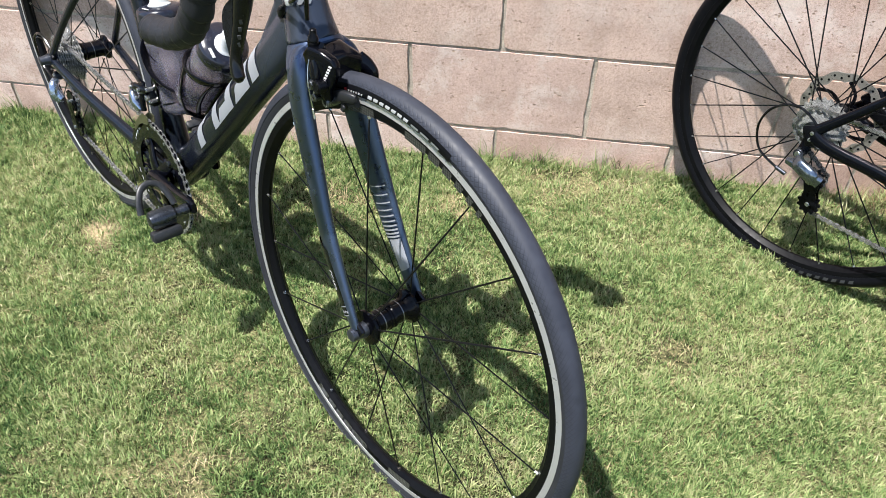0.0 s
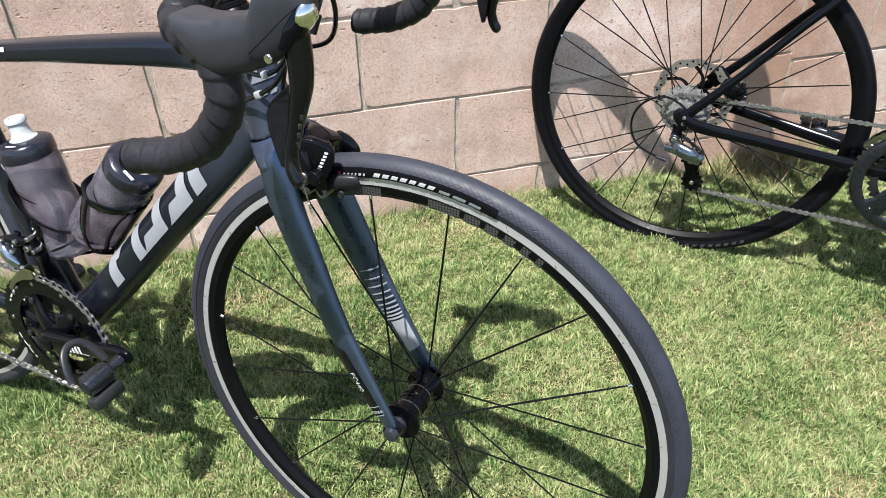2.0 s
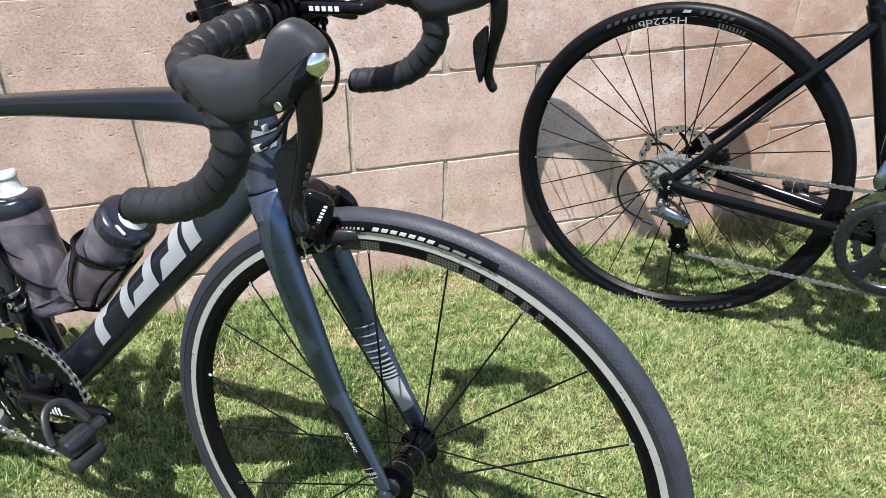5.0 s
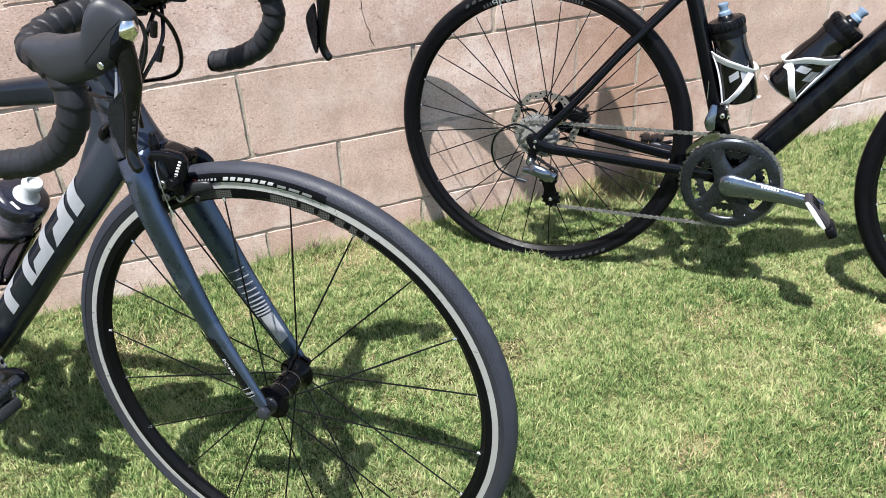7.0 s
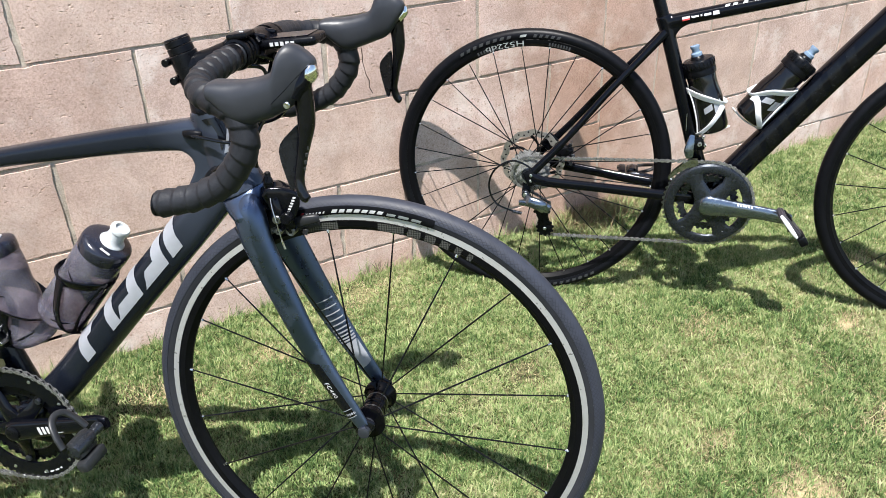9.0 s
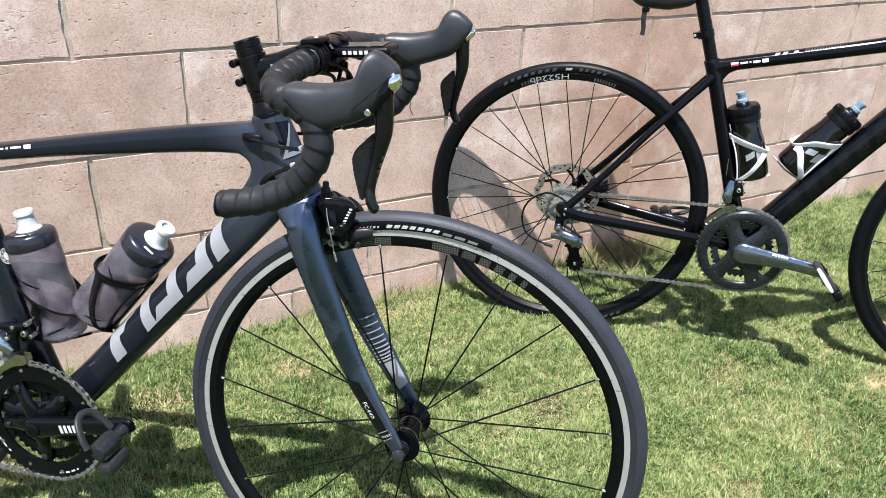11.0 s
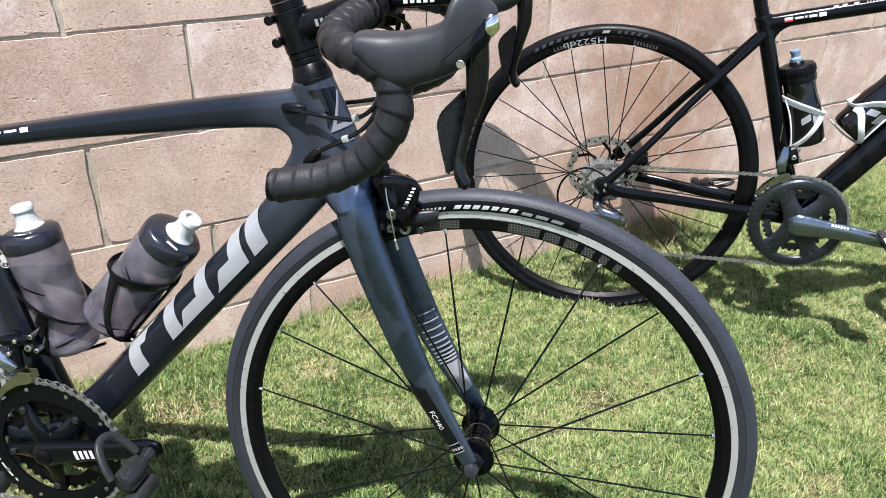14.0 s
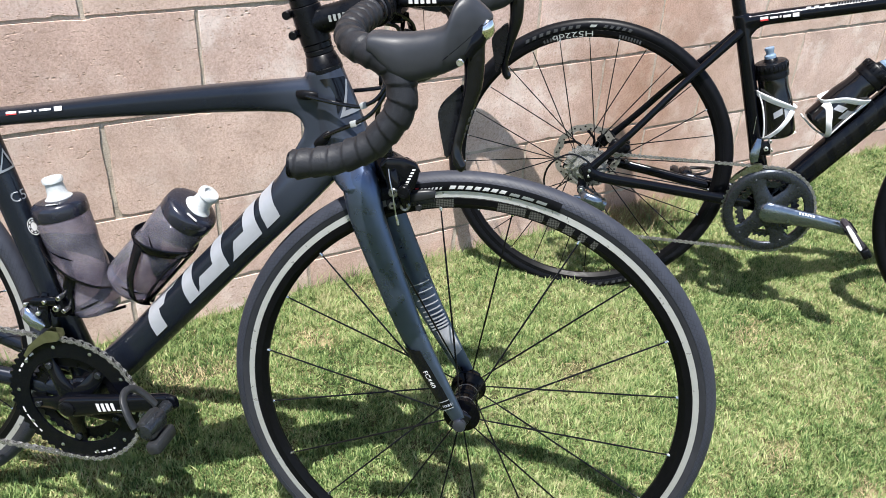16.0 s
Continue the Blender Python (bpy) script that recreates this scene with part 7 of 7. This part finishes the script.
def rotor(parent, at, y, r):
    bm = bmesh.new()
    n = 72
    rows = []
    for side in (-0.0009, 0.0009):
        for base in (r, r * 0.80):
            rows.append([bm.verts.new((at[0] + (base + (0.0016 if base == r else 0.003) * math.cos(12 * 2 * math.pi * k / n)) * math.cos(2 * math.pi * k / n), y + side, at[2] + (base + (0.0016 if base == r else 0.003) * math.cos(12 * 2 * math.pi * k / n)) * math.sin(2 * math.pi * k / n))) for k in range(n)])
    for a, b in ((0, 1), (1, 3), (3, 2), (2, 0)):
        for k in range(n):
            bm.faces.new((rows[a][k], rows[a][(k + 1) % n], rows[b][(k + 1) % n], rows[b][k]))
    part("rotor", bm, ROTOR, parent, "drilled steel brake rotor", smooth=False)
    for k in range(6):
        a = 2 * math.pi * k / 6
        bm = sweep(bmesh.new(), smooth_line([(at[0] + 0.022 * math.cos(a), y, at[2] + 0.022 * math.sin(a)), (at[0] + 0.045 * math.cos(a + 0.25), y, at[2] + 0.045 * math.sin(a + 0.25)), (at[0] + r * 0.81 * math.cos(a + 0.62), y, at[2] + r * 0.81 * math.sin(a + 0.62))], 4), [0.0009] * 3, [0.0045, 0.0032, 0.0042], seg=6, power=3)
        part("rotor_arm", bm, BLACK_SATIN, parent)
    for k in range(36):
        a = 2 * math.pi * k / 36
        rr = r * (0.86 if k % 2 else 0.93)
        bm = lathe(bmesh.new(), [(0.0018, -0.0012), (0.0024, -0.0012), (0.0024, 0.0012), (0.0018, 0.0012)], (at[0] + rr * math.cos(a), y, at[2] + rr * math.sin(a)), seg=8)
        part("rotor_hole", bm, BLACK_SATIN, parent)


rotor(rw, (0, 0, 0), 0.048, 0.080)
fw = wheel(black, "front_wheel", FW2, R2, 0.030, 0.3115, 0, 0.2940, 0.024, 24, 0.030, 0.022, 60, False)
front_hub(fw, 0.046, 0.022, BLACK_SATIN)


DIM_PRINT = material("worn grey print", (0.024, 0.025, 0.027), 0.5, vary=0.3, scale=120)


def print_arc(parent, r0, r1, t0, t1, count, fill, mat, y, slant=0.0, label="grey tyre print"):
    """A row of plain marks round a wheel, on its right-hand face."""
    step = (t1 - t0) / count
    for k in range(count):
        a0, a1 = t0 + k * step, t0 + k * step + step * fill
        bm = bmesh.new()
        rows = []
        for j in range(3):
            r = r0 + (r1 - r0) * j / 2
            rows.append([bm.verts.new((r * math.cos(radians(90 - a0 - (a1 - a0) * i / 3 - slant * j)), -y(r), r * math.sin(radians(90 - a0 - (a1 - a0) * i / 3 - slant * j)))) for i in range(4)])
        for j in range(2):
            for i in range(3):
                bm.faces.new((rows[j][i], rows[j][i + 1], rows[j + 1][i + 1], rows[j + 1][i]))
        part("wheel_print", bm, mat, parent, label)


def flank2(r):
    d = (r - 0.320) / 0.015
    return 0.015 * math.sqrt(max(1 - d * d, 0.02)) + 0.0003


for base in (0, 180):
    print_arc(rw, 0.3165, 0.3235, base - 33, base - 9, 8, 0.55, DIM_PRINT, flank2, 0.3)
    print_arc(rw, 0.3175, 0.3230, base - 6.5, base - 4.0, 1, 1.0, GREY_DECAL, flank2, 0.3, "pale tyre print")
    if not base:
        print_arc(rw, 0.3165, 0.3235, base - 1, base + 11, 5, 0.55, DIM_PRINT, flank2, 0.3)
print_arc(rw, 0.2985, 0.3065, 6, 16, 8, 0.55, DIM_PRINT, lambda r: 0.0124, 0.0, "grey rim print")
print_arc(rw, 0.2985, 0.3065, -26, -16, 7, 0.5, DIM_PRINT, lambda r: 0.0124, 0.0, "grey rim print")
number = words("H522db", lambda x, y: Vector(((0.3090 - y * 0.0125) * math.cos(radians(94.5 + x * 3.9)), -0.0126, (0.3090 - y * 0.0125) * math.sin(radians(94.5 + x * 3.9)))))
part("rim_lettering", number, GREY_DECAL, rw, "white rim lettering", smooth=False)

# frame
chassis = group_node("frame", black)
seat2 = Tube([(BB2.x, 0, BB2.z), (0.373, 0, 0.427), (0.2985, 0, 0.648), (0.277, 0, 0.706)], [0.020, 0.0165, 0.016, 0.0165], [0.022, 0.0170, 0.0160, 0.0165], 2.2)
down2 = Tube([(BB2.x, 0, BB2.z), (0.483, 0, 0.368), (0.656, 0, 0.598), (0.815, 0, 0.800)], [0.028, 0.027, 0.026, 0.024], [0.030, 0.0295, 0.0290, 0.028], 2.6)
top2 = Tube([(0.281, 0, 0.688), (0.330, 0, 0.702), (0.465, 0, 0.733), (0.611, 0, 0.768), (0.790, 0, 0.812)], [0.0150, 0.0150, 0.0165, 0.0175, 0.019], [0.0165, 0.0145, 0.0150, 0.0155, 0.020], 2.4)
head2 = Tube([(0.842, 0, 0.760), (0.800, 0, 0.880)], [0.024, 0.021])
web = plate(bmesh.new(), [(0.279, 0.705), (0.350, 0.700), (0.318, 0.680), (0.303, 0.655), (0.297, 0.630), (0.285, 0.650)], 0.024, lambda x, z, h: Vector((x, h, z)))
shell = lathe(bmesh.new(), [(0.021, -0.036), (0.0265, -0.034), (0.0285, 0.0), (0.0265, 0.034), (0.021, 0.036)], (BB2.x, 0, BB2.z))
part("main_frame", fused([seat2.mesh(24), down2.mesh(28), top2.mesh(24), head2.mesh(24), web, shell], 0.0026, 8), BLACK_GLOSS, chassis, "moulded gloss black carbon main triangle", angle=180)
part("seatpost", Tube([(0.280, 0, 0.700), (0.178, 0, 0.985)], [0.0136, 0.0136]).mesh(18), BLACK_SATIN, chassis)
bm = sweep(bmesh.new(), [(0.2585, 0, 0.752), (0.2535, 0, 0.766)], 0.0180, seg=20)
part("seat_clamp", bm, BLACK_SATIN, chassis)
bm = block(bmesh.new(), (0.012, 0.016, 0.012), (0.236, 0.0, 0.754), Euler((0, radians(-18), 0)).to_matrix(), 0.002, 2)
part("seat_clamp_lug", bm, BLACK_SATIN, chassis)
part("seat_clamp_bolt", rod((0.233, -0.010, 0.754), (0.233, 0.010, 0.754), 0.0034), STEEL, chassis)
for s in (1, -1):
    bm = sweep(bmesh.new(), smooth_line([(0.400, s * 0.030, 0.292), (0.30, s * 0.038, 0.300), (0.15, s * 0.056, 0.316), (0.045, s * 0.070, 0.326), (0.010, s * 0.072, 0.336)], 5), [0.008, 0.008, 0.008, 0.007, 0.006], [0.0165, 0.0125, 0.0115, 0.0120, 0.0135], seg=14, power=2.5)
    part("chainstay", bm, BLACK_GLOSS, chassis)
    bm = sweep(bmesh.new(), smooth_line([(0.288, s * 0.012, 0.672), (0.240, s * 0.022, 0.616), (0.170, s * 0.040, 0.536), (0.090, s * 0.058, 0.436), (0.014, s * 0.071, 0.350)], 5), [0.0065, 0.0060, 0.0055, 0.0055, 0.0055], [0.0100, 0.0085, 0.0078, 0.0078, 0.0100], seg=12, power=2.3)
    part("seatstay", bm, BLACK_GLOSS, chassis)
    bm = block(bmesh.new(), (0.030, 0.0075, 0.040), (0.008, s * 0.0715, 0.334), Euler((0, radians(-25), 0)).to_matrix(), 0.005, 2)
    part("dropout", bm, BLACK_SATIN, chassis)
    for dz in (-0.006, 0.007):
        part("dropout_bolt", rod((0.008, s * 0.0745, 0.334 + dz), (0.008, s * 0.0775, 0.334 + dz), 0.0036), STEEL, chassis)
bm = lathe(bmesh.new(), [(0.021, -0.040), (0.0255, -0.037), (0.0265, 0.0), (0.0255, 0.037), (0.021, 0.040)], (BB2.x, 0, BB2.z))
part("bottom_bracket_shell", bm, BLACK_SATIN, chassis)
for s in (1, -1):
    bm = sweep(bmesh.new(), smooth_line([(0.852, s * 0.028, 0.745), (0.866, s * 0.040, 0.70), (0.905, s * 0.048, 0.56), (0.955, s * 0.053, 0.42), (0.993, s * 0.056, 0.342)], 5), [0.012, 0.012, 0.010, 0.008, 0.006], [0.024, 0.023, 0.018, 0.014, 0.012], seg=14)
    part("fork_blade", bm, BLACK_GLOSS, chassis)
bm = sweep(bmesh.new(), smooth_line([(0.846, 0, 0.764), (0.852, 0, 0.745), (0.858, 0, 0.730)], 3), [0.025, 0.036, 0.043], [0.025, 0.027, 0.018], seg=18)
part("fork_crown", bm, BLACK_GLOSS, chassis)
for u0, u1, m, lo, hi in ((0.075, 0.105, RED_DECAL, 186, 178), (0.075, 0.105, WHITE_DECAL, 178, 162), (0.112, 0.142, WHITE_DECAL, 180, 168), (0.148, 0.155, WHITE_DECAL, 180, 168), (0.162, 0.190, WHITE_DECAL, 182, 168), (0.197, 0.222, WHITE_DECAL, 186, 162)):
    part("owner_plate", top2.decal((((u0, lo), (u1, lo)), ((u0, hi), (u1, hi))), cuts=3), m, chassis, "small white name sticker")
for u in (0.245, 0.275, 0.315):
    part("top_tube_mark", top2.decal((((u, 148), (u + 0.018, 148)), ((u + 0.006, 120), (u + 0.024, 120))), cuts=3), GREY_DECAL, chassis, "grey print")
for k in range(14):
    u = 0.36 + k * 0.0105
    part("top_tube_stripe", top2.decal((((u, 150), (u + 0.005, 150)), ((u + 0.006, 112), (u + 0.011, 112))), cuts=3), DIM_PRINT, chassis, "grey hatching")
SHADOW_PRINT = material("dark grey tone-on-tone print", (0.0026, 0.0028, 0.0038), 0.22, vary=0.1, spec=0.25)
for k, (u0, u1) in enumerate(((0.20, 0.25), (0.275, 0.325), (0.345, 0.375), (0.40, 0.45), (0.475, 0.525), (0.55, 0.60), (0.625, 0.66))):
    part("down_tube_mark", down2.decal((((u0, 206), (u1, 206)), ((u0 + 0.03, 140), (u1 + 0.03, 140))), cuts=5), SHADOW_PRINT, chassis, "tone-on-tone dark grey decal")

# rear brake caliper on the left stays
cal = group_node("rear_disc_brake", black)
bm = block(bmesh.new(), (0.050, 0.026, 0.034), (0.074, 0.052, 0.366), Euler((0, radians(20), 0)).to_matrix(), 0.008, 3)
part("caliper_body", bm, BLACK_SATIN, cal)
bm = block(bmesh.new(), (0.030, 0.012, 0.040), (0.040, 0.060, 0.384), Euler((0, radians(40), 0)).to_matrix(), 0.005, 2)
part("caliper_lobe", bm, BLACK_SATIN, cal)
for x, z in ((0.092, 0.386), (0.100, 0.358), (0.096, 0.338)):
    part("caliper_bolt", rod((x, 0.036, z), (x, 0.064, z), 0.0050), GUNMETAL, cal)

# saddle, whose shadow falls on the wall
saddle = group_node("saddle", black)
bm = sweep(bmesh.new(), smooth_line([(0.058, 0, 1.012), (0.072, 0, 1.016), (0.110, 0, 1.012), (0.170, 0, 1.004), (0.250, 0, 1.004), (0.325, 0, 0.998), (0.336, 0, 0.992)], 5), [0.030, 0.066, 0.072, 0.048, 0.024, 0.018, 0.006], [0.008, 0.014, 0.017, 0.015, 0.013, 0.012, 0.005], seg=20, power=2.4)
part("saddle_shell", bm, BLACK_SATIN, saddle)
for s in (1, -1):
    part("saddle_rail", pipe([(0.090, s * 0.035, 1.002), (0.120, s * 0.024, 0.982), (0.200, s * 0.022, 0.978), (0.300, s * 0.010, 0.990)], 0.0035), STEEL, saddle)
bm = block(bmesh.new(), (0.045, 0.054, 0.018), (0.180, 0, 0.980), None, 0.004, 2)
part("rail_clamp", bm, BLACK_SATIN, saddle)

# drive
crank = group_node("crankset", black)
YC = -0.048
bm = toothed(bmesh.new(), (BB2.x, YC + 0.0030, BB2.z), 0.0930, 0.1040, 50, 0.0026)
part("large_chainring", bm, DULL_STEEL, crank, "toothed steel ring edge", smooth=False)
bm = lathe(bmesh.new(), [(0.0770, -0.0010), (0.0765, -0.0060), (0.0785, -0.0085), (0.0855, -0.0100), (0.0950, -0.0080), (0.0985, -0.0040), (0.0985, 0.0010)], (BB2.x, YC, BB2.z), seg=64, closed=True)
part("ring_face", bm, RING_DARK, crank, "smooth graphite-grey outer ring", angle=30)
bm = toothed(bmesh.new(), (BB2.x, YC + 0.010, BB2.z), 0.0520, 0.0700, 34, 0.0030)
part("small_chainring", bm, GUNMETAL, crank, smooth=False)
ARM2 = radians(-4.0)
for d in (55, 125, 235, 305):
    a = ARM2 + radians(d)
    c, s2 = math.cos(a), math.sin(a)
    bm = sweep(bmesh.new(), smooth_line([(BB2.x + 0.008 * c, YC - 0.008, BB2.z + 0.008 * s2), (BB2.x + 0.036 * c, YC - 0.007, BB2.z + 0.036 * s2), (BB2.x + 0.060 * c, YC - 0.006, BB2.z + 0.060 * s2), (BB2.x + 0.080 * c, YC - 0.006, BB2.z + 0.080 * s2)], 4), [0.0075, 0.0065, 0.0050, 0.0035], [0.029, 0.0190, 0.0165, 0.0250], seg=18, power=2.5)
    part("spider_arm", bm, RING_DARK, crank)
    x, z = BB2.x + 0.0795 * c, BB2.z + 0.0795 * s2
    part("ring_bolt", round_rod(bmesh.new(), (x, YC - 0.0108, z), (x, YC - 0.002, z), 0.0048, seg=14), RING_DARK, crank)
bm = lathe(bmesh.new(), [(0.012, -0.016), (0.026, -0.014), (0.031, -0.009), (0.031, -0.002), (0.012, 0.002)], (BB2.x, YC, BB2.z), seg=40)
part("spider_hub", bm, RING_DARK, crank)
arm2 = Tube([(BB2.x + d * math.cos(ARM2), y, BB2.z + d * math.sin(ARM2) + lift) for d, y, lift in ((-0.018, YC - 0.010, 0), (0.0, YC - 0.013, 0), (0.05, YC - 0.016, 0.001), (0.11, YC - 0.021, 0.002), (0.162, YC - 0.027, 0.0), (0.182, YC - 0.028, -0.002))], [0.006, 0.011, 0.0090, 0.0080, 0.0080, 0.0045], [0.016, 0.026, 0.0200, 0.0160, 0.0155, 0.0100], 2.3)
part("crank_arm", arm2.mesh(22), SLATE, crank, "polished slate-grey crank arm")
for k in range(6):
    part("crank_mark", arm2.decal((((0.40 + k * 0.03, 150), (0.42 + k * 0.03, 150)), ((0.40 + k * 0.03, 128), (0.42 + k * 0.03, 128))), cuts=3), WHITE_DECAL, crank, "small white crank print")
PEDAL_MAUVE = material("scuffed mauve-grey pedal composite", (0.030, 0.027, 0.033), 0.40, vary=0.35, scale=90, spec=0.35)
ex, ez = BB2.x + 0.172 * math.cos(ARM2), BB2.z + 0.172 * math.sin(ARM2)
pd = group_node("pedal", crank, (ex, YC - 0.032, ez))
pd.rotation_euler = (0, radians(46), 0)
pd.scale = (1.15, 1.12, 1.25)
bm = lathe(bmesh.new(), [(0.0065, 0.0), (0.009, -0.002), (0.009, -0.008), (0.0075, -0.012), (0.0075, -0.050), (0.004, -0.051)], seg=20)
part("axle", bm, GUNMETAL, pd)
bm = plate(bmesh.new(), [(-0.036, -0.012), (-0.030, -0.014), (0.000, -0.017), (0.020, -0.014), (0.023, -0.016), (0.023, -0.055), (0.018, -0.058), (-0.026, -0.058), (-0.034, -0.050)], 0.012, lambda x, y, h: Vector((x, y, 0.002 + h)))
bmesh.ops.bevel(bm, geom=list(bm.edges), offset=0.0030, segments=3, affect="EDGES")
part("body", bm, PEDAL_MAUVE, pd, "scuffed dark mauve pedal platform", angle=50)
bm = sweep(bmesh.new(), smooth_line([(-0.037, -0.0575, 0.002), (-0.020, -0.0590, 0.001), (0.002, -0.0592, -0.001), (0.019, -0.0585, -0.002)], 4), [0.0016, 0.0022, 0.0022, 0.0014], [0.0024, 0.0038, 0.0038, 0.0022], seg=12, power=3)
part("side_strip", bm, CAGE_WHITE, pd, "white side strip")
bm = block(bmesh.new(), (0.020, 0.044, 0.015), (0.0335, -0.037, 0.001), Euler((0, radians(10), 0)).to_matrix(), 0.004, 3)
part("front_catch", bm, BLACK_SATIN, pd)
for y in (-0.024, -0.036, -0.048):
    bm = block(bmesh.new(), (0.018, 0.0030, 0.0030), (-0.020, y, 0.0090), None, 0.0008)
    part("grip_ridge", bm, BLACK_SATIN, pd)
pts = [(BB2.x - d * math.cos(ARM2), y, BB2.z - d * math.sin(ARM2)) for d, y in ((-0.012, 0.052), (0.0, 0.056), (0.08, 0.064), (0.165, 0.074), (0.182, 0.075))]
part("crank_arm", Tube(pts, [0.006, 0.010, 0.008, 0.0075, 0.004], [0.012, 0.018, 0.0135, 0.0145, 0.008], 2.6).mesh(16), GUNMETAL, crank, "polished slate-grey crank arm")
pedal(crank, (BB2.x - 0.172 * math.cos(ARM2), 0.080, BB2.z - 0.172 * math.sin(ARM2)), 1, -8)
UP2, LO2 = (0.036, 0.250), (0.046, 0.200)
rear_derailleur(black, (-0.004, 0.288), (0.036, 0.262), UP2, LO2, -0.054, SLATE, BLACK_SATIN)
# green in the cage steel is a reflection of the lawn, painted in
front_derailleur(black, (0.378, 0.420), -0.042, SLATE, material("steel cage with painted grass reflection", (0.15, 0.16, 0.11), 0.3, metal=0.9, vary=0.2))
part("derailleur_wire", pipe([(0.352, -0.046, 0.462), (0.350, -0.046, 0.500)], 0.0007, seg=6), STEEL, black)
part("gear_cable", pipe([(0.030, -0.066, 0.330), (0.000, -0.070, 0.362), (-0.040, -0.071, 0.374), (-0.080, -0.070, 0.348), (-0.093, -0.069, 0.305), (-0.075, -0.068, 0.262), (-0.030, -0.066, 0.242)], 0.0024, 8), CABLE_BLACK, black)
part("cable_end", rod((-0.034, -0.066, 0.243), (-0.012, -0.064, 0.238), 0.0042), GUNMETAL, black)
part("chain", chain(bmesh.new(), chain_line(HUB2, BB2, 0.1020, 0.040, LO2, UP2, -0.0455)), CHAIN_METAL, black, "silver-grey oiled chain", smooth=False)

# black bottles in white cages
BOTTLE_BLACK = material("glossy black bottle plastic", (0.003, 0.003, 0.004), 0.14, vary=0.2, spec=0.45)
VALVE_BLUE = material("pale blue valve plastic", (0.13, 0.185, 0.26), 0.22, vary=0.06)
C_WAY, D_WAY = Vector((-0.320, 0, 0.947)), Vector((0.600, 0, 0.800))
C_AT, D_AT = Vector((0.417, 0, 0.452)), Vector((0.484, 0, 0.484))
bottle_cage(black, C_AT, C_WAY, 0.0356, CAGE_WHITE, "white plastic bottle cage", -0.002, 0.112, free_side=0.50)
bottle_cage(black, D_AT, D_WAY, 0.0356, CAGE_WHITE, "white plastic bottle cage", -0.002, 0.112, -1, free_side=0.40)
for at, way in ((C_AT, C_WAY), (D_AT, D_WAY)):
    b = water_bottle(black, at, way, "hard", BOTTLE_BLACK, BLACK_SATIN, VALVE_BLUE, "glossy black water bottle with pale blue valve, in white cage", "black bottles")
    bm = bmesh.new()
    for a0, a1, h0, h1 in ((-1.9, -1.35, 0.050, 0.064), (-1.25, -0.7, 0.044, 0.068)):
        rows = [[bm.verts.new((0.0359 * math.cos(a0 + (a1 - a0) * i / 6), 0.0359 * math.sin(a0 + (a1 - a0) * i / 6), h + 0.008 * i / 6)) for i in range(7)] for h in (h0, h1)]
        for i in range(6):
            bm.faces.new((rows[0][i], rows[0][i + 1], rows[1][i + 1], rows[1][i]))
    part("bottle_print", bm, SILVER_DECAL, b, "pale grey angular print")

# saddle bag strapped under the seat
bag = tagged(new("saddle_bag"), "small black fabric saddle bag with hanging strap, strapped to seatpost", "bag")
bag.matrix_world = black.matrix_world @ Matrix.Translation((0.155, 0, 0.80))
CLOTH = material("black ripstop fabric", (0.006, 0.006, 0.007), 0.55, vary=0.25, bump=0.35, bump_scale=600)
bm = sweep(bmesh.new(), smooth_line([(-0.064, 0, 0.034), (-0.040, 0, 0.030), (0.010, 0, 0.030), (0.050, 0, 0.036), (0.066, 0, 0.042)], 5), [0.018, 0.032, 0.034, 0.026, 0.012], [0.016, 0.026, 0.028, 0.024, 0.014], seg=18, power=2.8)
part("bag_body", bm, CLOTH, bag)
bm = sweep(bmesh.new(), smooth_line([(-0.034, -0.020, 0.010), (-0.036, -0.022, -0.016), (-0.033, -0.021, -0.040), (-0.034, -0.022, -0.054)], 4), [0.0012] * 4, [0.0050, 0.0052, 0.0048, 0.0050], seg=8, power=3)
part("hanging_strap", bm, CLOTH, bag)
bm = block(bmesh.new(), (0.016, 0.006, 0.010), (-0.034, -0.022, 0.000), None, 0.002, 2)
part("buckle", bm, BLACK_SATIN, bag)
bm = sweep(bmesh.new(), [(0.060, 0, 0.040), (0.083, 0, 0.036)], [0.017, 0.017], [0.012, 0.012], seg=14, power=3)
part("post_strap", bm, CLOTH, bag)
